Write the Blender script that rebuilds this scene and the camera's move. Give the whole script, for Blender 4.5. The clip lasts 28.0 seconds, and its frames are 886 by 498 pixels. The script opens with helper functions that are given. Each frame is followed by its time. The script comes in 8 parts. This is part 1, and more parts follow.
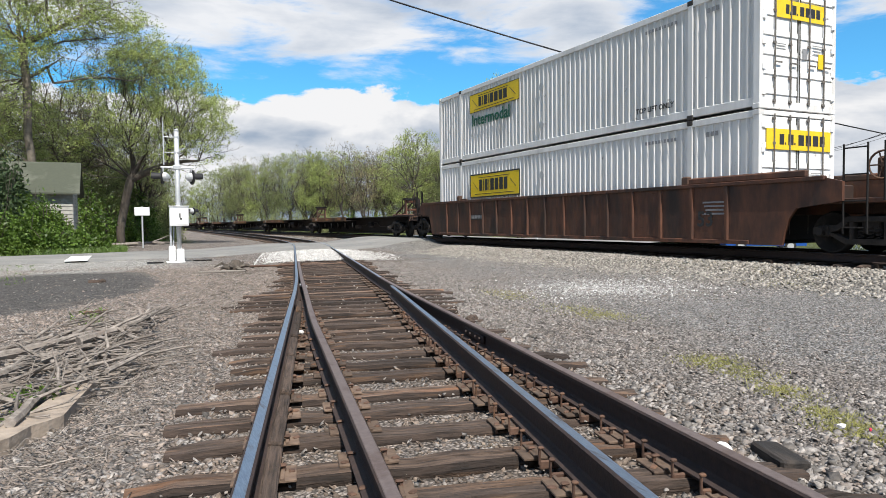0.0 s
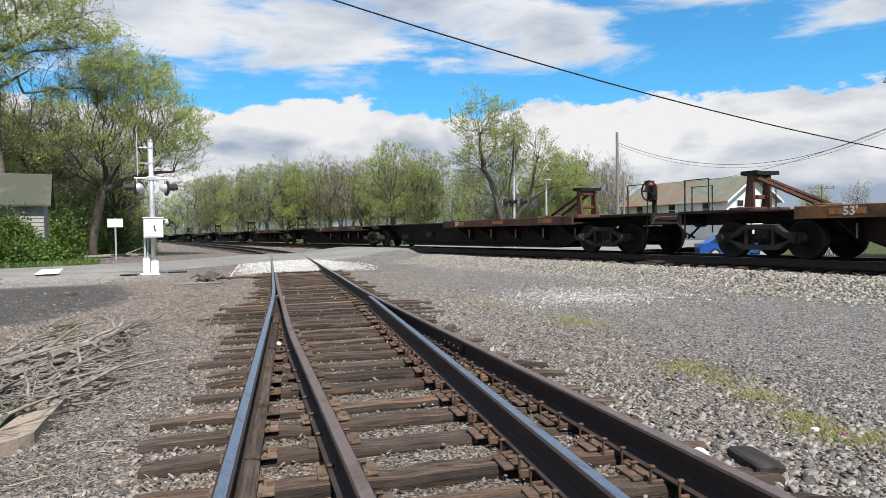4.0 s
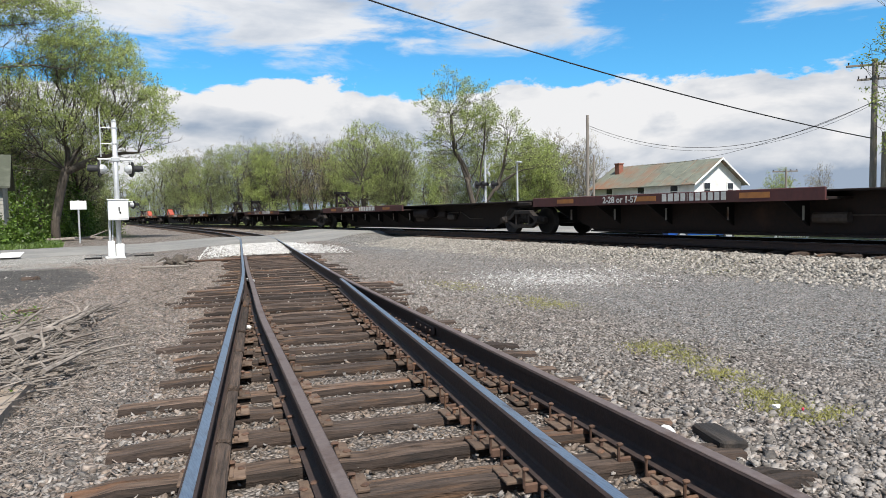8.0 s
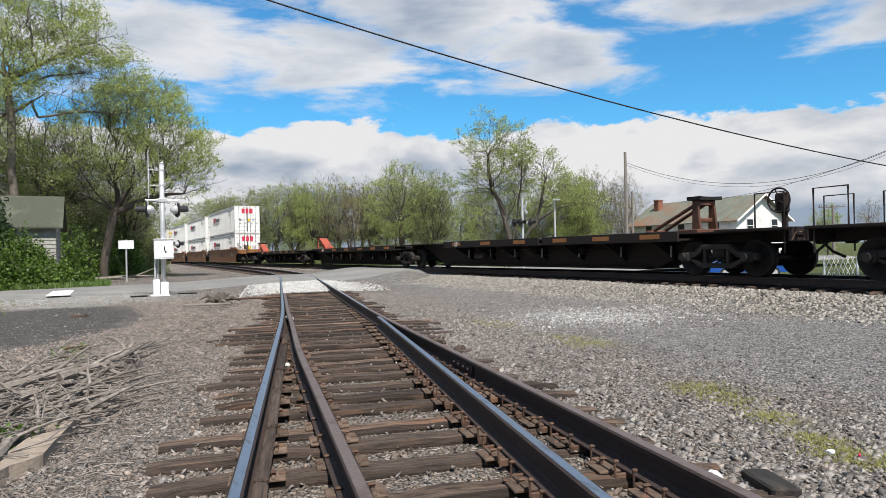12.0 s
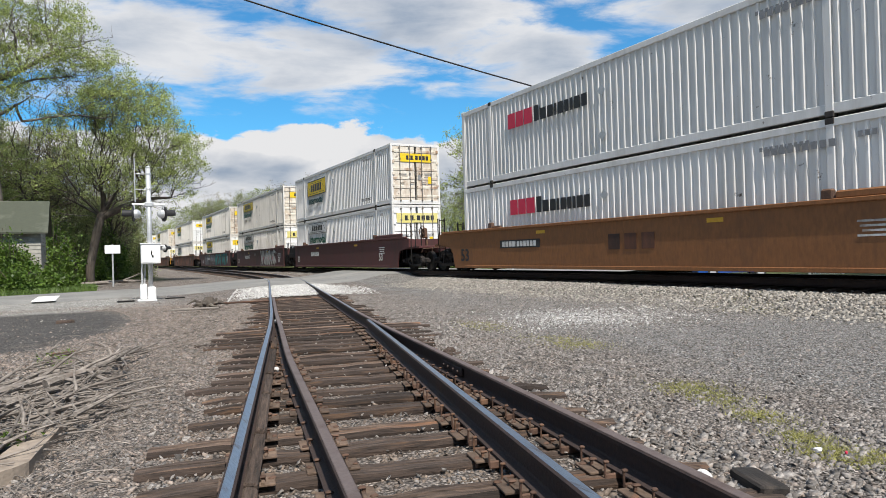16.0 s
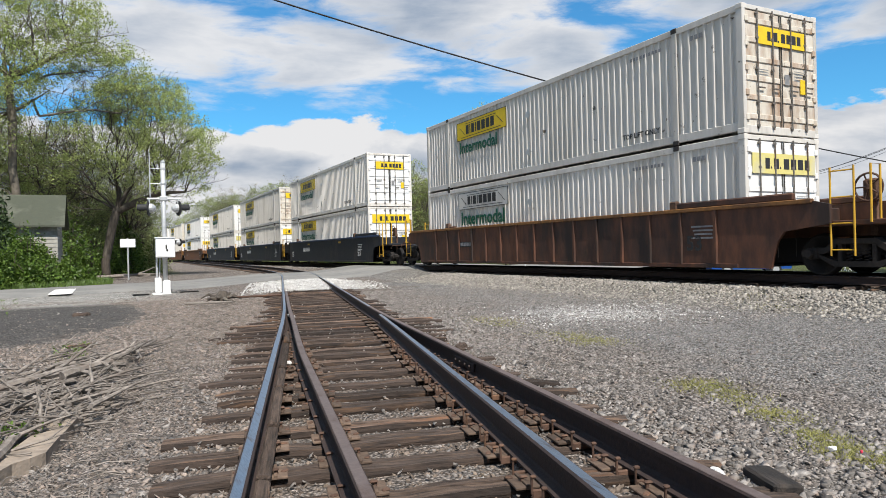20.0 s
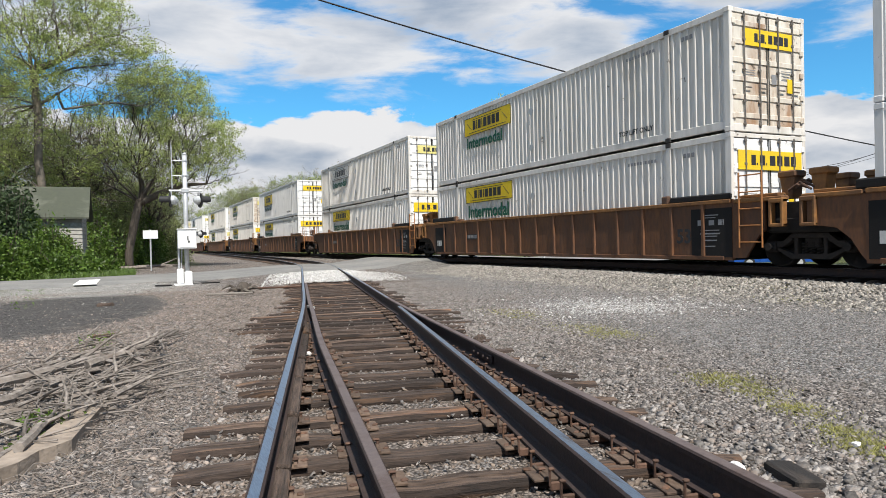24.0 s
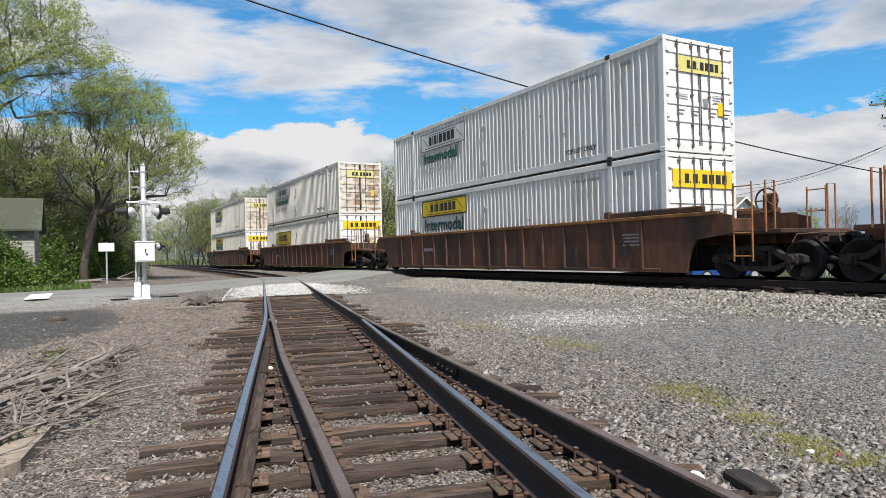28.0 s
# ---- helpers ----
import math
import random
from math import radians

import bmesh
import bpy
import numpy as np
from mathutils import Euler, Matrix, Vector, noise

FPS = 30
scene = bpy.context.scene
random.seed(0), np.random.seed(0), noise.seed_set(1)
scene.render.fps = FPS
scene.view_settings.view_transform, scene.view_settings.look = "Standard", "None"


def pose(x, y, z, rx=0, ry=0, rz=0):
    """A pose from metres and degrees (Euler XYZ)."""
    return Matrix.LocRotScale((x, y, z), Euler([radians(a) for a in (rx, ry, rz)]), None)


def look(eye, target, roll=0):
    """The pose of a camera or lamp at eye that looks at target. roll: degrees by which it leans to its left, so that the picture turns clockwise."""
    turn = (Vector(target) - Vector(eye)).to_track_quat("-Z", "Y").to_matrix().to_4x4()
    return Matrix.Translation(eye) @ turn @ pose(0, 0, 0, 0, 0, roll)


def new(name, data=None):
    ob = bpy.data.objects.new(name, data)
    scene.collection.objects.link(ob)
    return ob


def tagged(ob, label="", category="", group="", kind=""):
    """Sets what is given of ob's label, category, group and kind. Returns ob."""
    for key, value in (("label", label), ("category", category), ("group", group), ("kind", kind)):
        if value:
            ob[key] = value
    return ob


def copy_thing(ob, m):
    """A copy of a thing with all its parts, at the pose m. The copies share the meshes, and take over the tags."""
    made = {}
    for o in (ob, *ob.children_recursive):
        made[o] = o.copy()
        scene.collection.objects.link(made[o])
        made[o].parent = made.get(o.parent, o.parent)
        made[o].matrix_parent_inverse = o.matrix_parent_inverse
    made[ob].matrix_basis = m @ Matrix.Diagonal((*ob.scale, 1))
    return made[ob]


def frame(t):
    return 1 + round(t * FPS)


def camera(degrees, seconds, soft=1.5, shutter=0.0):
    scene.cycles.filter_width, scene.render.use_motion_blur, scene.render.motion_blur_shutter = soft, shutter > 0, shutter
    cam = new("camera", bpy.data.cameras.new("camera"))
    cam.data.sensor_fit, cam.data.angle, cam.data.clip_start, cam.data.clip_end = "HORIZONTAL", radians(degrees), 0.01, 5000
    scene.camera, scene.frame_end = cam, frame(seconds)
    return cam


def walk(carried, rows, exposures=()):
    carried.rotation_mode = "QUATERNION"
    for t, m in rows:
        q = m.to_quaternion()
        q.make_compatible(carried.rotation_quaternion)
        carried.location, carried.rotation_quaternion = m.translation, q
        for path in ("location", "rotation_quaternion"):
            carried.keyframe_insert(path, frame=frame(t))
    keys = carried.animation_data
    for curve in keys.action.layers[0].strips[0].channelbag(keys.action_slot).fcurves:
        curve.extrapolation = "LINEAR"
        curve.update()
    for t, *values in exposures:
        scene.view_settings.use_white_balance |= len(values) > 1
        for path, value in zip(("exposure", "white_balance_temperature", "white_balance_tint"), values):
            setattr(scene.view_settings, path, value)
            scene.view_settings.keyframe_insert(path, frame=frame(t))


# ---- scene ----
cam = camera(67.79, 28.0, soft=0.7)
EYE = (0.0, 0.0, 1.22)
# seconds, yaw, pitch, roll of the camera on its stand
TURNS = [(0, -26.00, -2.47, -0.63), (0.5, -26.26, -2.03, -0.29), (1, -26.42, -2.10, -0.63), (1.5, -27.18, -1.36, -0.84), (2, -27.77, -1.70, -1.01), (2.5, -27.85, -2.12, -0.93), (3, -27.84, -1.84, -0.83), (3.5, -28.03, -1.62, -1.00), (5.5, -27.26, -1.88, -1.17), (6, -27.46, -1.71, -1.18), (6.5, -27.47, -1.39, -1.18), (7, -28.12, -2.30, -0.92), (7.5, -28.74, -3.02, -0.78), (8, -30.36, -3.24, -1.03), (8.5, -30.20, -2.71, -1.36), (9, -29.82, -2.84, -1.75), (9.5, -29.10, -3.07, -1.88), (10, -28.78, -2.96, -1.28), (10.5, -26.25, -1.96, -1.36), (11, -24.96, -1.05, -1.54), (11.5, -26.79, -0.50, -1.37), (12, -27.19, 0.12, -1.25), (12.5, -27.32, -0.56, -1.07), (14.5, -27.20, -0.92, -1.14), (15, -27.44, -0.42, -1.20), (15.5, -27.58, -0.00, -1.40), (16, -28.15, 0.30, -1.67), (16.5, -28.83, 0.14, -1.66), (17, -28.88, 0.45, -1.68), (17.5, -31.53, -0.13, -2.14), (18, -30.84, 0.09, -2.08), (18.5, -29.28, -0.33, -2.14), (19, -27.82, 0.33, -2.14), (19.5, -26.49, 0.42, -1.74), (20, -27.07, -0.08, -1.40), (20.5, -27.06, 1.20, -1.72), (22.5, -27.62, 1.00, -1.02), (23, -27.36, 0.56, -1.10), (23.5, -28.22, -0.50, -1.71), (24, -25.43, -0.74, -1.28), (24.5, -25.99, -0.68, -0.64), (25, -26.51, -0.73, -0.74), (25.5, -27.03, 0.63, -0.51), (26, -27.25, 0.39, -0.69), (26.5, -24.85, 0.36, 0.43), (27, -27.03, 0.13, -0.07), (27.5, -28.04, -0.03, -0.74), (28, -28.57, 0.31, -1.26)]
walk(cam, [(t, pose(*EYE, 0, 0, yaw) @ pose(0, 0, 0, 90 + pitch) @ pose(0, 0, 0, 0, 0, roll)) for t, yaw, pitch, roll in TURNS], [(0, 0.50), (3.5, 0.45), (10, 0.44), (12, 0.34), (17, 0.32), (20, 0.34), (24, 0.37), (28, 0.32)])

# ---- world and sun ----
SUN_AZ, SUN_EL = 187.3, 55.0   # degrees clockwise from +y, and above the horizon


def make_world():
    w = bpy.data.worlds.new("sky")
    scene.world = w
    w.use_nodes = True
    nt = w.node_tree
    nt.nodes.clear()
    N, L = nt.nodes.new, nt.links.new
    out, bg = N("ShaderNodeOutputWorld"), N("ShaderNodeBackground")
    sky = N("ShaderNodeTexSky")
    sky.sky_type, sky.sun_disc = "NISHITA", False
    sky.sun_elevation, sky.sun_rotation = radians(SUN_EL), radians(SUN_AZ)
    sky.air_density, sky.dust_density, sky.ozone_density = 1.0, 0.6, 2.0
    tc, sep = N("ShaderNodeTexCoord"), N("ShaderNodeSeparateXYZ")
    L(tc.outputs["Generated"], sep.inputs[0])

    def math_node(op, a, b=None, clamp=False):
        m = N("ShaderNodeMath")
        m.operation, m.use_clamp = op, clamp
        for i, v in enumerate((a, b)):
            if v is None:
                continue
            if isinstance(v, (int, float)):
                m.inputs[i].default_value = v
            else:
                L(v, m.inputs[i])
        return m.outputs[0]

    def noise_node(vec, scale, detail, rough, dist=0.0):
        n = N("ShaderNodeTexNoise")
        n.inputs["Scale"].default_value, n.inputs["Detail"].default_value = scale, detail
        n.inputs["Roughness"].default_value, n.inputs["Distortion"].default_value = rough, dist
        L(vec, n.inputs["Vector"])
        return n.outputs["Fac"]

    def ramp(fac, stops):
        r = N("ShaderNodeValToRGB")
        r.color_ramp.interpolation = "EASE"
        while len(r.color_ramp.elements) < len(stops):
            r.color_ramp.elements.new(0.5)
        for e, (p, v) in zip(r.color_ramp.elements, stops):
            e.position, e.color = p, (v, v, v, 1)
        L(fac, r.inputs[0])
        return r.outputs[0]

    # clouds on a flat layer overhead, drawn out towards the horizon
    up = math_node("MAXIMUM", sep.outputs[2], 0.0)
    den = math_node("ADD", up, 0.16)
    cmb = N("ShaderNodeCombineXYZ")
    L(math_node("DIVIDE", sep.outputs[0], den), cmb.inputs[0])
    L(math_node("DIVIDE", sep.outputs[1], den), cmb.inputs[1])
    cmb.inputs[2].default_value = CLOUD_SEED
    plane = cmb.outputs[0]
    big = noise_node(plane, 1.05, 7.0, 0.52, 0.15)
    wisps = noise_node(plane, 4.2, 8.0, 0.62, 0.3)
    field = math_node("ADD", math_node("MULTIPLY", big, 0.8), math_node("MULTIPLY", wisps, 0.2))
    layer = ramp(field, [(0.41, 0.0), (0.54, 1.0)])
    # single clouds of the middle height: bearing, elevation and half widths in degrees
    bearing = math_node("MULTIPLY", math_node("ARCTAN2", sep.outputs[0], sep.outputs[1]), 57.2958)
    height = math_node("MULTIPLY", math_node("ARCSINE", sep.outputs[2]), 57.2958)
    tall = N("ShaderNodeCombineXYZ")
    L(sep.outputs[0], tall.inputs[0]), L(sep.outputs[1], tall.inputs[1])
    L(math_node("MULTIPLY", sep.outputs[2], 2.4), tall.inputs[2])
    flat = N("ShaderNodeCombineXYZ")
    L(sep.outputs[0], flat.inputs[0]), L(sep.outputs[1], flat.inputs[1])
    L(math_node("MULTIPLY", sep.outputs[2], 4.2), flat.inputs[2])
    rag = noise_node(flat.outputs[0], 5.5, 10.0, 0.6, 0.25)
    heap = None
    for at, lift, wide, tallness in CLOUDS:
        a = math_node("DIVIDE", math_node("SUBTRACT", bearing, at), wide)
        b = math_node("DIVIDE", math_node("SUBTRACT", height, lift), tallness)
        one = math_node("SUBTRACT", 1.0, math_node("SQRT", math_node("ADD", math_node("MULTIPLY", a, a), math_node("MULTIPLY", b, b))))
        heap = one if heap is None else math_node("MAXIMUM", heap, one)
    heap_depth = math_node("ADD", heap, math_node("MULTIPLY", math_node("SUBTRACT", rag, 0.5), 3.0))
    heaps = ramp(math_node("ADD", math_node("MULTIPLY", heap_depth, 0.5), 0.5), [(0.36, 0.0), (0.74, 1.0)])
    # a bank of cumulus low over the horizon with a billowing crest, white above and grey below
    bumps = noise_node(tall.outputs[0], 5.2, 9.0, 0.58, 0.1)
    crest = math_node("ADD", 0.098, math_node("MULTIPLY", bumps, 0.165))
    depth = math_node("SUBTRACT", crest, sep.outputs[2])
    bank = ramp(math_node("ADD", math_node("MULTIPLY", depth, 9.0), 0.5), [(0.46, 0.0), (0.54, 1.0)])
    away = ramp(math_node("DIVIDE", math_node("ABSOLUTE", math_node("SUBTRACT", bearing, 27.0)), 180.0), [(0.22, 0.0), (0.28, 1.0)])
    high = math_node("MAXIMUM", ramp(sep.outputs[2], [(0.36, 0.0), (0.46, 1.0)]), math_node("MULTIPLY", away, ramp(sep.outputs[2], [(0.17, 0.25), (0.27, 1.0)])))
    cover = math_node("MAXIMUM", math_node("MAXIMUM", math_node("MULTIPLY", layer, high), math_node("MULTIPLY", heaps, 0.94)), bank, True)
    body = noise_node(tall.outputs[0], 5.0, 6.0, 0.5, 0.2)
    t_bank = math_node("ADD", math_node("SUBTRACT", 1.05, math_node("MULTIPLY", depth, 6.0)), math_node("MULTIPLY", math_node("SUBTRACT", body, 0.5), 5.2), True)
    t_heap = math_node("ADD", math_node("SUBTRACT", 1.0, math_node("MULTIPLY", heap_depth, 0.55)), math_node("MULTIPLY", math_node("SUBTRACT", body, 0.5), 2.2), True)
    shade = ramp(math_node("ADD", math_node("MULTIPLY", body, 0.5), math_node("MULTIPLY", big, 0.5)), [(0.43, 0.0), (0.72, 0.8)])
    pick = N("ShaderNodeMix")
    pick.data_type = "FLOAT"
    L(math_node("MAXIMUM", high, 0.0), pick.inputs[0]), L(t_heap, pick.inputs[2]), L(shade, pick.inputs[3])
    t_heap = pick.outputs[0]
    tone_mix = N("ShaderNodeMix")
    tone_mix.data_type = "FLOAT"
    L(bank, tone_mix.inputs[0]), L(t_heap, tone_mix.inputs[2]), L(t_bank, tone_mix.inputs[3])
    tone = tone_mix.outputs[0]
    cc = N("ShaderNodeMix")
    cc.data_type = "RGBA"
    cc.inputs[6].default_value, cc.inputs[7].default_value = (*CLOUD_DARK, 1), (*CLOUD_LIGHT, 1)
    L(tone, cc.inputs[0])
    tint = N("ShaderNodeMix")
    tint.data_type, tint.blend_type = "RGBA", "MULTIPLY"
    tint.inputs[0].default_value = 1.0
    tint.inputs[7].default_value = (*SKY_TINT, 1)
    L(sky.outputs[0], tint.inputs[6])
    mix = N("ShaderNodeMix")
    mix.data_type = "RGBA"
    L(cover, mix.inputs[0]), L(tint.outputs[2], mix.inputs[6]), L(cc.outputs[2], mix.inputs[7])
    L(mix.outputs[2], bg.inputs[0])
    bg.inputs[1].default_value = SKY_STRENGTH
    L(bg.outputs[0], out.inputs[0])


SKY_STRENGTH = 0.080
SKY_TINT = (0.50, 1.28, 1.64)
CLOUD_LIGHT, CLOUD_DARK = (8.05, 8.05, 8.15), (3.2, 3.9, 4.95)
CLOUD_SEED = 3.7
CLOUDS = ((3.0, 16.5, 12.0, 4.0), (17.0, 16.2, 12.0, 3.3), (27.0, 19.8, 11.0, 3.4), (38.0, 16.2, 7.0, 3.0), (51.0, 18.5, 9.0, 2.6), (44.0, 23.0, 16.0, 3.0), (8.0, 23.0, 14.0, 3.2), (63.0, 16.0, 7.0, 2.4))
make_world()
sun = new("sun", bpy.data.lights.new("sun", "SUN"))
sun.data.energy, sun.data.angle, sun.data.color = 5.0, radians(0.6), (1.0, 0.95, 0.87)
az, el = radians(SUN_AZ), radians(SUN_EL)
sun.matrix_world = look((0, 0, 40), (-40 * math.sin(az) * math.cos(el), -40 * math.cos(az) * math.cos(el), 40 - 40 * math.sin(el)))

# ---- mesh helpers ----
class Solid:
    """Collects vertices and faces for one mesh."""

    def __init__(self):
        self.v, self.f, self.m = [], [], []

    def add(self, verts, faces, mi=0):
        n = len(self.v)
        self.v.extend(verts)
        self.f.extend([tuple(i + n for i in f) for f in faces])
        self.m.extend([mi] * len(faces))
        return self

    def box(self, c, s, ch=0.0, m=None, mi=0):
        """A box with its edges cut back by ch."""
        hx, hy, hz = s[0] / 2, s[1] / 2, s[2] / 2
        ch = min(ch, hx * 0.9, hy * 0.9, hz * 0.9)
        if ch <= 0:
            vs = [(sx * hx, sy * hy, sz * hz) for sx in (-1, 1) for sy in (-1, 1) for sz in (-1, 1)]
            fs = [(0, 1, 3, 2), (4, 6, 7, 5), (0, 4, 5, 1), (2, 3, 7, 6), (0, 2, 6, 4), (1, 5, 7, 3)]
        else:
            ring = [(hx - ch, hy), (-(hx - ch), hy), (-hx, hy - ch), (-hx, -(hy - ch)), (-(hx - ch), -hy), (hx - ch, -hy), (hx, -(hy - ch)), (hx, hy - ch)]
            kx, ky = (hx - ch) / hx, (hy - ch) / hy
            vs = [(x * kx, y * ky, -hz) for x, y in ring] + [(x, y, -hz + ch) for x, y in ring] + [(x, y, hz - ch) for x, y in ring] + [(x * kx, y * ky, hz) for x, y in ring]
            fs = [tuple(range(7, -1, -1)), tuple(range(24, 32))]
            for k in range(3):
                fs += [(8 * k + i, 8 * k + (i + 1) % 8, 8 * k + 8 + (i + 1) % 8, 8 * k + 8 + i) for i in range(8)]
        if m is not None:
            vs = [tuple(m @ Vector(v)) for v in vs]
        return self.add([(v[0] + c[0], v[1] + c[1], v[2] + c[2]) for v in vs], fs, mi)

    def tube(self, pts, radii, n=8, caps=True, mi=0):
        """A round bar through the points."""
        pts = [Vector(p) for p in pts]
        if isinstance(radii, (int, float)):
            radii = [radii] * len(pts)
        vs, fs = [], []
        for k, p in enumerate(pts):
            d = (pts[min(k + 1, len(pts) - 1)] - pts[max(k - 1, 0)]).normalized()
            a = d.cross(Vector((0, 0, 1)) if abs(d.z) < 0.9 else Vector((1, 0, 0))).normalized()
            b = d.cross(a)
            for i in range(n):
                t = 2 * math.pi * i / n
                vs.append(tuple(p + radii[k] * (math.cos(t) * a + math.sin(t) * b)))
        for k in range(len(pts) - 1):
            fs += [(k * n + i, k * n + (i + 1) % n, (k + 1) * n + (i + 1) % n, (k + 1) * n + i) for i in range(n)]
        if caps:
            fs += [tuple(range(n - 1, -1, -1)), tuple(range((len(pts) - 1) * n, len(pts) * n))]
        return self.add(vs, fs, mi)

    def sweep(self, profile, path, caps=True, mi=0):
        """A profile of (across, up) swept along a level path of (x, y, z)."""
        vs, fs, n = [], [], len(profile)
        for k, p in enumerate(path):
            a, b = path[max(k - 1, 0)], path[min(k + 1, len(path) - 1)]
            dx, dy = b[0] - a[0], b[1] - a[1]
            r = math.hypot(dx, dy)
            nx, ny = dy / r, -dx / r
            vs += [(p[0] + nx * u, p[1] + ny * u, p[2] + w) for u, w in profile]
        for k in range(len(path) - 1):
            fs += [(k * n + i, k * n + (i + 1) % n, (k + 1) * n + (i + 1) % n, (k + 1) * n + i) for i in range(n)]
        if caps:
            fs += [tuple(range(n - 1, -1, -1)), tuple(range((len(path) - 1) * n, len(path) * n))]
        return self.add(vs, fs, mi)

    def prism(self, outline, axis, lo, hi, mi=0):
        """An outline of two coordinates pushed along axis 0, 1 or 2 from lo to hi."""
        def at(u, w, d):
            return {0: (d, u, w), 1: (u, d, w), 2: (u, w, d)}[axis]
        n = len(outline)
        vs = [at(u, w, lo) for u, w in outline] + [at(u, w, hi) for u, w in outline]
        fs = [tuple(range(n - 1, -1, -1)), tuple(range(n, 2 * n))] + [(i, (i + 1) % n, n + (i + 1) % n, n + i) for i in range(n)]
        return self.add(vs, fs, mi)

    def data(self, name, mats, smooth=False):
        me = bpy.data.meshes.new(name)
        me.from_pydata(self.v, [], self.f)
        for m in (mats if isinstance(mats, (list, tuple)) else [mats]):
            me.materials.append(m)
        if any(self.m):
            me.polygons.foreach_set("material_index", self.m)
        bm = bmesh.new()
        bm.from_mesh(me)
        bmesh.ops.recalc_face_normals(bm, faces=bm.faces)
        bm.to_mesh(me)
        bm.free()
        if smooth:
            me.polygons.foreach_set("use_smooth", [True] * len(me.polygons))
        me.update()
        return me


def part(name, solid, material, parent=None, label="", smooth=False, m=None):
    """One mesh object under a thing or a part."""
    me = solid if isinstance(solid, bpy.types.Mesh) else solid.data(name, material, smooth)
    ob = new(name, me)
    if parent is not None:
        ob.parent = parent
    if m is not None:
        ob.matrix_local = m
    if label:
        tagged(ob, label)
    return ob


def thing(name, label, category, m=None, group="", kind=""):
    ob = new(name)
    ob.empty_display_size = 0.2
    if m is not None:
        ob.matrix_world = m
    return tagged(ob, label, category, group, kind)


def raw_mesh(name, verts, faces, material, smooth=False):
    """A mesh from numpy arrays, all faces of one size."""
    me = bpy.data.meshes.new(name)
    verts, faces = np.asarray(verts, dtype=np.float32), np.asarray(faces, dtype=np.int32)
    n, k = faces.shape
    me.vertices.add(len(verts))
    me.vertices.foreach_set("co", verts.ravel())
    me.loops.add(n * k)
    me.loops.foreach_set("vertex_index", faces.ravel())
    me.polygons.add(n)
    me.polygons.foreach_set("loop_start", np.arange(0, n * k, k, dtype=np.int32))
    if smooth:
        me.polygons.foreach_set("use_smooth", np.ones(n, dtype=bool))
    me.materials.append(material)
    me.update(calc_edges=True)
    return me


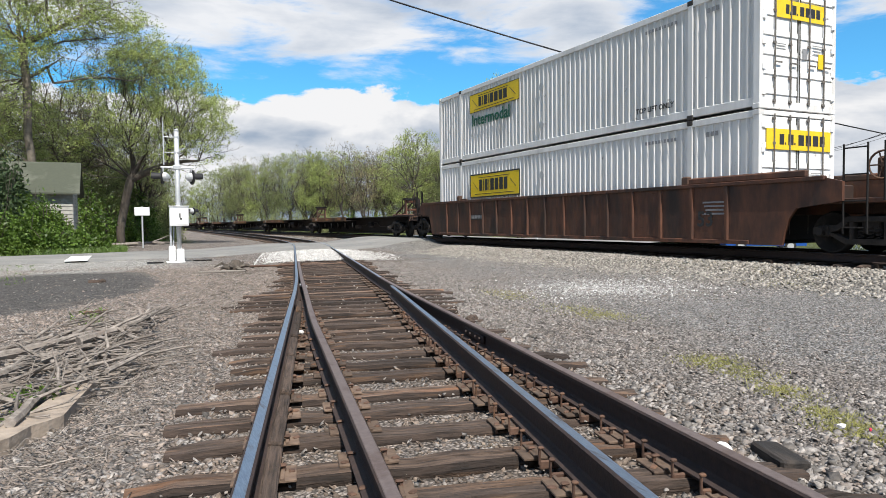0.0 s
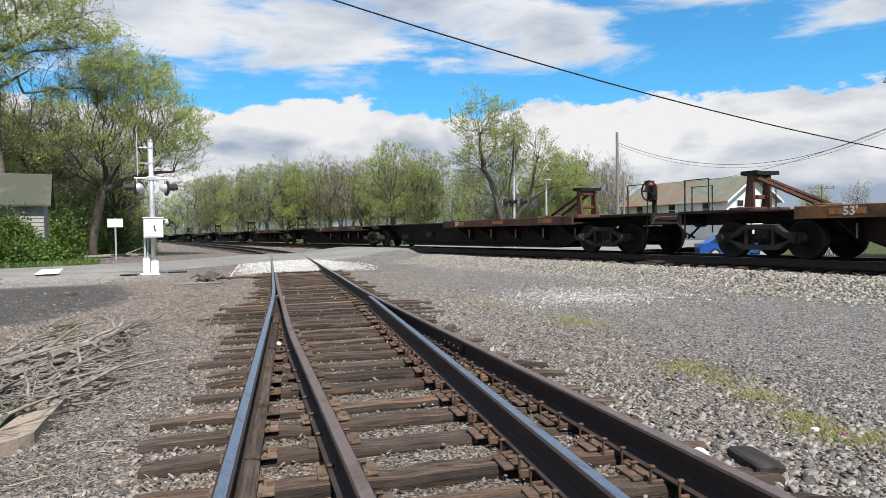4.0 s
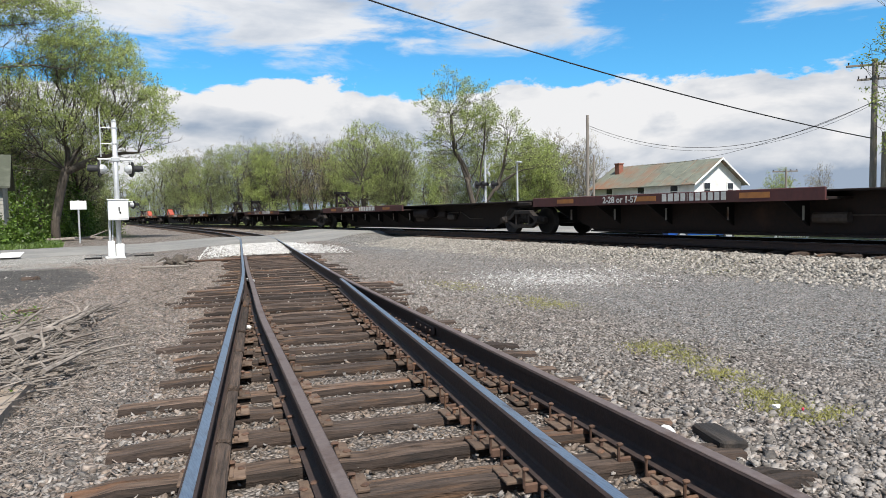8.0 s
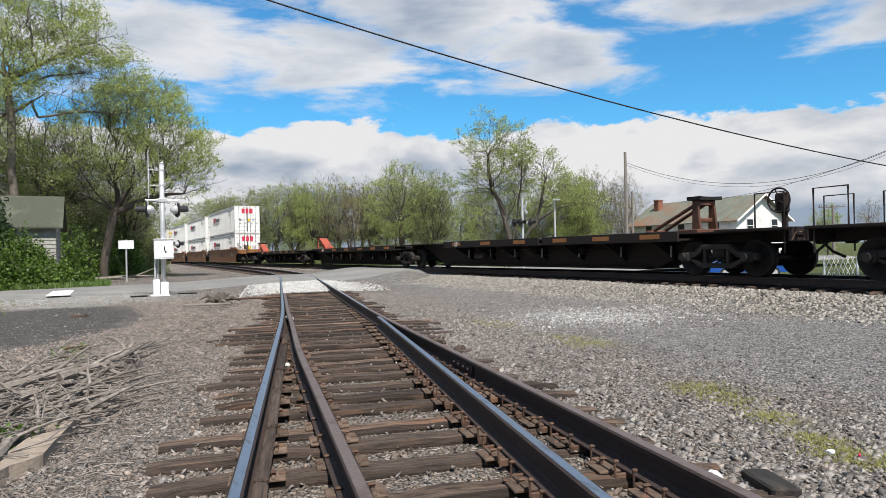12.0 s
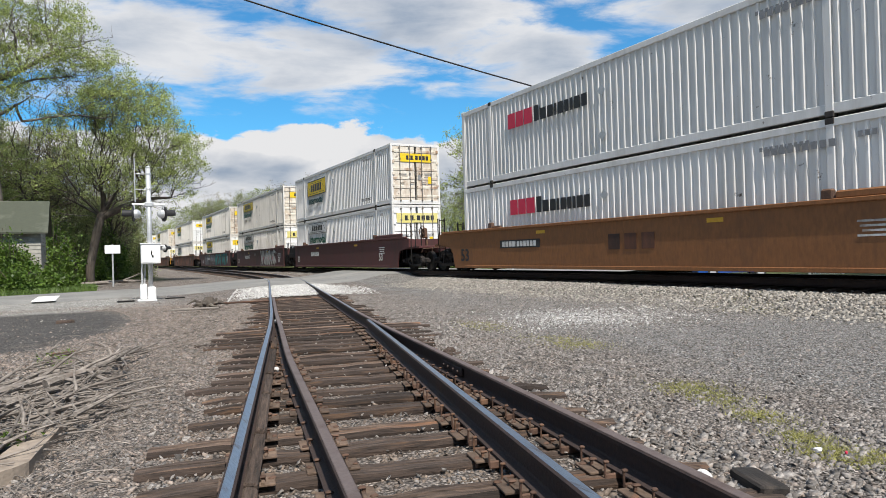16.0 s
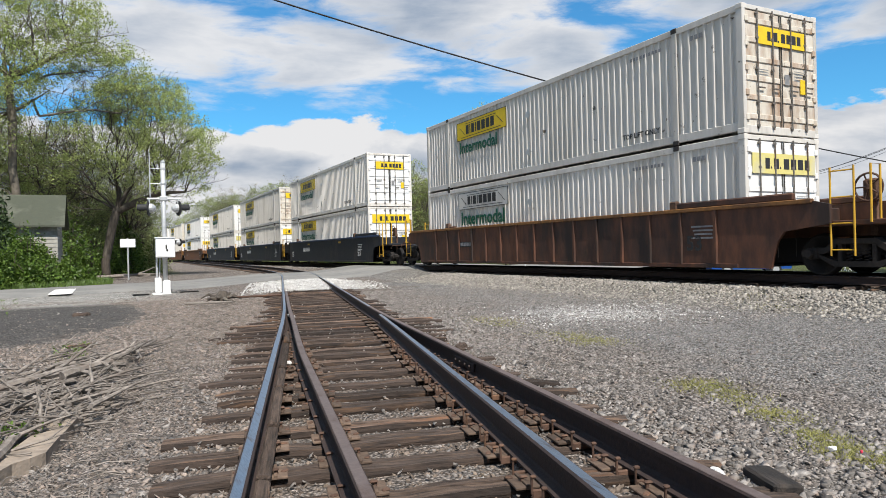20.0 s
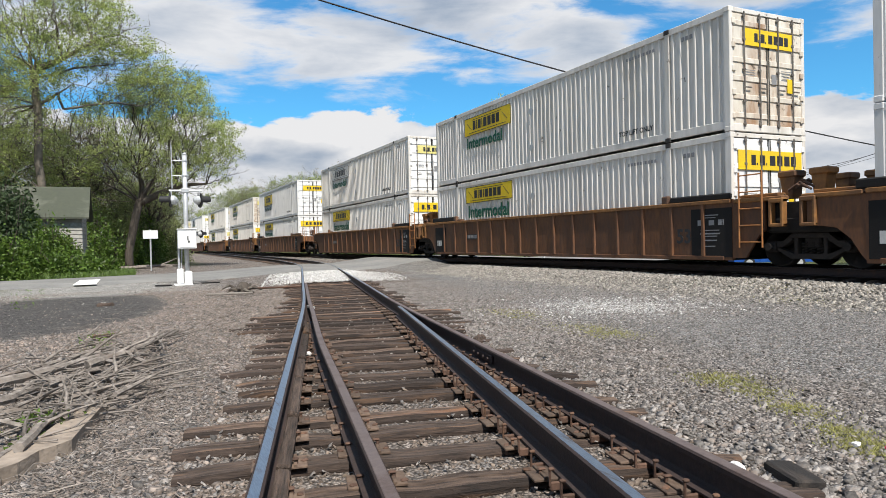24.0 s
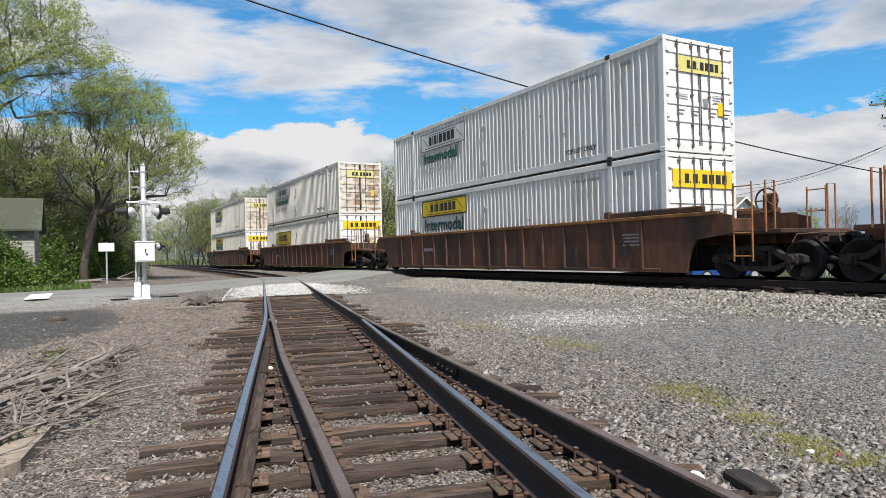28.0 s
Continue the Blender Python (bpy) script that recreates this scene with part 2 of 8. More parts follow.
# ---- materials ----
def material(name, light, dark, grain=8.0, rough=0.8, metal=0.0, stain=None, stain_scale=1.2, stain_at=(0.52, 0.68), bump=0.25, bump_scale=None, vary=0.0, island=False, streak=None, spec=0.4, leaf=0.0, scuff=0.0):
    """Two tones mixed by a fine grain, a stain at a larger scale, and relief."""
    mt = bpy.data.materials.new(name)
    mt.use_nodes = True
    nt = mt.node_tree
    N, L = nt.nodes.new, nt.links.new
    b = nt.nodes["Principled BSDF"]
    tc, info = N("ShaderNodeTexCoord"), N("ShaderNodeObjectInfo")
    shift = N("ShaderNodeVectorMath")
    shift.operation = "MULTIPLY_ADD"
    L(info.outputs["Random"], shift.inputs[0])
    shift.inputs[1].default_value = (37.0, 21.0, 11.0)
    L(tc.outputs["Object"], shift.inputs[2])
    vec = shift.outputs[0]
    if streak:
        mp = N("ShaderNodeMapping")
        mp.inputs["Scale"].default_value = streak
        L(vec, mp.inputs[0])
        vec_s = mp.outputs[0]
    else:
        vec_s = vec

    def noise_node(v, scale, detail=6.0, rough_n=0.6):
        n = N("ShaderNodeTexNoise")
        n.inputs["Scale"].default_value, n.inputs["Detail"].default_value, n.inputs["Roughness"].default_value = scale, detail, rough_n
        L(v, n.inputs["Vector"])
        return n.outputs["Fac"]

    def ramp(fac, a, z):
        r = N("ShaderNodeMapRange")
        r.inputs[1].default_value, r.inputs[2].default_value = a, z
        L(fac, r.inputs[0])
        return r.outputs[0]

    def mix(fac, a, z, kind="MIX"):
        m = N("ShaderNodeMix")
        m.data_type, m.blend_type = "RGBA", kind
        for i, v in ((0, fac), (6, a), (7, z)):
            if isinstance(v, (int, float)):
                m.inputs[i].default_value = v
            elif isinstance(v, tuple):
                m.inputs[i].default_value = (*v, 1)
            else:
                L(v, m.inputs[i])
        return m.outputs[2]

    fine = noise_node(vec_s, grain)
    colour = mix(ramp(fine, 0.32, 0.68), dark, light)
    if stain:
        colour = mix(ramp(noise_node(vec_s, stain_scale, 8.0, 0.65), *stain_at), colour, stain)
    if scuff:
        colour = mix(ramp(noise_node(vec, 2.3, 10.0, 0.72), scuff, scuff + 0.05), colour, (0.10, 0.075, 0.058))
    if vary or island:
        if island:
            geo = N("ShaderNodeNewGeometry")
            rnd = geo.outputs["Random Per Island"]
        else:
            rnd = info.outputs["Random"]
        v = N("ShaderNodeMapRange")
        v.inputs[3].default_value, v.inputs[4].default_value = 1 - (vary or 0.3), 1 + (vary or 0.3)
        L(rnd, v.inputs[0])
        c = N("ShaderNodeCombineColor")
        for i in range(3):
            L(v.outputs[0], c.inputs[i])
        colour = mix(1.0, colour, c.outputs[0], "MULTIPLY")
    L(colour, b.inputs["Base Color"])
    b.inputs["Metallic"].default_value = metal
    b.inputs["Specular IOR Level"].default_value = spec
    rr = N("ShaderNodeMapRange")
    rr.inputs[3].default_value, rr.inputs[4].default_value = max(rough - 0.12, 0.03), min(rough + 0.12, 1.0)
    L(fine, rr.inputs[0])
    L(rr.outputs[0], b.inputs["Roughness"])
    if bump:
        bp = N("ShaderNodeBump")
        bp.inputs["Strength"].default_value, bp.inputs["Distance"].default_value = bump, 0.02
        L(noise_node(vec_s, bump_scale or grain * 1.7, 5.0), bp.inputs["Height"])
        L(bp.outputs[0], b.inputs["Normal"])
    if leaf:
        tr, ms = N("ShaderNodeBsdfTranslucent"), N("ShaderNodeMixShader")
        L(colour, tr.inputs[0])
        ms.inputs[0].default_value = leaf
        L(b.outputs[0], ms.inputs[1]), L(tr.outputs[0], ms.inputs[2])
        L(ms.outputs[0], nt.nodes["Material Output"].inputs[0])
    return mt


STEEL_WORN = material("worn_rail_steel", (0.31, 0.385, 0.48), (0.18, 0.23, 0.30), 30, 0.34, 0.85, (0.13, 0.10, 0.085), 6.0, (0.55, 0.70), 0.08, streak=(6, 0.6, 6))
RAIL_RUST = material("rusty_rail_steel", (0.055, 0.036, 0.031), (0.030, 0.022, 0.021), 25, 0.75, 0.1, (0.085, 0.045, 0.028), 3.0, (0.58, 0.75), 0.2)
RAIL_BROWN = material("brown_rail_head", (0.17, 0.135, 0.125), (0.11, 0.085, 0.08), 30, 0.6, 0.3, (0.09, 0.06, 0.05), 4.0, bump=0.12)
TIE_WOOD = material("weathered_tie_wood", (0.25, 0.172, 0.128), (0.034, 0.023, 0.018), 11, 0.92, 0, (0.31, 0.14, 0.065), 1.6, (0.53, 0.70), 1.0, 30, 0.4, streak=(0.35, 4.0, 4.0))
TIE_DARK = material("creosoted_tie_wood", (0.105, 0.074, 0.058), (0.020, 0.015, 0.012), 11, 0.9, 0, (0.25, 0.145, 0.085), 1.7, (0.56, 0.74), bump=1.0, bump_scale=30, vary=0.4, streak=(0.35, 4.0, 4.0))
PLATE_DUSTY = material("dusty_brown_plate", (0.155, 0.108, 0.078), (0.075, 0.05, 0.037), 16, 0.9, 0.05, (0.055, 0.04, 0.033), 5.0, bump=0.4, vary=0.4)
RUST = material("rusty_iron", (0.13, 0.075, 0.052), (0.065, 0.038, 0.028), 20, 0.85, 0.1, (0.19, 0.10, 0.055), 4.0, bump=0.3, vary=0.25)
BROWN = material("brown_car_paint", (0.135, 0.055, 0.030), (0.060, 0.027, 0.018), 5, 0.65, 0, (0.032, 0.020, 0.016), 0.8, (0.46, 0.62), 0.12, vary=0.12, streak=(1, 1, 0.35))
YELLOW_BROWN = material("faded_yellow_car_paint", (0.265, 0.112, 0.040), (0.19, 0.080, 0.030), 14, 0.65, 0, (0.11, 0.055, 0.03), 0.8, (0.56, 0.8), 0.12, vary=0.1, streak=(1, 1, 0.35))
MAROON = material("maroon_car_paint", (0.095, 0.032, 0.030), (0.065, 0.024, 0.024), 14, 0.6, 0, (0.04, 0.024, 0.022), 0.8, (0.52, 0.75), 0.12, vary=0.1, streak=(1, 1, 0.35))
BLUE_BLACK = material("dark_blue_car_paint", (0.016, 0.018, 0.024), (0.010, 0.011, 0.015), 14, 0.6, 0, (0.05, 0.04, 0.035), 0.9, bump=0.12, streak=(1, 1, 0.35))
BLUE_RAIL = material("blue_sill_paint", (0.022, 0.045, 0.11), (0.014, 0.028, 0.07), 14, 0.55, 0, (0.05, 0.05, 0.06), 1.5, bump=0.1)
BLACK_IRON = material("black_grimy_iron", (0.009, 0.0075, 0.007), (0.004, 0.0035, 0.0035), 16, 0.8, 0.0, (0.024, 0.017, 0.013), 2.5, (0.58, 0.8), 0.25)
DARK_BROWN = material("dark_brown_spine_paint", (0.021, 0.012, 0.0095), (0.010, 0.0065, 0.006), 12, 0.8, 0, (0.055, 0.027, 0.016), 0.8, (0.60, 0.85), 0.15, vary=0.2)
TRUCK_IRON = material("dusty_truck_iron", (0.030, 0.024, 0.021), (0.012, 0.010, 0.009), 14, 0.85, 0, (0.05, 0.036, 0.028), 3.0, (0.55, 0.75), 0.25)
WHEEL_STEEL = material("wheel_steel", (0.012, 0.010, 0.009), (0.006, 0.005, 0.005), 20, 0.65, 0.1, (0.03, 0.023, 0.019), 4.0, bump=0.1)
HITCH_RED = material("red_oxide_hitch_paint", (0.42, 0.085, 0.045), (0.30, 0.06, 0.035), 14, 0.6, 0, (0.16, 0.06, 0.04), 2.0, bump=0.15)
SAFETY_YELLOW = material("safety_yellow_paint", (0.62, 0.36, 0.03), (0.50, 0.28, 0.03), 12, 0.6, 0, (0.2, 0.12, 0.05), 3.0, (0.6, 0.8), 0.1)
BOX_WHITE = material("white_container_paint", (0.73, 0.72, 0.705), (0.64, 0.63, 0.615), 7, 0.5, 0, (0.46, 0.44, 0.41), 1.1, (0.52, 0.82), 0.05, vary=0.07, streak=(1, 1, 0.14), scuff=0.645)
BOX_GREY = material("light_grey_container_paint", (0.72, 0.685, 0.64), (0.61, 0.58, 0.535), 7, 0.5, 0, (0.37, 0.335, 0.29), 1.1, (0.50, 0.80), 0.05, vary=0.09, streak=(1, 1, 0.14), scuff=0.63)
DOOR_WHITE = material("white_door_paint", (0.80, 0.80, 0.79), (0.72, 0.72, 0.71), 6, 0.5, 0, (0.58, 0.52, 0.44), 1.3, (0.60, 0.85), 0.05, streak=(1, 1, 0.3), scuff=0.64)
DOOR_RUSTY = material("rust_stained_door_paint", (0.70, 0.655, 0.58), (0.58, 0.52, 0.43), 6, 0.55, 0, (0.33, 0.20, 0.12), 1.6, (0.46, 0.66), 0.08, vary=0.05, streak=(1, 1, 0.28), scuff=0.60)
CASTING = material("dark_corner_casting", (0.06, 0.055, 0.05), (0.035, 0.03, 0.03), 20, 0.7, 0.3)
LOGO_YELLOW = material("yellow_panel_paint", (0.78, 0.56, 0.02), (0.70, 0.48, 0.02), 8, 0.5, 0, (0.55, 0.38, 0.06), 1.2, (0.6, 0.85), 0.03)
LOGO_PALE = material("faded_yellow_panel_paint", (0.70, 0.62, 0.22), (0.62, 0.55, 0.20), 8, 0.5, 0, (0.58, 0.55, 0.4), 1.2, bump=0.03)
INK = material("black_lettering_paint", (0.03, 0.03, 0.032), (0.02, 0.02, 0.022), 10, 0.5, bump=0.03)
INK_GREY = material("grey_lettering_paint", (0.27, 0.27, 0.275), (0.19, 0.19, 0.195), 10, 0.5, bump=0.03)
GREEN_INK = material("green_lettering_paint", (0.010, 0.105, 0.062), (0.008, 0.08, 0.048), 10, 0.5, bump=0.03)
NAVY_INK = material("dark_green_lettering_paint", (0.02, 0.07, 0.07), (0.015, 0.05, 0.05), 10, 0.5, bump=0.03)
RED_INK = material("red_lettering_paint", (0.62, 0.035, 0.085), (0.54, 0.03, 0.07), 10, 0.5, bump=0.03)
WHITE_INK = material("white_lettering_paint", (0.62, 0.62, 0.60), (0.5, 0.5, 0.48), 10, 0.6, 0, (0.3, 0.26, 0.22), 3.0, bump=0.03)
TEAL_INK = material("teal_spray_paint", (0.05, 0.28, 0.26), (0.03, 0.20, 0.19), 10, 0.6, bump=0.03)
GALV = material("galvanised_steel", (0.58, 0.59, 0.60), (0.46, 0.47, 0.48), 18, 0.45, 0.35, (0.62, 0.63, 0.64), 3.0, bump=0.06)
WHITE_PAINT = material("white_paint", (0.80, 0.80, 0.79), (0.74, 0.74, 0.73), 8, 0.6, 0, (0.62, 0.60, 0.56), 1.4, (0.6, 0.85), 0.08)
SIDING = material("white_wood_siding", (0.76, 0.76, 0.74), (0.68, 0.68, 0.66), 5, 0.75, 0, (0.58, 0.57, 0.54), 0.6, bump=0.1)
CONCRETE = material("pale_concrete", (0.36, 0.295, 0.235), (0.22, 0.18, 0.145), 9, 0.9, 0, (0.15, 0.12, 0.095), 2.6, (0.5, 0.68), bump=0.6)
ASPHALT = material("grey_asphalt", (0.23, 0.225, 0.215), (0.14, 0.137, 0.13), 22, 0.93, 0, (0.27, 0.26, 0.24), 0.35, (0.45, 0.7), 0.5, 60)
LINE_PAINT = material("white_road_paint", (0.78, 0.77, 0.74), (0.66, 0.65, 0.62), 9, 0.8, 0, (0.45, 0.43, 0.4), 2.0, (0.62, 0.8), 0.2)
POLE_WOOD = material("grey_pole_wood", (0.27, 0.24, 0.21), (0.17, 0.15, 0.13), 10, 0.9, streak=(4, 4, 0.3), bump=0.4)
BARK = material("grey_brown_bark", (0.105, 0.086, 0.070), (0.048, 0.040, 0.033), 6, 0.95, 0, (0.16, 0.14, 0.115), 0.8, bump=0.8, bump_scale=14, streak=(3, 3, 0.5))
BARK_PALE = material("pale_sycamore_bark", (0.19, 0.163, 0.13), (0.085, 0.072, 0.058), 3, 0.9, 0, (0.22, 0.19, 0.15), 1.0, bump=0.4)
STICKS = material("bleached_dead_wood", (0.30, 0.262, 0.23), (0.10, 0.085, 0.072), 12, 0.9, 0, (0.15, 0.12, 0.10), 3.0, bump=0.5, island=True, vary=0.5)
LEAF_A = material("young_spring_leaf", (0.40, 0.46, 0.15), (0.29, 0.35, 0.11), 1.2, 0.6, bump=0, island=True, vary=0.35, leaf=0.4)
LEAF_B = material("olive_spring_leaf", (0.32, 0.36, 0.15), (0.22, 0.26, 0.11), 0.8, 0.65, bump=0, island=True, vary=0.35, leaf=0.4)
LEAF_DARK = material("green_bush_leaf", (0.13, 0.205, 0.032), (0.050, 0.10, 0.016), 2.0, 0.5, bump=0, island=True, vary=0.45, leaf=0.3)
LEAF_CEDAR = material("dark_cedar_needle", (0.045, 0.075, 0.025), (0.025, 0.045, 0.016), 2.0, 0.7, bump=0, island=True, vary=0.4, leaf=0.15)
LEAF_BUD = material("reddish_spring_bud", (0.36, 0.32, 0.18), (0.28, 0.24, 0.13), 1.0, 0.7, bump=0, island=True, vary=0.35, leaf=0.3)
GRASS = material("thin_green_grass", (0.36, 0.34, 0.12), (0.24, 0.24, 0.085), 3.0, 0.8, bump=0, island=True, vary=0.4, leaf=0.3)
GLASS_DARK = material("dark_window_glass", (0.03, 0.035, 0.04), (0.02, 0.022, 0.026), 2.0, 0.08, bump=0)
BLACK_PAINT = material("black_signal_paint", (0.022, 0.022, 0.024), (0.014, 0.014, 0.016), 12, 0.6, bump=0.05)
DULL_ROD = material("dull_grey_rod", (0.56, 0.55, 0.53), (0.42, 0.41, 0.39), 12, 0.6, 0.2, (0.22, 0.14, 0.09), 3.0, bump=0.1)
ROD_DARK = material("grimy_lock_rod", (0.20, 0.185, 0.17), (0.10, 0.09, 0.082), 12, 0.6, 0.2, (0.12, 0.07, 0.045), 3.0, bump=0.1)
RUNG_ORANGE = material("orange_brown_rail_paint", (0.40, 0.17, 0.05), (0.28, 0.115, 0.04), 12, 0.65, 0, (0.12, 0.07, 0.045), 3.0, bump=0.1)
GREY_SIDING = material("weathered_grey_siding", (0.40, 0.385, 0.34), (0.29, 0.28, 0.25), 5, 0.85, 0, (0.2, 0.19, 0.16), 0.9, bump=0.2)
EDGE_OCHRE = material("grimy_ochre_edge_paint", (0.22, 0.10, 0.032), (0.12, 0.056, 0.022), 10, 0.7, 0, (0.035, 0.022, 0.016), 1.1, (0.46, 0.66), 0.15, vary=0.2)
CHORD_OCHRE = material("worn_ochre_sunlit_chord_paint", (0.27, 0.125, 0.036), (0.17, 0.078, 0.028), 9, 0.65, 0, (0.075, 0.04, 0.025), 0.9, (0.48, 0.68), 0.15)
PIPE_GREY = material("dusty_grey_pipe", (0.085, 0.07, 0.062), (0.045, 0.037, 0.033), 12, 0.7, 0.2, (0.06, 0.045, 0.035), 2.5, bump=0.1)
OCHRE_CAR = material("faded_ochre_car_paint", (0.165, 0.071, 0.029), (0.085, 0.039, 0.021), 10, 0.65, 0, (0.075, 0.040, 0.026), 0.8, (0.48, 0.70), 0.12, vary=0.1, streak=(1, 1, 0.35))
CREOSOTE = material("black_creosote_wood", (0.030, 0.026, 0.024), (0.014, 0.012, 0.011), 14, 0.85, 0, (0.06, 0.048, 0.04), 4.0, bump=0.5, streak=(0.4, 4, 4))
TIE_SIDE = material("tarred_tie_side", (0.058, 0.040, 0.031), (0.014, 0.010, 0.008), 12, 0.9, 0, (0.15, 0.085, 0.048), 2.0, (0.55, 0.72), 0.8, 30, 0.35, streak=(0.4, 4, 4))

# ---- the plan ----
RAIL_NEAR, RAIL_MAIN = 0.19, 0.46     # heights of the rail heads
MAIN_X = 13.965                       # middle of the main track beside the camera


def fall(y):
    return -0.0028 * min(max(y - 15.0, 0.0), 260.0)


def main_x(y):
    """Middle of the main track: straight, then a long bend to the left."""
    u = min(max(y - 15.0, 0.0), 260.0)
    return MAIN_X - 1.647e-4 * u * u - (2 * 1.647e-4 * 260.0) * max(y - 275.0, 0.0)


def lead_x(y):
    """Middle of the turnout's common track, which bends to lie beside the main track and then joins it."""
    if y < 28:
        return 3.76 + 0.235 * (y - 12.5)
    x28 = 3.76 + 0.235 * 15.5
    u = min(y, 52.0) - 28
    x = x28 + 0.235 * u - (0.235 + 0.012) / 48.0 * u * u
    if y > 52:
        x = x28 + 0.235 * 24 - (0.247) / 48.0 * 576 + (main_x(y) - main_x(52))
        k = min(max((y - 62) / 75.0, 0.0), 1.0)
        k = k * k * (3 - 2 * k)
        x = x * (1 - k) + main_x(y) * k
    return x


def spread(y, at):
    """How far y lies before the points at `at`, rounded off near them."""
    u = at - y
    return 0.0 if u < -2 else u if u > 2 else (u + 2) ** 2 / 8


def blue_x(y):
    return lead_x(y) - 0.032 * spread(y, 11.0)


def brown_x(y):
    return lead_x(y) + 0.036 * spread(y, 10.6)


def smooth(a, b, v):
    k = min(max((v - a) / (b - a), 0.0), 1.0)
    return k * k * (3 - 2 * k)


def lead_z(y):
    return RAIL_NEAR + 0.20 * smooth(40, 75, y) + fall(y)


def ground_z(x, y):
    z = 0.0
    d = abs(x - main_x(y))
    z += 0.24 * (1 - smooth(1.55, 2.9, d))
    # lower ballast between the worn ties
    if y < 24:
        z -= 0.008 * (1 - smooth(1.1, 1.9, abs(x - (lead_x(y) if y > 11 else (blue_x(y) + brown_x(y)) / 2)))) * (1 - smooth(17, 21, y))
    # the lead's own bed beyond the road
    if y > 36:
        z = max(z, 0.22 * smooth(40, 75, y) * (1 - smooth(1.4, 3.2, abs(x - lead_x(y)))))
    # a hollow under the brush beside the slab
    z -= 0.20 * (1 - smooth(0.5, 2.2, math.hypot((x + 1.9) * 0.8, (y - 6.2) * 0.55)))
    # lower ground beyond the main track
    z -= 0.35 * smooth(16.6, 19.5, x) + 0.35 * smooth(21.0, 31.0, x)
    # made up to the road's edges
    if -20 < x < 12.4 and 20 < y < 42:
        edge = 25.4 + 0.16 * x - 1.2 * math.exp(-((x - 9.5) / 2.2) ** 2)
        k = smooth(-2.6, 0.1, y - edge) * (1 - smooth(0.0, 2.5, y - 33.5 - 0.24 * x))
        z += max(0.0, road_z(x) - 0.035 - z) * k
    # verge falling away behind the road
    z -= 0.25 * smooth(4.0, 9.0, -x) * smooth(2, 8, y)
    z += -0.045 + 0.02 * noise.noise(Vector((x * 0.6, y * 0.6, 0))) * (1 - smooth(30, 60, math.hypot(x, y)))
    return z + fall(y)


def spaced(lo, hi, core_lo, core_hi, step, grow=1.16):
    core = list(np.arange(core_lo, core_hi + step / 2, step))
    up, s = [], step
    while (up[-1] if up else core_hi) < hi:
        s *= grow
        up.append((up[-1] if up else core_hi) + s)
    dn, s = [], step
    while (dn[-1] if dn else core_lo) > lo:
        s *= grow
        dn.append((dn[-1] if dn else core_lo) - s)
    return dn[::-1] + core + up


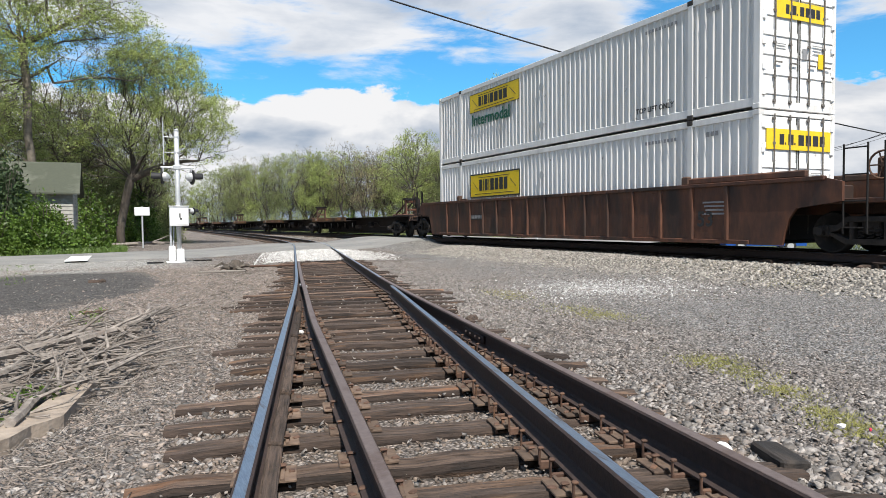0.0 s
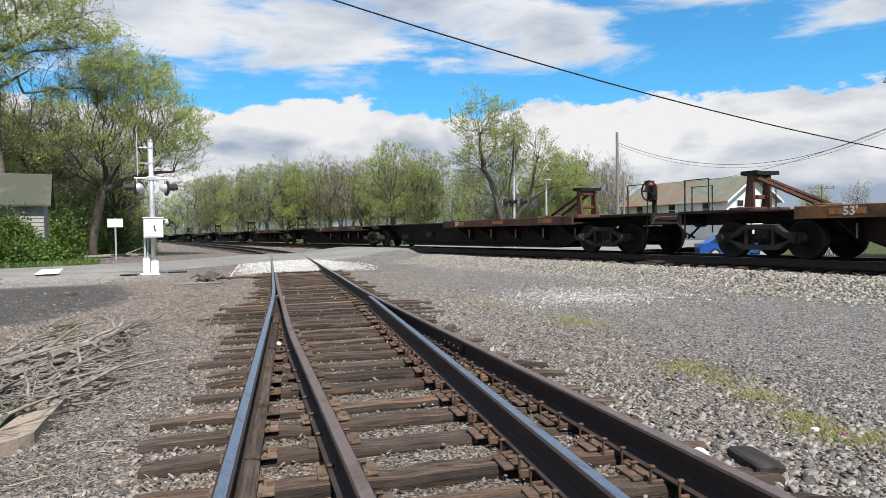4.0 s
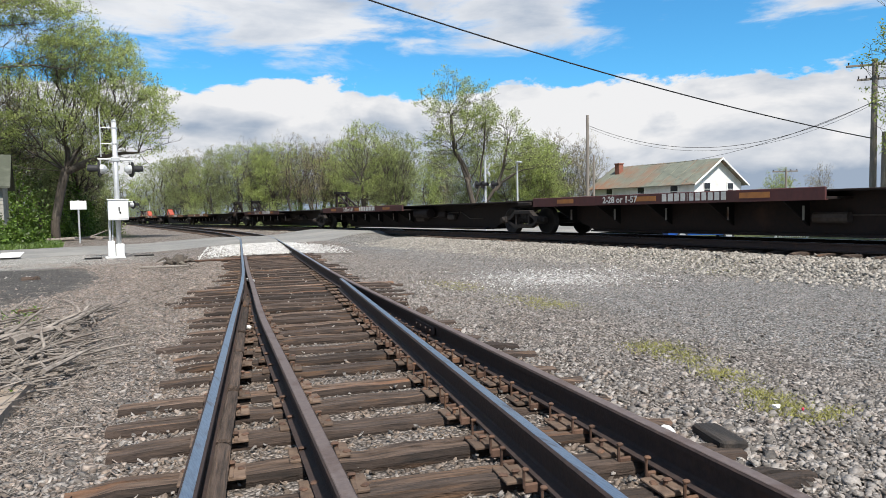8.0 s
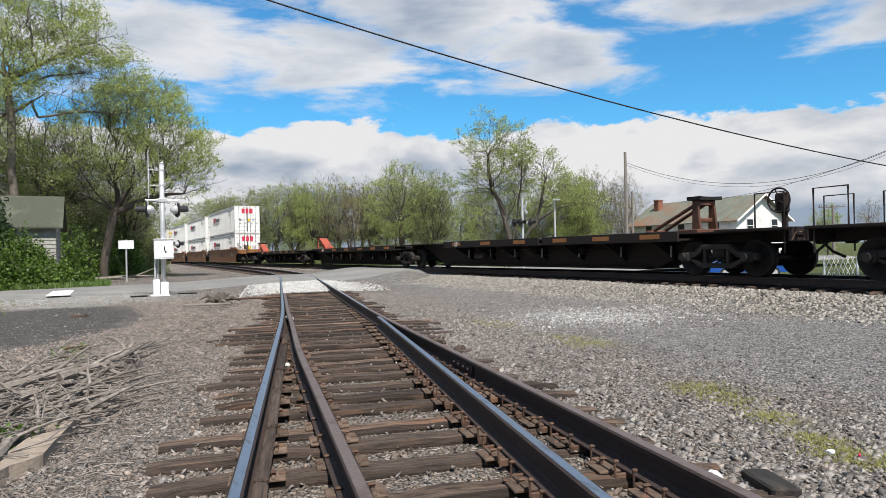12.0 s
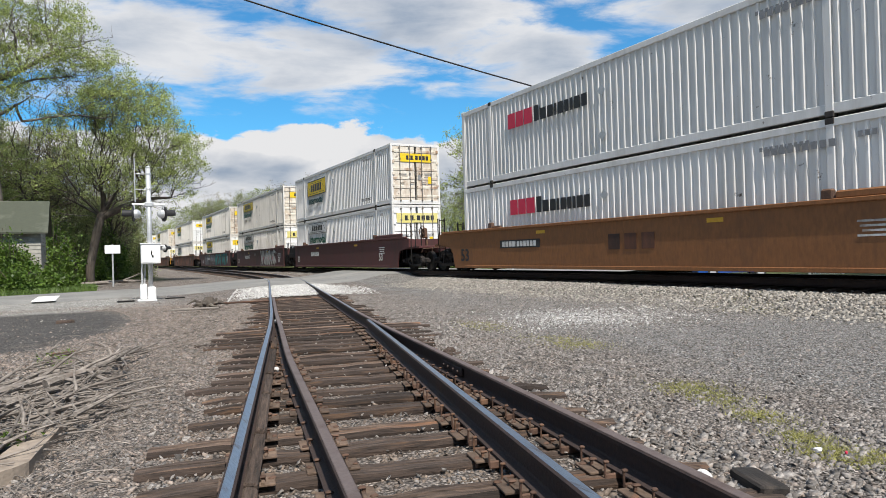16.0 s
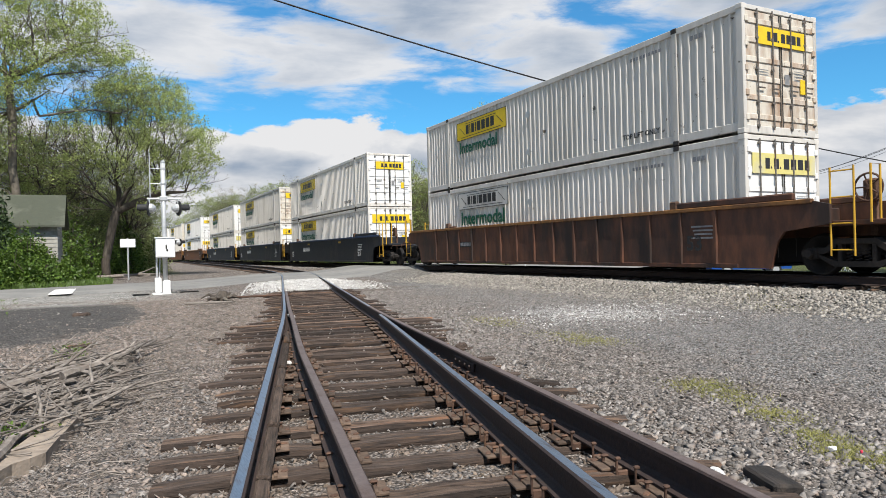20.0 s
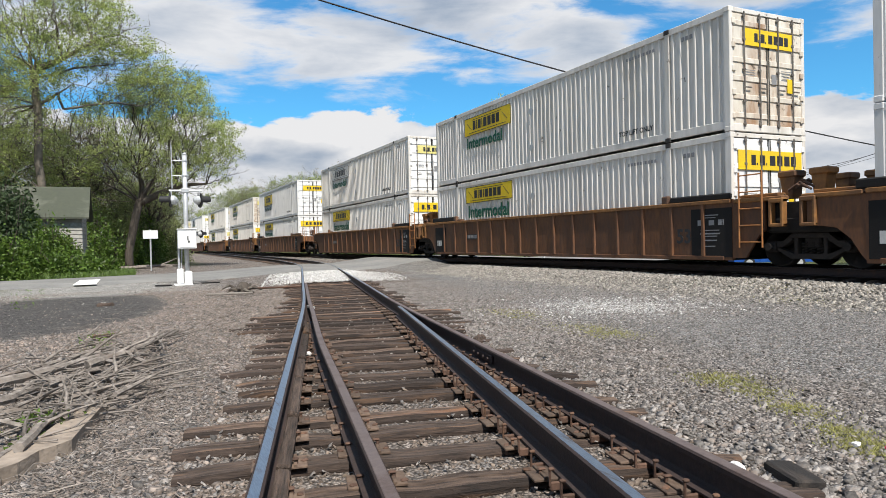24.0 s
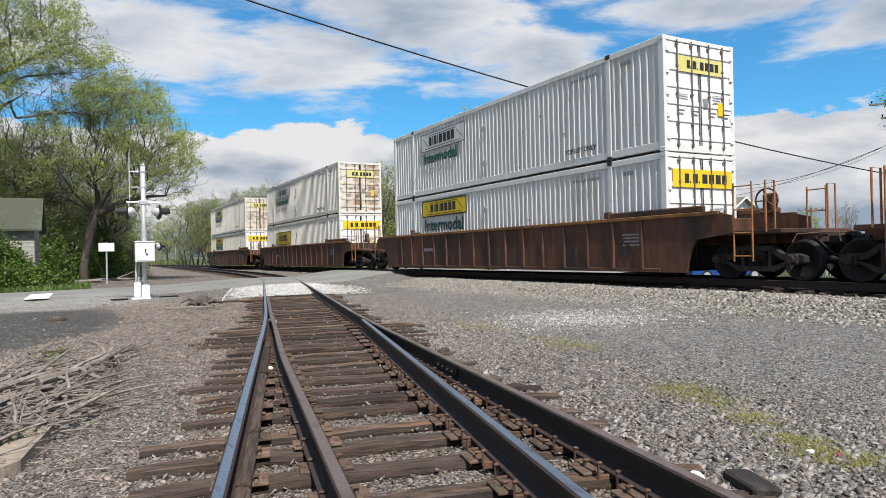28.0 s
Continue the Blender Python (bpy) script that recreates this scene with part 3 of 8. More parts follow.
def ground_material():
    """Gravel of several kinds by where it lies: dark yard stone, pale ballast, brown trodden earth, grass further off."""
    mt = bpy.data.materials.new("gravel_and_grass")
    mt.use_nodes = True
    nt = mt.node_tree
    N, L = nt.nodes.new, nt.links.new
    b = nt.nodes["Principled BSDF"]
    tc, sep = N("ShaderNodeTexCoord"), N("ShaderNodeSeparateXYZ")
    P = tc.outputs["Object"]
    L(P, sep.inputs[0])
    X, Y = sep.outputs[0], sep.outputs[1]

    def op(kind, a, c=None, clamp=False):
        m = N("ShaderNodeMath")
        m.operation, m.use_clamp = kind, clamp
        for i, v in enumerate((a, c)):
            if v is None:
                continue
            if isinstance(v, (int, float)):
                m.inputs[i].default_value = v
            else:
                L(v, m.inputs[i])
        return m.outputs[0]

    def nz(scale, detail=6.0, rough=0.6):
        n = N("ShaderNodeTexNoise")
        n.inputs["Scale"].default_value, n.inputs["Detail"].default_value, n.inputs["Roughness"].default_value = scale, detail, rough
        L(P, n.inputs["Vector"])
        return n.outputs["Fac"]

    def rng(v, a, z, lo=0.0, hi=1.0):
        r = N("ShaderNodeMapRange")
        for i, q in enumerate((a, z, lo, hi)):
            r.inputs[i + 1].default_value = q
        L(v, r.inputs[0])
        return r.outputs[0]

    def mix(f, a, z):
        m = N("ShaderNodeMix")
        m.data_type = "RGBA"
        L(f, m.inputs[0])
        for i, v in ((6, a), (7, z)):
            if isinstance(v, tuple):
                m.inputs[i].default_value = (*v, 1)
            else:
                L(v, m.inputs[i])
        return m.outputs[2]

    vor = N("ShaderNodeTexVoronoi")
    vor.inputs["Scale"].default_value = 46.0
    L(P, vor.inputs["Vector"])
    vcol = N("ShaderNodeSeparateColor")
    L(vor.outputs["Color"], vcol.inputs[0])
    stone = vcol.outputs[0]
    # shade between stones, painted in: colour falls off away from each cell's middle
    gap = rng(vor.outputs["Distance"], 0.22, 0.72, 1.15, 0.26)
    wander = op("MULTIPLY", op("SUBTRACT", nz(0.55, 5.0), 0.5), 5.0)
    xw, yw = op("ADD", X, wander), op("ADD", Y, wander)
    grey = mix(stone, (0.16, 0.143, 0.131), (0.43, 0.388, 0.358))
    yard = mix(stone, (0.175, 0.172, 0.170), (0.40, 0.393, 0.385))
    pale = mix(stone, (0.175, 0.163, 0.145), (0.41, 0.385, 0.35))
    earth = mix(stone, (0.15, 0.122, 0.102), (0.36, 0.295, 0.25))
    white = mix(stone, (0.50, 0.50, 0.49), (0.78, 0.78, 0.77))
    lawn = mix(nz(1.3), (0.07, 0.09, 0.03), (0.16, 0.18, 0.06))
    c = mix(rng(nz(1.6), 0.35, 0.7), grey, earth)
    # left of the track: brown earth with stone, and the dark old paving beside the road
    c = mix(rng(op("ADD", op("SUBTRACT", op("MULTIPLY", Y, 0.24), X), wander), 0.6, 2.2), c, mix(rng(nz(2.2), 0.4, 0.65), grey, earth))
    # old dark paving beside the road, its edge broken up
    ax, ay = op("MULTIPLY", op("SUBTRACT", op("SUBTRACT", X, op("MULTIPLY", Y, 0.10)), -3.1), 0.42), op("MULTIPLY", op("SUBTRACT", Y, 15.6), 0.2)
    ar = op("ADD", op("SQRT", op("ADD", op("MULTIPLY", ax, ax), op("MULTIPLY", ay, ay))), op("MULTIPLY", op("SUBTRACT", nz(1.1), 0.5), 0.7))
    c = mix(op("MULTIPLY", rng(ar, 1.15, 0.8), 0.93), c, mix(stone, (0.085, 0.08, 0.076), (0.16, 0.152, 0.145)))
    # pale gravel along the road's edge
    ex = op("ADD", op("SUBTRACT", Y, op("MULTIPLY", X, 0.12)), op("MULTIPLY", wander, 0.25))
    c = mix(op("MULTIPLY", op("MULTIPLY", rng(ex, 19.4, 20.6), rng(ex, 26.5, 25.5)), op("MULTIPLY", rng(X, 3.0, 0.5), 0.95)), c, mix(stone, (0.36, 0.34, 0.31), (0.62, 0.60, 0.56)))
    # the yard: fine dark stone between the tracks
    f = op("MULTIPLY", rng(op("SUBTRACT", xw, op("MULTIPLY", Y, 0.22)), 3.6, 5.0), rng(xw, 12.4, 11.0))
    c = mix(op("MULTIPLY", f, 0.85), c, yard)
    # pale ballast by the main track
    c = mix(op("MULTIPLY", rng(xw, 9.8, 12.2), rng(X, 24.0, 19.0)), c, pale)
    # a patch of white stone in the yard
    px = op("MULTIPLY", op("SUBTRACT", X, 7.9), 0.8)
    py = op("MULTIPLY", op("SUBTRACT", Y, 9.4), 0.55)
    r2 = op("SQRT", op("ADD", op("MULTIPLY", px, px), op("MULTIPLY", py, py)))
    spot = rng(op("ADD", r2, op("MULTIPLY", op("SUBTRACT", nz(2.6), 0.5), 3.0)), 1.0, 0.35)
    c = mix(op("MULTIPLY", spot, 0.5), c, white)
    c = mix(op("MULTIPLY", rng(Y, 34.0, 38.0), 0.75), c, mix(rng(nz(0.9), 0.35, 0.65), earth, grey))
    # grass beyond
    c = mix(rng(op("ADD", X, op("MULTIPLY", wander, 1.0)), 27.0, 32.0), c, lawn)
    c = mix(rng(op("ADD", X, op("MULTIPLY", wander, 0.4)), -3.2, -5.0), c, lawn)
    c = mix(op("MULTIPLY", rng(Y, 46, 52), rng(X, 5.5, 4.0)), c, lawn)
    blotch = N("ShaderNodeMix")
    blotch.data_type, blotch.blend_type = "RGBA", "MULTIPLY"
    blotch.inputs[0].default_value = 1.0
    bc = N("ShaderNodeCombineColor")
    patchy = op("MULTIPLY", rng(nz(14.0, 4.0), 0.3, 0.7, 0.72, 1.3), rng(nz(2.4, 5.0), 0.3, 0.7, 0.84, 1.18))
    for i in range(3):
        L(patchy, bc.inputs[i])
    L(c, blotch.inputs[6]), L(bc.outputs[0], blotch.inputs[7])
    c = blotch.outputs[2]
    coarse = N("ShaderNodeTexVoronoi")
    coarse.inputs["Scale"].default_value = 15.0
    L(P, coarse.inputs["Vector"])
    ccol = N("ShaderNodeSeparateColor")
    L(coarse.outputs["Color"], ccol.inputs[0])
    near_mid = rng(coarse.outputs["Distance"], 0.42, 0.30)
    chip = N("ShaderNodeMix")
    chip.data_type, chip.blend_type = "RGBA", "MULTIPLY"
    L(op("MULTIPLY", near_mid, rng(Y, 45, 35)), chip.inputs[0])
    tones = N("ShaderNodeCombineColor")
    lot = op("ADD", rng(ccol.outputs[0], 0.12, 0.30, 0.42, 1.0), rng(ccol.outputs[0], 0.86, 0.98, 0.0, 0.65))
    for i in range(3):
        L(lot, tones.inputs[i])
    L(c, chip.inputs[6]), L(tones.outputs[0], chip.inputs[7])
    c = chip.outputs[2]
    # multiply the painted shade of the gaps into the colour
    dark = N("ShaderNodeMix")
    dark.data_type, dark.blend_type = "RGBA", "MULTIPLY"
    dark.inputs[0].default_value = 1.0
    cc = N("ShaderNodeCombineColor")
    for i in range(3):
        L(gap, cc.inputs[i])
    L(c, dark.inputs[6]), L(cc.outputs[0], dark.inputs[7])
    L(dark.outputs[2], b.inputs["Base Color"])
    b.inputs["Roughness"].default_value = 0.95
    b.inputs["Specular IOR Level"].default_value = 0.25
    bp = N("ShaderNodeBump")
    bp.inputs["Strength"].default_value, bp.inputs["Distance"].default_value = 0.8, 0.03
    L(op("ADD", op("SUBTRACT", 1.0, vor.outputs["Distance"]), nz(70.0)), bp.inputs["Height"])
    L(bp.outputs[0], b.inputs["Normal"])
    return mt


GROUND = ground_material()


def build_ground():
    xs, ys = spaced(-1800, 1800, -8, 20, 0.35, 1.2), spaced(-1000, 3000, -4, 46, 0.4, 1.14)
    vs = [(x, y, ground_z(x, y)) for y in ys for x in xs]
    nx = len(xs)
    fs = [(j * nx + i, j * nx + i + 1, (j + 1) * nx + i + 1, (j + 1) * nx + i) for j in range(len(ys) - 1) for i in range(nx - 1)]
    tagged(new("ground", raw_mesh("ground", vs, fs, GROUND, True)), "grey gravel yard with brown earth and grass verges", "ground", kind="structure")


def road_z(x):
    """The road climbs from the verge over both tracks."""
    lead, main = lead_x(31), main_x(33)
    z = 0.03 + (RAIL_NEAR - 0.035) * smooth(lead - 6, lead - 1.0, x) + (RAIL_MAIN - RAIL_NEAR - 0.02) * smooth(lead + 1.2, main - 1.5, x)
    return z - 0.4 * smooth(main + 2.0, main + 9, x)


def build_road():
    near = lambda x: 25.4 + 0.16 * x + 0.25 * math.sin(x * 1.3) + 1.2 * math.exp(-((x - 9.5) / 2.2) ** 2) * -1.0
    far = lambda x: 33.5 + 0.24 * x + 0.2 * math.sin(x * 0.9 + 1)
    xs = list(np.arange(-60, 60.1, 0.5))
    vs, fs, n = [], [], 9
    for x in xs:
        for j in range(n):
            y = near(x) + (far(x) - near(x)) * j / (n - 1)
            edge = -0.22 if j in (0, n - 1) else 0.0
            vs.append((x, y, max(road_z(x), ground_z(x, y) - fall(y) + 0.02 if abs(x - main_x(y)) > 3.4 else 0) + fall(y) + edge))
    fs = [(i * n + j, (i + 1) * n + j, (i + 1) * n + j + 1, i * n + j + 1) for i in range(len(xs) - 1) for j in range(n - 1)]
    tagged(new("road", raw_mesh("road", vs, fs, ASPHALT, True)), "worn grey asphalt road over both tracks", "road", kind="structure")
    line = Solid()
    z = road_z(-1.3) + fall(27) + 0.012
    line.add([(-1.75, 25.5, z), (-1.05, 25.6, z), (-1.05, 29.0, z), (-1.75, 28.9, z), (-1.75, 25.5, z - 0.03), (-1.05, 25.6, z - 0.03), (-1.05, 29.0, z - 0.03), (-1.75, 28.9, z - 0.03)], [(0, 1, 2, 3), (0, 4, 5, 1), (1, 5, 6, 2), (2, 6, 7, 3), (3, 7, 4, 0)])
    part("stop_line", line, LINE_PAINT, bpy.data.objects["road"], "white painted stop line on the asphalt")


build_ground()
build_road()

# ---- tracks ----
def rail_profile(k=1.0):
    """Foot, web and head of a rail, its head's top at 0."""
    h = 0.168
    half = [(0.066, -h), (0.066, -h + 0.010), (0.016, -h + 0.026), (0.009, -h + 0.04), (0.009, -0.045), (0.034, -0.036), (0.036, -0.010), (0.026, 0.0)]
    return [(-x, z) for x, z in half] + [(x, z) for x, z in reversed(half)]


def head_strip(path, w=0.052, lift=0.0015):
    s = Solid()
    s.sweep([(-w / 2, -0.001), (-w / 2 * 0.86, lift), (w / 2 * 0.86, lift), (w / 2, -0.001)], path)
    return s


def offset_path(fx, fz, off, ys):
    out = []
    for y in ys:
        d = (fx(y + 0.05) - fx(y - 0.05)) / 0.1
        r = math.hypot(1, d)
        out.append((fx(y) + off / r, y - off * d / r, fz(y)))
    return out


TRACK_HALF = 0.7525
near_track = thing("turnout_track", "old railway turnout with rusty rails on weathered wooden ties", "railway track", kind="structure")
ys_far = [float(v) for v in np.arange(10.8, 52, 0.8)] + [float(v) for v in np.arange(52, 150, 3.0)]
ys_near = [float(v) for v in np.arange(-1.6, 11.6, 0.4)]
zn = lambda y: lead_z(y)
# stock rails run right through, point rails taper against them
left_stock = offset_path(blue_x, zn, -TRACK_HALF, ys_near + [y for y in ys_far if y > 11.6])
right_stock = offset_path(brown_x, zn, TRACK_HALF, ys_near + [y for y in ys_far if y > 11.6])
heel = lambda y: brown_x(y) + 0.085 * smooth(6.0, 10.5, y) - 0.012 * smooth(11.0, 17.0, y)
left_point = offset_path(heel, zn, -TRACK_HALF, ys_near + [12.4, 13.2, 14.0, 14.8, 15.6, 16.4, 17.2])
right_point = offset_path(blue_x, zn, TRACK_HALF, [y for y in ys_near if y < 10.2])
for nm, path, shiny in (("rail", left_stock, True), ("rail", right_stock, False), ("rail", left_point, False), ("rail", right_point, True)):
    r = Solid()
    r.sweep(rail_profile(), path)
    ob = part(nm, r, RAIL_RUST, near_track, "rail with a polished blue-grey head" if shiny else "rail with a dull brown head")
    if shiny:
        part("rail_head", head_strip(path), STEEL_WORN, ob, "polished steel running surface")
    else:
        part("rail_head", head_strip(path, 0.058), RAIL_BROWN, ob)
# the shine goes over to the other stock rail beyond the points
shine = offset_path(lead_x, zn, TRACK_HALF, [y for y in ys_far if y > 10.9])
part("rail_head", head_strip(shine, 0.05, 0.003), STEEL_WORN, near_track, "polished steel running surface")


def tie_mesh(seed, length, w=0.215, h=0.17):
    """One split and worn tie, long along x, top near 0."""
    rnd = random.Random(seed)
    s, n = Solid(), 15
    vs = []
    for i in range(n):
        x = -length / 2 + length * i / (n - 1)
        dw, dz, dy = rnd.uniform(-0.014, 0.010), rnd.uniform(-0.014, 0.005), rnd.uniform(-0.008, 0.008)
        e = rnd.uniform(0.01, 0.045) if i in (0, n - 1) else rnd.uniform(0, 0.006)
        hw = w / 2 + dw - e
        vs += [(x, dy - hw, -h), (x, dy - hw, dz - 0.028 - e), (x, dy - hw + 0.022, dz - e), (x, dy - 0.01, dz - e * 0.5), (x, dy + 0.006, dz - rnd.uniform(0.008, 0.03)), (x, dy + 0.02, dz - e * 0.5), (x, dy + hw - 0.022, dz - e), (x, dy + hw, dz - 0.028 - e), (x, dy + hw, -h)]
    k = 9
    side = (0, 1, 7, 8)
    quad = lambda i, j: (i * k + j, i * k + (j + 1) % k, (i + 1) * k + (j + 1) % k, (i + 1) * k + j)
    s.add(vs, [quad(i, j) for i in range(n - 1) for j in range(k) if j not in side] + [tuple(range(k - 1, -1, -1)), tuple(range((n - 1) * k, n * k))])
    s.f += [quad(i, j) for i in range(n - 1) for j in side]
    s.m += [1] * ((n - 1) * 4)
    return s


plate = Solid()
plate.box((0, 0, 0.008), (0.30, 0.19, 0.016), 0.004).box((-0.085, 0, 0.019), (0.02, 0.19, 0.016), 0.003).box((0.085, 0, 0.019), (0.02, 0.19, 0.016), 0.003)
PLATE_MESH = plate.data("tie_plate", PLATE_DUSTY)
spike = Solid()
spike.box((0, 0, 0.004), (0.017, 0.017, 0.054), 0.003).box((0.008, 0, 0.032), (0.042, 0.031, 0.013), 0.006)
SPIKE_MESH = spike.data("spike", RUST)
anchor = Solid()
anchor.box((0, 0, -0.02), (0.17, 0.02, 0.045), 0.006).box((-0.085, 0, 0.022), (0.011, 0.018, 0.09), 0.005).box((-0.078, 0, 0.066), (0.03, 0.024, 0.016), 0.005)
ANCHOR_MESH = anchor.data("rail_anchor", RUST)


def lay_turnout():
    rnd = random.Random(5)
    y = -1.2
    k = 0
    while y < 24.6:
        cx = (blue_x(y) + brown_x(y)) / 2
        d = (lead_x(y + 0.1) - lead_x(y - 0.1)) / 0.2
        ang = -math.degrees(math.atan(0.235 + 0.03 * math.sin(k)))
        span = (brown_x(y) - blue_x(y)) + 2.48 + rnd.uniform(-0.1, 0.25)
        if 9.0 < y < 11.5:
            span += 0.8
        top = 0.028 + rnd.uniform(-0.012, 0.012) + (RAIL_NEAR - 0.168 - 0.02 - 0.028)
        m = TIE_WOOD if rnd.random() < 0.36 else TIE_DARK
        shove = rnd.uniform(-0.17, 0.15) + 0.08
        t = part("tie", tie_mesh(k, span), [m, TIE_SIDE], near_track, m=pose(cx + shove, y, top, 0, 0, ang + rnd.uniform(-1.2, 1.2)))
        if y < 14:
            for fx, off in ((blue_x, -TRACK_HALF), (blue_x, TRACK_HALF), (brown_x, -TRACK_HALF), (brown_x, TRACK_HALF)):
                if fx is brown_x and y > 8.6:
                    continue
                r = math.hypot(1, 0.235)
                px = fx(y) + off / r
                py = y - off * 0.235 / r
                px, py = fx(py) + off / r, py
                base = pose(px, py, 0.0, 0, 0, ang)
                part("tie_plate", PLATE_MESH, None, near_track, m=base @ pose(0, 0, top - 0.004))
                for sx in (-1, 1):
                    part("spike", SPIKE_MESH, None, near_track, m=base @ pose(sx * (0.078 + 0.012), rnd.uniform(-0.05, 0.05), top + 0.002 + rnd.uniform(0, 0.018), rnd.uniform(-5, 5), 0, 0 if sx < 0 else 180))
                    if y < 9:
                        part("spike", SPIKE_MESH, None, near_track, m=base @ pose(sx * 0.128, rnd.uniform(-0.07, 0.07), top - 0.018, 0, rnd.uniform(-4, 4), rnd.uniform(0, 180)))
                if y < 8 and off > 0:
                    part("rail_anchor", ANCHOR_MESH, None, near_track, m=base @ pose(0, 0.14, RAIL_NEAR - 0.168 - 0.004))
                    part("rail_anchor", ANCHOR_MESH, None, near_track, m=base @ pose(0, -0.14, RAIL_NEAR - 0.168 - 0.004))
        y += 0.46 + rnd.uniform(-0.07, 0.07)
        k += 1


main_track = thing("main_track", "main railway track on tarred ties and pale ballast", "railway track", kind="structure")
ys_main = [-900.0, -300.0, -70.0, -30.0] + [float(v) for v in np.arange(-12, 60, 3.0)] + [float(v) for v in np.arange(60, 300, 8.0)] + [320, 400, 520, 700, 950]
zm = lambda y: RAIL_MAIN + fall(y)
for off in (-TRACK_HALF, TRACK_HALF):
    path = offset_path(main_x, zm, off, ys_main)
    r = Solid()
    r.sweep(rail_profile(), path)
    ob = part("rail", r, RAIL_RUST, main_track)
    part("rail_head", head_strip(path, 0.06), STEEL_WORN, ob, "polished steel running surface")


def lay_main():
    far = Solid()
    y, k = -14.0, 0
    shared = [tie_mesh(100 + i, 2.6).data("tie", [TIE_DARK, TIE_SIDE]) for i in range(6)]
    rnd = random.Random(9)
    while y < 300:
        z = RAIL_MAIN - 0.168 - 0.016 + fall(y)
        x = main_x(y)
        if y < 24 or 42 < y < 90:
            part("tie", shared[k % 6], None, main_track, m=pose(x + rnd.uniform(-0.05, 0.05), y, z, 0, 0, rnd.uniform(-1, 1)))
        elif y > 90:
            far.box((x, y, z - 0.08), (2.6, 0.23, 0.16))
        if 44 < y < 150:
            far.box((lead_x(y), y, lead_z(y) - 0.168 - 0.10), (2.6, 0.23, 0.18))
        y += 0.52
        k += 1
    tagged(part("distant_ties", far, TIE_DARK, main_track), kind="stuff")


lay_turnout()
lay_main()

# ---- the train: shared pieces ----
SPEED = 26.0   # metres a second towards -y
MOVING = []     # (thing, place along the train, height over the rail)


def path_pose(y, h):
    d = (main_x(y + 1.0) - main_x(y - 1.0)) / 2.0
    dz = (fall(y + 1.0) - fall(y - 1.0)) / 2.0
    return pose(main_x(y), y, RAIL_MAIN + fall(y) + h, math.degrees(math.atan(dz)), 0, -math.degrees(math.atan(d)))


FONT_CACHE = {}


def letter_blocks(name, x, y, z, widths, height, gap, mt, parent, label, depth=0.006):
    """A row of plain blocks from +y to -y, each a part of its own."""
    for w in widths:
        key = (name, round(w, 3), round(height, 3), mt.name)
        if key not in FONT_CACHE:
            FONT_CACHE[key] = Solid().box((0, 0, 0), (depth, w, height)).data(name, mt)
        part(name, FONT_CACHE[key], None, parent, label, m=pose(x, y - w / 2, z + height / 2))
        y -= w + gap


def word_mesh(text, height, mt, squeeze=1.0):
    """Flat letters with a little depth, facing -x and read from +y to -y."""
    key = (text, height, mt.name, squeeze)
    if key not in FONT_CACHE:
        cu = bpy.data.curves.new("lettering", "FONT")
        cu.body, cu.size, cu.extrude, cu.resolution_u = text, height * 1.38, 0.002, 2
        cu.offset = 0.034 * height
        tmp = new("lettering", cu)
        dg = bpy.context.evaluated_depsgraph_get()
        me = bpy.data.meshes.new_from_object(tmp.evaluated_get(dg))
        bpy.data.objects.remove(tmp)
        me.transform(Matrix(((0, 0, -1, 0), (-squeeze, 0, 0, 0), (0, 1, 0, 0), (0, 0, 0, 1))))
        me.materials.clear()
        me.materials.append(mt)
        FONT_CACHE[key] = me
    return FONT_CACHE[key]


def word(name, text, height, mt, parent, x, y, z, squeeze=1.0, label=""):
    return part(name, word_mesh(text, height, mt, squeeze), None, parent, label, m=pose(x, y, z))


def bars(x, y, z, widths, height, gap, s=None, depth=0.004, strokes=False):
    """Plain bars in a row, from +y to -y, standing for letters."""
    s = s or Solid()
    for w in widths:
        if w > 0.1 and strokes:
            for d in (0.16, 0.84):
                s.box((x, y - w * d, z + height / 2), (depth, w * 0.3, height))
        else:
            s.box((x, y - w / 2, z + height / 2), (depth, w, height))
        y -= w + gap
    return s


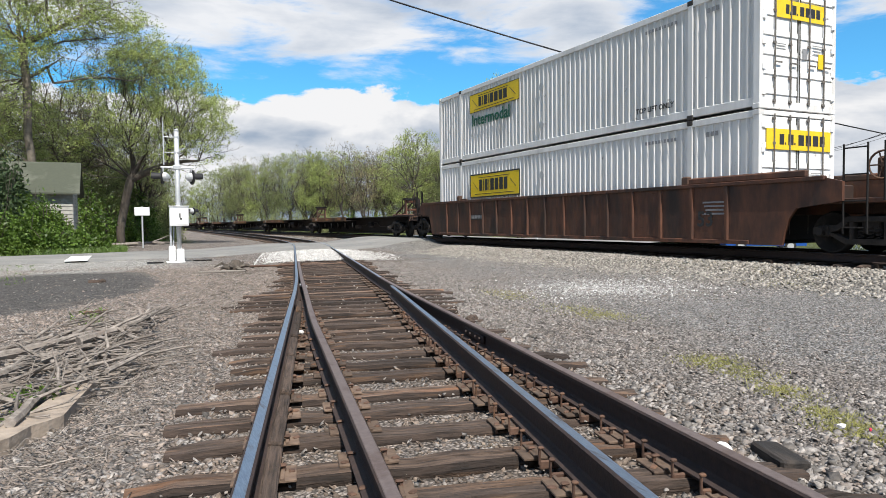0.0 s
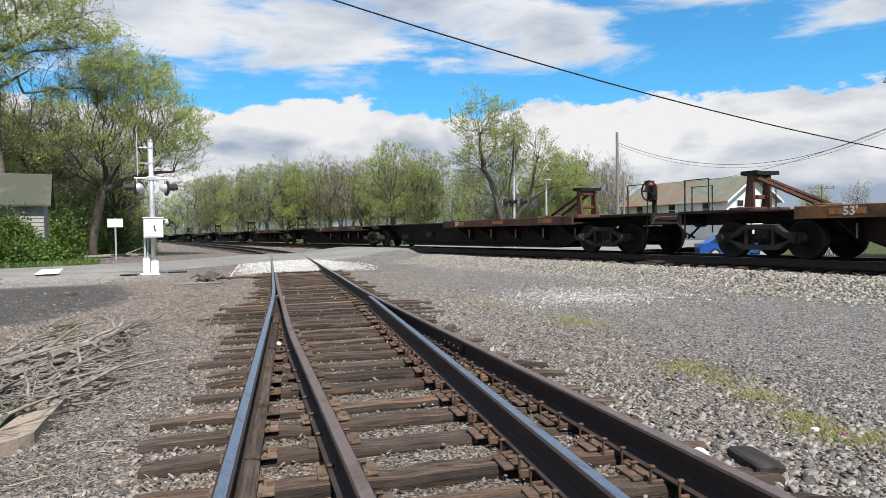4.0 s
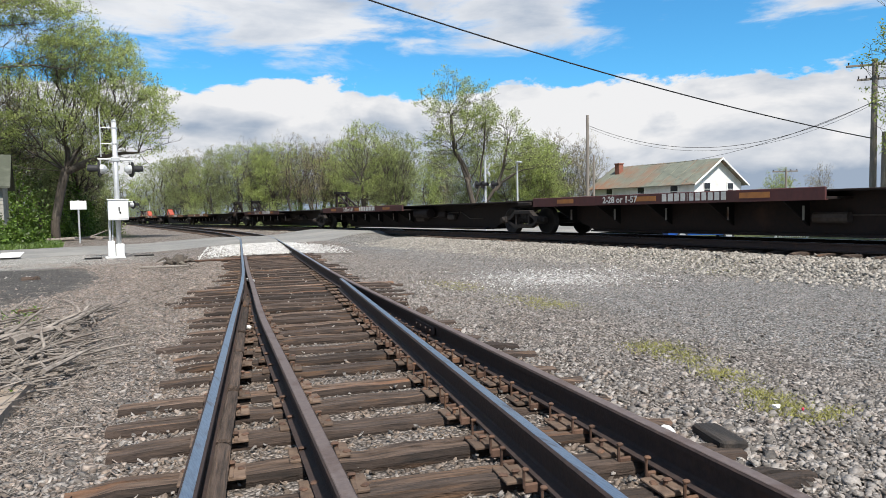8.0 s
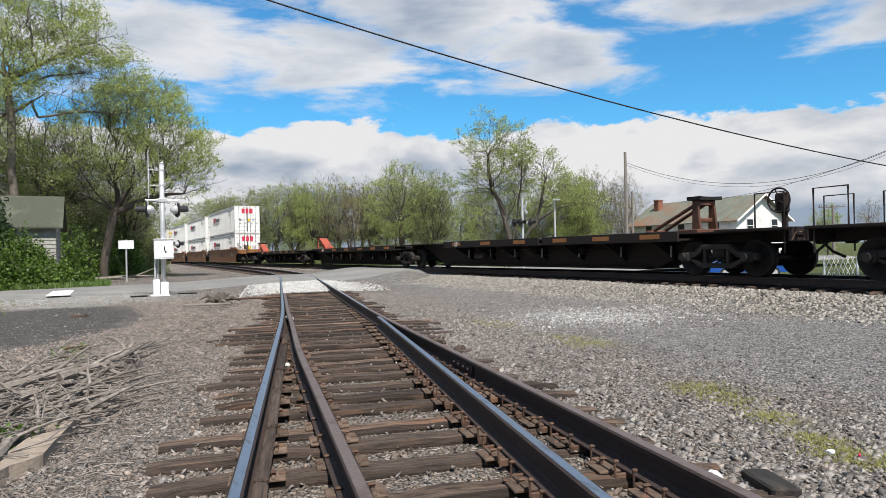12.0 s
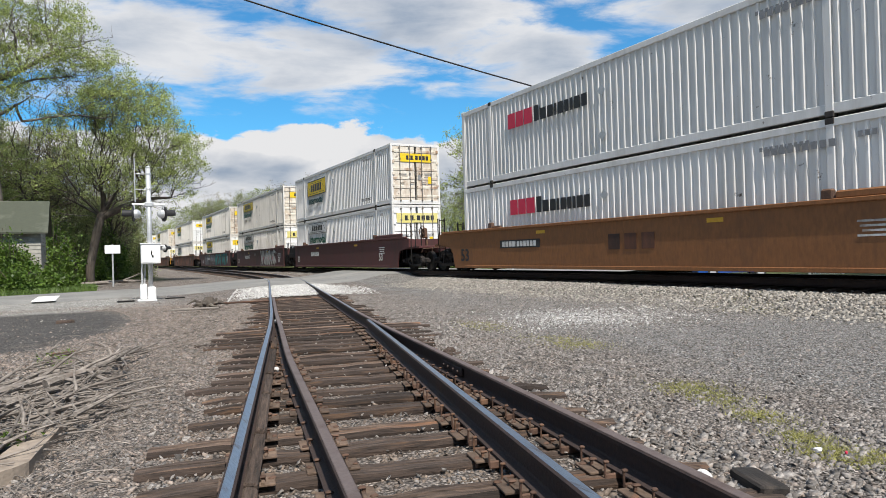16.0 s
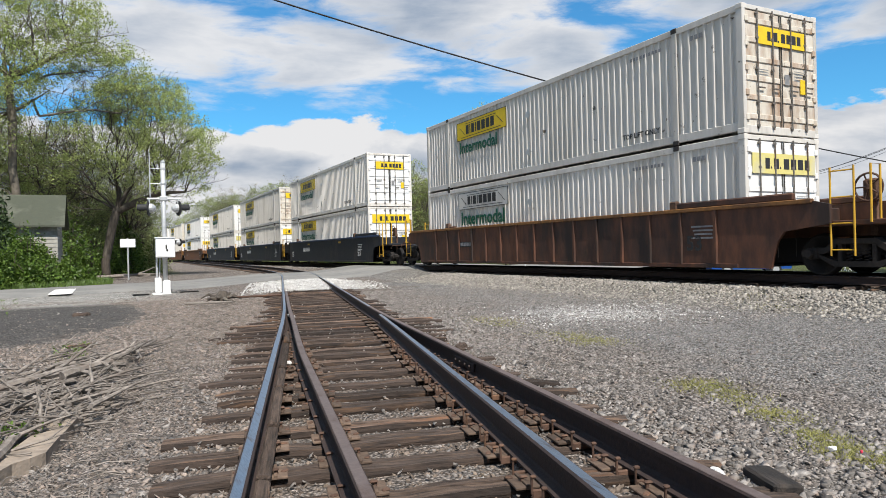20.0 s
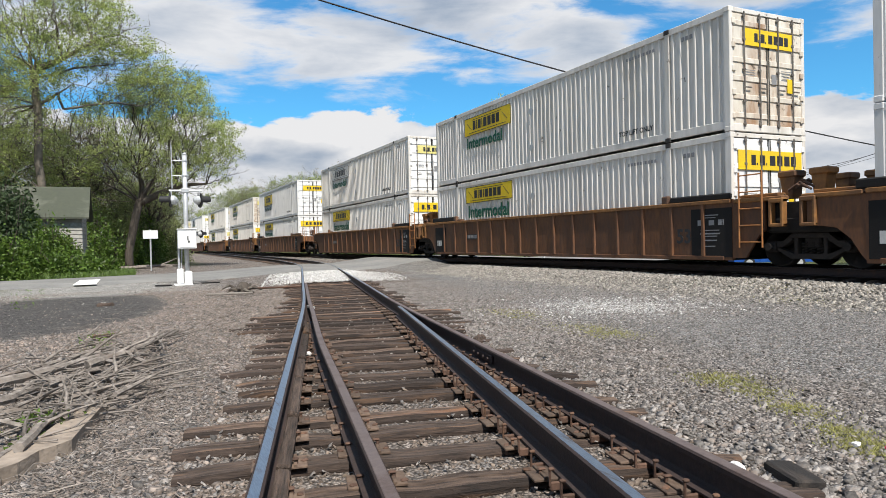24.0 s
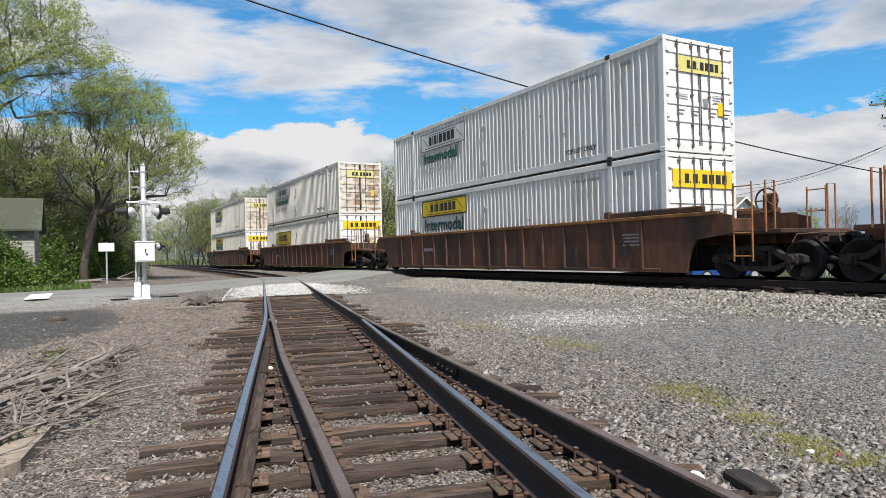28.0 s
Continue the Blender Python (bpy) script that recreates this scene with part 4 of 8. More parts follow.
# ---- trucks ----
def truck_meshes():
    frame_s = Solid()
    for sx in (-1, 1):
        x = sx * 1.0
        frame_s.prism([(-1.12, 0.40), (-1.12, 0.52), (-0.95, 0.58), (-0.62, 0.58), (-0.40, 0.74), (-0.40, 0.60), (-0.62, 0.46), (-0.95, 0.42)], 0, x - 0.09, x + 0.09)
        frame_s.prism([(1.12, 0.40), (1.12, 0.52), (0.95, 0.58), (0.62, 0.58), (0.40, 0.74), (0.40, 0.60), (0.62, 0.46), (0.95, 0.42)], 0, x - 0.09, x + 0.09)
        frame_s.box((x, 0, 0.70), (0.18, 0.86, 0.12), 0.02)
        frame_s.prism([(-0.95, 0.42), (-0.80, 0.40), (-0.44, 0.20), (0.44, 0.20), (0.80, 0.40), (0.95, 0.42), (0.84, 0.47), (0.40, 0.31), (-0.40, 0.31), (-0.84, 0.47)], 0, x - 0.08, x + 0.08)
        for y in (-0.33, 0.33):
            frame_s.box((x, y, 0.48), (0.15, 0.09, 0.40), 0.015)
        for y in (-0.89, 0.89):
            frame_s.box((x + sx * 0.07, y, 0.46), (0.16, 0.24, 0.22), 0.03)
            frame_s.tube([(x + sx * 0.14, y, 0.46), (x + sx * 0.24, y, 0.46)], 0.085, 10)
    frame_s.box((0, 0, 0.55), (2.0, 0.36, 0.26), 0.03)
    frame_s.tube([(0, 0, 0.68), (0, 0, 0.86)], 0.24, 14)
    spring = Solid()
    for sx in (0,):
        for y in (-0.17, 0.0, 0.17):
            pts = []
            for i in range(29):
                a = i / 28 * 2 * math.pi * 4
                pts.append((0.055 * math.cos(a), y + 0.055 * math.sin(a), 0.31 + 0.25 * i / 28))
            spring.tube(pts, 0.013, 5)
    wheels = Solid()
    for sx in (-1, 1):
        prof = [(0.0, 0.62), (0.08, 0.62), (0.10, 0.66), (0.12, 0.80), (0.36, 0.76), (0.38, 0.80), (0.42, 0.80), (0.425, 0.70), (0.45, 0.685), (0.45, 0.66), (0.38, 0.66), (0.36, 0.70), (0.14, 0.71)]
        n = 24
        vs, fs = [], []
        for i in range(n):
            a = 2 * math.pi * i / n
            vs += [(sx * u, r * math.cos(a), 0.425 + r * math.sin(a)) for r, u in prof]
        k = len(prof)
        for i in range(n):
            for j in range(k - 1):
                fs.append((i * k + j, ((i + 1) % n) * k + j, ((i + 1) % n) * k + j + 1, i * k + j + 1))
        wheels.add(vs, fs)
    wheels.tube([(-1.15, 0, 0.425), (1.15, 0, 0.425)], 0.085, 12)
    return frame_s.data("truck", TRUCK_IRON), spring.data("springs", TRUCK_IRON), wheels.data("wheelset", WHEEL_STEEL, True)


TRUCK, SPRINGS, WHEELSET = truck_meshes()


def add_truck(parent, y):
    t = part("truck", TRUCK, None, parent, "black cast iron truck", m=pose(0, y, 0))
    for sx in (-1, 1):
        part("spring_nest", SPRINGS, None, t, m=pose(sx, 0, 0))
    for dy in (-0.89, 0.89):
        part("wheelset", WHEELSET, None, t, m=pose(0, dy, 0))
    return t


def add_coupler(parent, y, d, z=0.86):
    s = Solid()
    s.box((0, y - d * 0.35, z), (0.20, 0.75, 0.20), 0.03).box((0.03, y + d * 0.05, z), (0.30, 0.28, 0.28), 0.06)
    s.tube([(-0.35, y - d * 0.5, z + 0.05), (-0.38, y - d * 0.1, z - 0.30), (-0.30, y + d * 0.12, z - 0.42)], 0.03, 8)
    part("coupler", s, BLACK_IRON, parent)
    lever = Solid()
    lever.tube([(-1.25, y - d * 0.42, z - 0.05), (-1.2, y - d * 0.35, z + 0.12), (-0.15, y - d * 0.3, z + 0.16)], 0.016, 6)
    part("uncoupling_lever", lever, RUST, parent)


def add_ladder(parent, x, y, z0, z1, mt, w=0.42, rungs=4):
    s = Solid()
    for dy in (-w / 2, w / 2):
        s.tube([(x, y + dy, z0), (x, y + dy, z1)], 0.022, 6)
    for i in range(rungs):
        z = z0 + 0.12 + (z1 - z0 - 0.2) * i / (rungs - 1)
        s.tube([(x, y - w / 2, z), (x, y + w / 2, z)], 0.016, 6)
    part("ladder", s, mt, parent)


def add_brake_wheel(parent, x, y, z, mt=RUST):
    s = Solid()
    pts = [(x, y + 0.27 * math.cos(a), z + 0.27 * math.sin(a)) for a in np.linspace(0, 2 * math.pi, 21)]
    s.tube(pts, 0.022, 6, False)
    for i in range(5):
        a = i * 2 * math.pi / 5
        s.tube([(x, y, z), (x, y + 0.27 * math.cos(a), z + 0.27 * math.sin(a))], 0.016, 5)
    w = part("brake_wheel", s, mt, parent)
    b = Solid()
    b.box((x + 0.12, y, z - 0.06), (0.16, 0.30, 0.46), 0.04).box((x + 0.2, y, z - 0.55), (0.08, 0.12, 0.8), 0.01)
    b.tube([(x - 0.02, y, z), (x + 0.08, y, z)], 0.05, 8)
    part("brake_gear_box", b, mt, parent)


# ---- containers ----
CL, CW, CH = 16.15, 2.59, 2.896


def side_wall(x, sgn):
    """Corrugated sheet: flat panels with raised ribs."""
    ys = [0.12]
    prof = []
    pitch, rib, slope, dep = 0.24, 0.048, 0.028, 0.046
    y = 0.16
    prof.append((0.10, 0.0))
    while y + pitch < CL - 0.12:
        prof += [(y, 0.0), (y + pitch - rib - 2 * slope, 0.0), (y + pitch - rib - slope, dep), (y + pitch - slope, dep), (y + pitch, 0.0)]
        y += pitch
    prof.append((CL - 0.10, 0.0))
    s = Solid()
    vs = []
    for yy, d in prof:
        xx = x + sgn * (d - dep)
        vs += [(xx, yy, 0.26), (xx, yy, CH - 0.16)]
    s.add(vs, [(2 * i, 2 * i + 2, 2 * i + 3, 2 * i + 1) for i in range(len(prof) - 1)])
    return s


def container_meshes():
    g = {}
    for nm, x, sg in (("side_l", -CW / 2 + 0.012, -1), ("side_r", CW / 2 - 0.012, 1)):
        s = side_wall(x, sg)
        g[nm] = s
    f = Solid()
    for x in (-CW / 2 + 0.05, CW / 2 - 0.05):
        sg = -1 if x < 0 else 1
        f.box((x, CL / 2, CH - 0.08), (0.10, CL - 0.02, 0.16), 0.012)
        f.box((x - sg * 0.006, CL / 2, 0.165), (0.09, CL - 0.02, 0.20), 0.012)
        for y in (0.09, CL - 0.09):
            f.box((x, y, CH / 2), (0.11, 0.18, CH), 0.012)
        for y in (1.98, CL - 1.98):
            f.box((x + sg * 0.004, y, CH / 2), (0.10, 0.16, CH - 0.02), 0.01)
    for y in (0.06, CL - 0.06):
        f.box((0, y, CH - 0.06), (CW - 0.06, 0.11, 0.11), 0.01)
        f.box((0, y, 0.10), (CW - 0.06, 0.11, 0.18), 0.01)
    g["frame"] = f
    r = Solid()
    r.box((0, CL / 2, CH - 0.03), (CW - 0.16, CL - 0.16, 0.03))
    for y in np.arange(0.5, CL - 0.3, 0.6):
        r.box((0, float(y), CH - 0.008), (CW - 0.2, 0.2, 0.016), 0.006)
    g["roof"] = r
    fl = Solid()
    fl.box((0, CL / 2, 0.16), (CW - 0.16, CL - 0.2, 0.06))
    g["floor"] = fl
    fw = Solid()
    for i in range(8):
        fw.box((-1.08 + i * 0.308, CL - 0.05, CH / 2), (0.22, 0.06, CH - 0.3), 0.02)
    fw.box((0, CL - 0.08, CH / 2), (CW - 0.2, 0.04, CH - 0.3))
    g["front_wall"] = fw
    c = Solid()
    c.box((0, 0, 0), (0.16, 0.185, 0.125), 0.014)
    g["castings"] = c
    d = Solid()
    d.box((0, 0, 0), (CW / 2 - 0.11, 0.06, CH - 0.30), 0.012)
    g["door"] = d
    dr = Solid()
    dr.box((0, -0.038, 0), (CW / 2 - 0.17, 0.03, 0.13), 0.014)
    g["door_rib"] = dr
    ga = Solid()
    ga.box((0, -0.026, 0), (0.03, 0.02, CH - 0.32), 0.004)
    g["gasket"] = ga
    hi = Solid()
    hi.box((0, -0.05, 0), (0.11, 0.05, 0.14), 0.012)
    g["hinge"] = hi
    rod = Solid()
    rod.tube([(0, -0.075, -CH / 2 + 0.10), (0, -0.075, CH / 2 - 0.10)], 0.018, 8)
    for z in (-1.28, -0.75, 0.0, 0.7, 1.25):
        rod.box((0, -0.062, z), (0.09, 0.04, 0.06), 0.008)
    rod.box((0.10, -0.085, -0.42), (0.24, 0.022, 0.035), 0.006)
    g["rod"] = rod
    return g


CG = container_meshes()
CM = {}


def container(style, grey=False, rusty=False, low=False):
    """One 53 foot box with its doors towards -y. style: upper letters of the side panel."""
    wall = BOX_GREY if grey else BOX_WHITE
    rusty = rusty and not low
    dm = DOOR_RUSTY if rusty else DOOR_WHITE

    def mesh(key, mt):
        if (key, mt.name) not in CM:
            CM[key, mt.name] = CG[key].data(key, mt)
        return CM[key, mt.name]

    tone = "light grey" if grey else "white"
    told = {"yellow": "yellow side panel and green lettering", "border": "black-edged yellow panel and dark lettering", "outline": "outlined side panel and green lettering", "pale": "faded panel and green lettering", "plain": "black-edged yellow side panel", "red": "red and black side lettering"}[style]
    c = thing("shipping_container", f"{tone} corrugated container, {told}" + (", rusty doors" if rusty else ""), "container", group="containers on the train")
    for key, nm in (("side_l", "side_wall"), ("side_r", "side_wall"), ("frame", "frame"), ("roof", "roof"), ("floor", "floor"), ("front_wall", "front_wall")):
        part(nm, mesh(key, wall), None, c)
    for x in (-CW / 2 + 0.063, CW / 2 - 0.063):
        for y in (0.09, CL - 0.09, 1.98, CL - 1.98):
            for z in (0.06, CH - 0.055):
                part("corner_casting", mesh("castings", CASTING if y in (1.98, CL - 1.98) else wall), None, c, m=pose(x, y, z))
    for sx in (-1, 1):
        d = part("door", mesh("door", dm), None, c, "ribbed white door" if not rusty else "ribbed door with rust streaks", m=pose(sx * (CW / 4 - 0.03), 0.05, CH / 2 + 0.02))
        for k in range(6):
            part("door_rib", mesh("door_rib", dm), None, d, m=pose(0, 0, -1.08 + k * 0.43))
        part("gasket", mesh("gasket", CASTING), None, d, "black rubber gasket", m=pose(-sx * (CW / 4 - 0.075), 0, 0))
        for k in range(5):
            part("hinge", mesh("hinge", dm), None, d, m=pose(sx * (CW / 4 - 0.09), 0, -1.1 + k * 0.55))
        for dx in (-0.30, 0.22):
            part("lock_rod", mesh("rod", ROD_DARK), None, d, m=pose(dx * sx, 0, 0))
    # side panel and lettering, near the far end
    x = -CW / 2 - 0.016
    if style == "red":
        letter_blocks("letter_block", x, 13.0, 1.72, (0.42, 0.40, 0.44), 0.50, 0.06, RED_INK, c, "bold red letter block")
        letter_blocks("letter_block", x, 11.52, 1.72, (0.26,), 0.50, 0.07, INK, c, "black letter block")
        letter_blocks("letter_block", x, 11.18, 1.72, (0.30, 0.28, 0.12, 0.24, 0.18, 0.12, 0.26, 0.24), 0.36, 0.07, INK, c, "black letter block")
        for bx, bw in ((-0.40, 0.32), (0.0, 0.30), (0.40, 0.34)):
            part("letter_block", Solid().box((bx, -0.012, 2.36), (bw, 0.006, 0.50)), RED_INK, c, "bold red letter block on the doors")
        part("decal", Solid().box((0.18, -0.010, 1.42), (0.24, 0.008, 0.26)), LOGO_YELLOW, c, "small yellow notice on the door")
        part("decal", Solid().box((-0.72, -0.010, 1.45), (0.16, 0.008, 0.24)), INK_GREY, c, "small grey notice on the door")
        tagged(part("lettering", bars(x, 3.4, 2.35, (0.13, 0.13, 0.13, 0.13, 0.09, 0.13, 0.13, 0.13, 0.13), 0.15, 0.05), INK_GREY, c), kind="stuff")
    else:
        hgt, top = (0.70, CH - 0.35) if style in ("yellow", "outline", "pale") else (0.91, CH - 0.46)
        if low:
            hgt, top = (0.88, CH - 0.59) if style == "plain" else (0.63, CH - 0.24)
        y0, y1 = 13.3, 9.68
        z0 = top - hgt
        base = {"yellow": LOGO_YELLOW, "border": LOGO_YELLOW, "plain": LOGO_YELLOW, "pale": LOGO_PALE, "outline": wall}[style]
        p = part("logo_panel", Solid().box((x, (y0 + y1) / 2, (top + z0) / 2), (0.008, y0 - y1, hgt)), base, c, {"outline": "outlined panel", "pale": "faded yellow panel"}.get(style, "bright yellow panel"))
        e = Solid()
        t = 0.05 if style in ("border", "plain") else 0.018
        xx = x - 0.006
        e.box((xx, (y0 + y1) / 2, top), (0.006, y0 - y1, t)).box((xx, (y0 + y1) / 2, z0), (0.006, y0 - y1, t))
        e.box((xx, y0, (top + z0) / 2), (0.006, t, hgt)).box((xx, y1, (top + z0) / 2), (0.006, t, hgt))
        k = hgt / 0.68
        e.box((xx, (y0 + y1) / 2, top - 0.10 * k), (0.005, 2.3, 0.02)).box((xx, (y0 + y1) / 2, z0 + 0.09 * k), (0.005, 2.9, 0.02))
        m = Matrix.Rotation(radians(38), 3, "X")
        e.box((xx, y0 - 0.42, (top + z0) / 2), (0.005, 0.5, 0.022), 0, m).box((xx, y1 + 0.42, (top + z0) / 2), (0.005, 0.5, 0.022), 0, m)
        part("panel_edge", e, INK, p, "black outline")
        letter_blocks("letter_block", xx - 0.002, 12.58, z0 + 0.18 * k, (0.22, 0.06, 0.22, 0.06, 0.26, 0.25, 0.25, 0.24), 0.34 * k, 0.075, INK, p, "black letter block")
        if style != "plain":
            word("lettering", "Intermodal", 0.50 if low else 0.44, NAVY_INK if style == "border" else GREEN_INK, c, x - 0.004, 13.15, z0 - (0.60 if low else 0.52), 1.06, "dark lettering" if style == "border" else "green lettering")
        pw, ph, pz = (2.2, 0.46, 2.26) if low else (1.65, 0.40, 2.24)
        dp = part("door_panel", Solid().box((0.02, -0.010, pz), (pw, 0.01, ph)), LOGO_PALE if style in ("outline", "pale") else LOGO_YELLOW, c, "yellow panel on the doors")
        for bx, bw in ((-0.46, 0.12), (-0.36, 0.03), (-0.22, 0.14), (-0.11, 0.03), (0.06, 0.15), (0.26, 0.15), (0.46, 0.15), (0.65, 0.14)):
            part("letter_block", Solid().box((bx * pw / 1.75, -0.0165, pz - (0.0 if bw > 0.05 else 0.09)), (bw * pw / 1.75, 0.003, ph * 0.52 if bw > 0.05 else 0.05)), INK, dp, "black letter block")
        part("decal", Solid().box((0.74, -0.009, 1.18), (0.18, 0.008, 0.34)), LOGO_YELLOW, c, "small yellow notice on the door")
        word("lettering", "TOP LIFT ONLY", 0.14, INK, c, x + 0.004, 3.85, 0.42, 1.0, "black lettering")
    for yy in (8.35,):
        dm2 = Solid()
        for zc in (0.75, 2.0):
            m = Matrix.Rotation(radians(45), 3, "X")
            dm2.box((x + 0.004, yy, zc), (0.008, 0.24, 0.24), 0, m)
        part("placard_holder", dm2, GALV, c)
    tagged(part("lettering", bars(x + 0.004, 3.5, 2.46, (0.075,) * 5 + (0.02,) + (0.075,) * 4, 0.085, 0.045), INK_GREY, c), kind="stuff")
    tagged(part("lettering", bars(x + 0.004, 1.45, 2.45, (0.09, 0.09, 0.09), 0.11, 0.04), INK_GREY, c), kind="stuff")
    dec = Solid()
    dec.box((0.18, -0.007, 1.3), (0.17, 0.004, 0.24))
    for i in range(4):
        dec.box((0.62, -0.007, 1.52 - i * 0.07), (0.36 - 0.07 * (i % 3), 0.005, 0.018))
    for i in range(3):
        dec.box((-0.62, -0.007, 1.46 - i * 0.06), (0.30, 0.005, 0.02))
    tagged(part("door_lettering", dec, INK_GREY, c), kind="stuff")
    return c


def spray(parent, x, mark):
    """Sprayed shapes: fat angular strokes in a row, each with its dark edge, and thin scrawls between."""
    rnd = random.Random(len(mark) * 7)
    fields = {"spray": ((WHITE_INK, 6.9, 4.9, 7, 0.11),), "spray_teal": ((INK_GREY, 14.0, 6.2, 13, 0.07), (TEAL_INK, 7.7, 6.5, 9, 0.10))}[mark]
    for ink, y0, width, count, fat in fields:
        edge, fill, red = Solid(), Solid(), Solid()
        for i in range(count):
            yc, w = y0 - width * (i + 0.5) / count, width / count
            lean = rnd.uniform(-0.12, 0.2)
            corners = [(yc + w * 0.36 + lean * 0.3, 0.34), (yc + w * 0.30 + lean, 1.36), (yc - w * 0.32 + lean, rnd.uniform(1.2, 1.4)), (yc - w * 0.34, rnd.uniform(0.34, 0.5)), (yc + w * 0.05, 0.86)]
            for a, b in rnd.sample([(0, 1), (1, 3), (2, 3), (0, 4), (1, 2), (4, 2), (4, 3)], 4):
                p, q = Vector((0, *corners[a])), Vector((0, *corners[b]))
                d = (q - p).normalized()
                side = Vector((0, -d.z, d.y))
                for solid, k, lift in ((edge, fat + 0.035, 0.0), (fill, fat, 0.002)):
                    e, f = p - d * k * 0.7, q + d * k * 0.7
                    solid.add([(x - lift, (v + side * o).y, (v + side * o).z) for v, o in ((e, k), (e, -k * 0.8), (f, -k), (f, k * 0.7))], [(0, 1, 2, 3)])
            if ink is WHITE_INK and i % 2:
                red.box((x - 0.003, yc, 0.8), (0.002, 0.12, 0.22))
        m = part("spray_mark", fill, ink, parent, "sprayed angular strokes")
        tagged(m, kind="stuff")
        tagged(part("spray_outline", edge, INK, m, "dark sprayed outline"), kind="stuff")
        if red.v:
            tagged(part("spray_dab", red, RED_INK, m, "red sprayed dab"), kind="stuff")
    scrawl = Solid()
    for i in range(16):
        p = Vector((0, rnd.uniform(0.4, 14.5), rnd.uniform(0.9, 1.35)))
        for k in range(4):
            q = p + Vector((0, -rnd.uniform(-0.05, 0.16), rnd.uniform(-0.16, 0.16)))
            d = (q - p).normalized()
            side = Vector((0, -d.z, d.y)) * 0.011
            scrawl.add([(x, (p + side).y, (p + side).z), (x, (p - side).y, (p - side).z), (x, (q - side).y, (q - side).z), (x, (q + side).y, (q + side).z)], [(0, 1, 2, 3)])
            p = q
    tagged(part("scrawl", scrawl, WHITE_INK, parent, "thin pale scrawls"), kind="stuff")


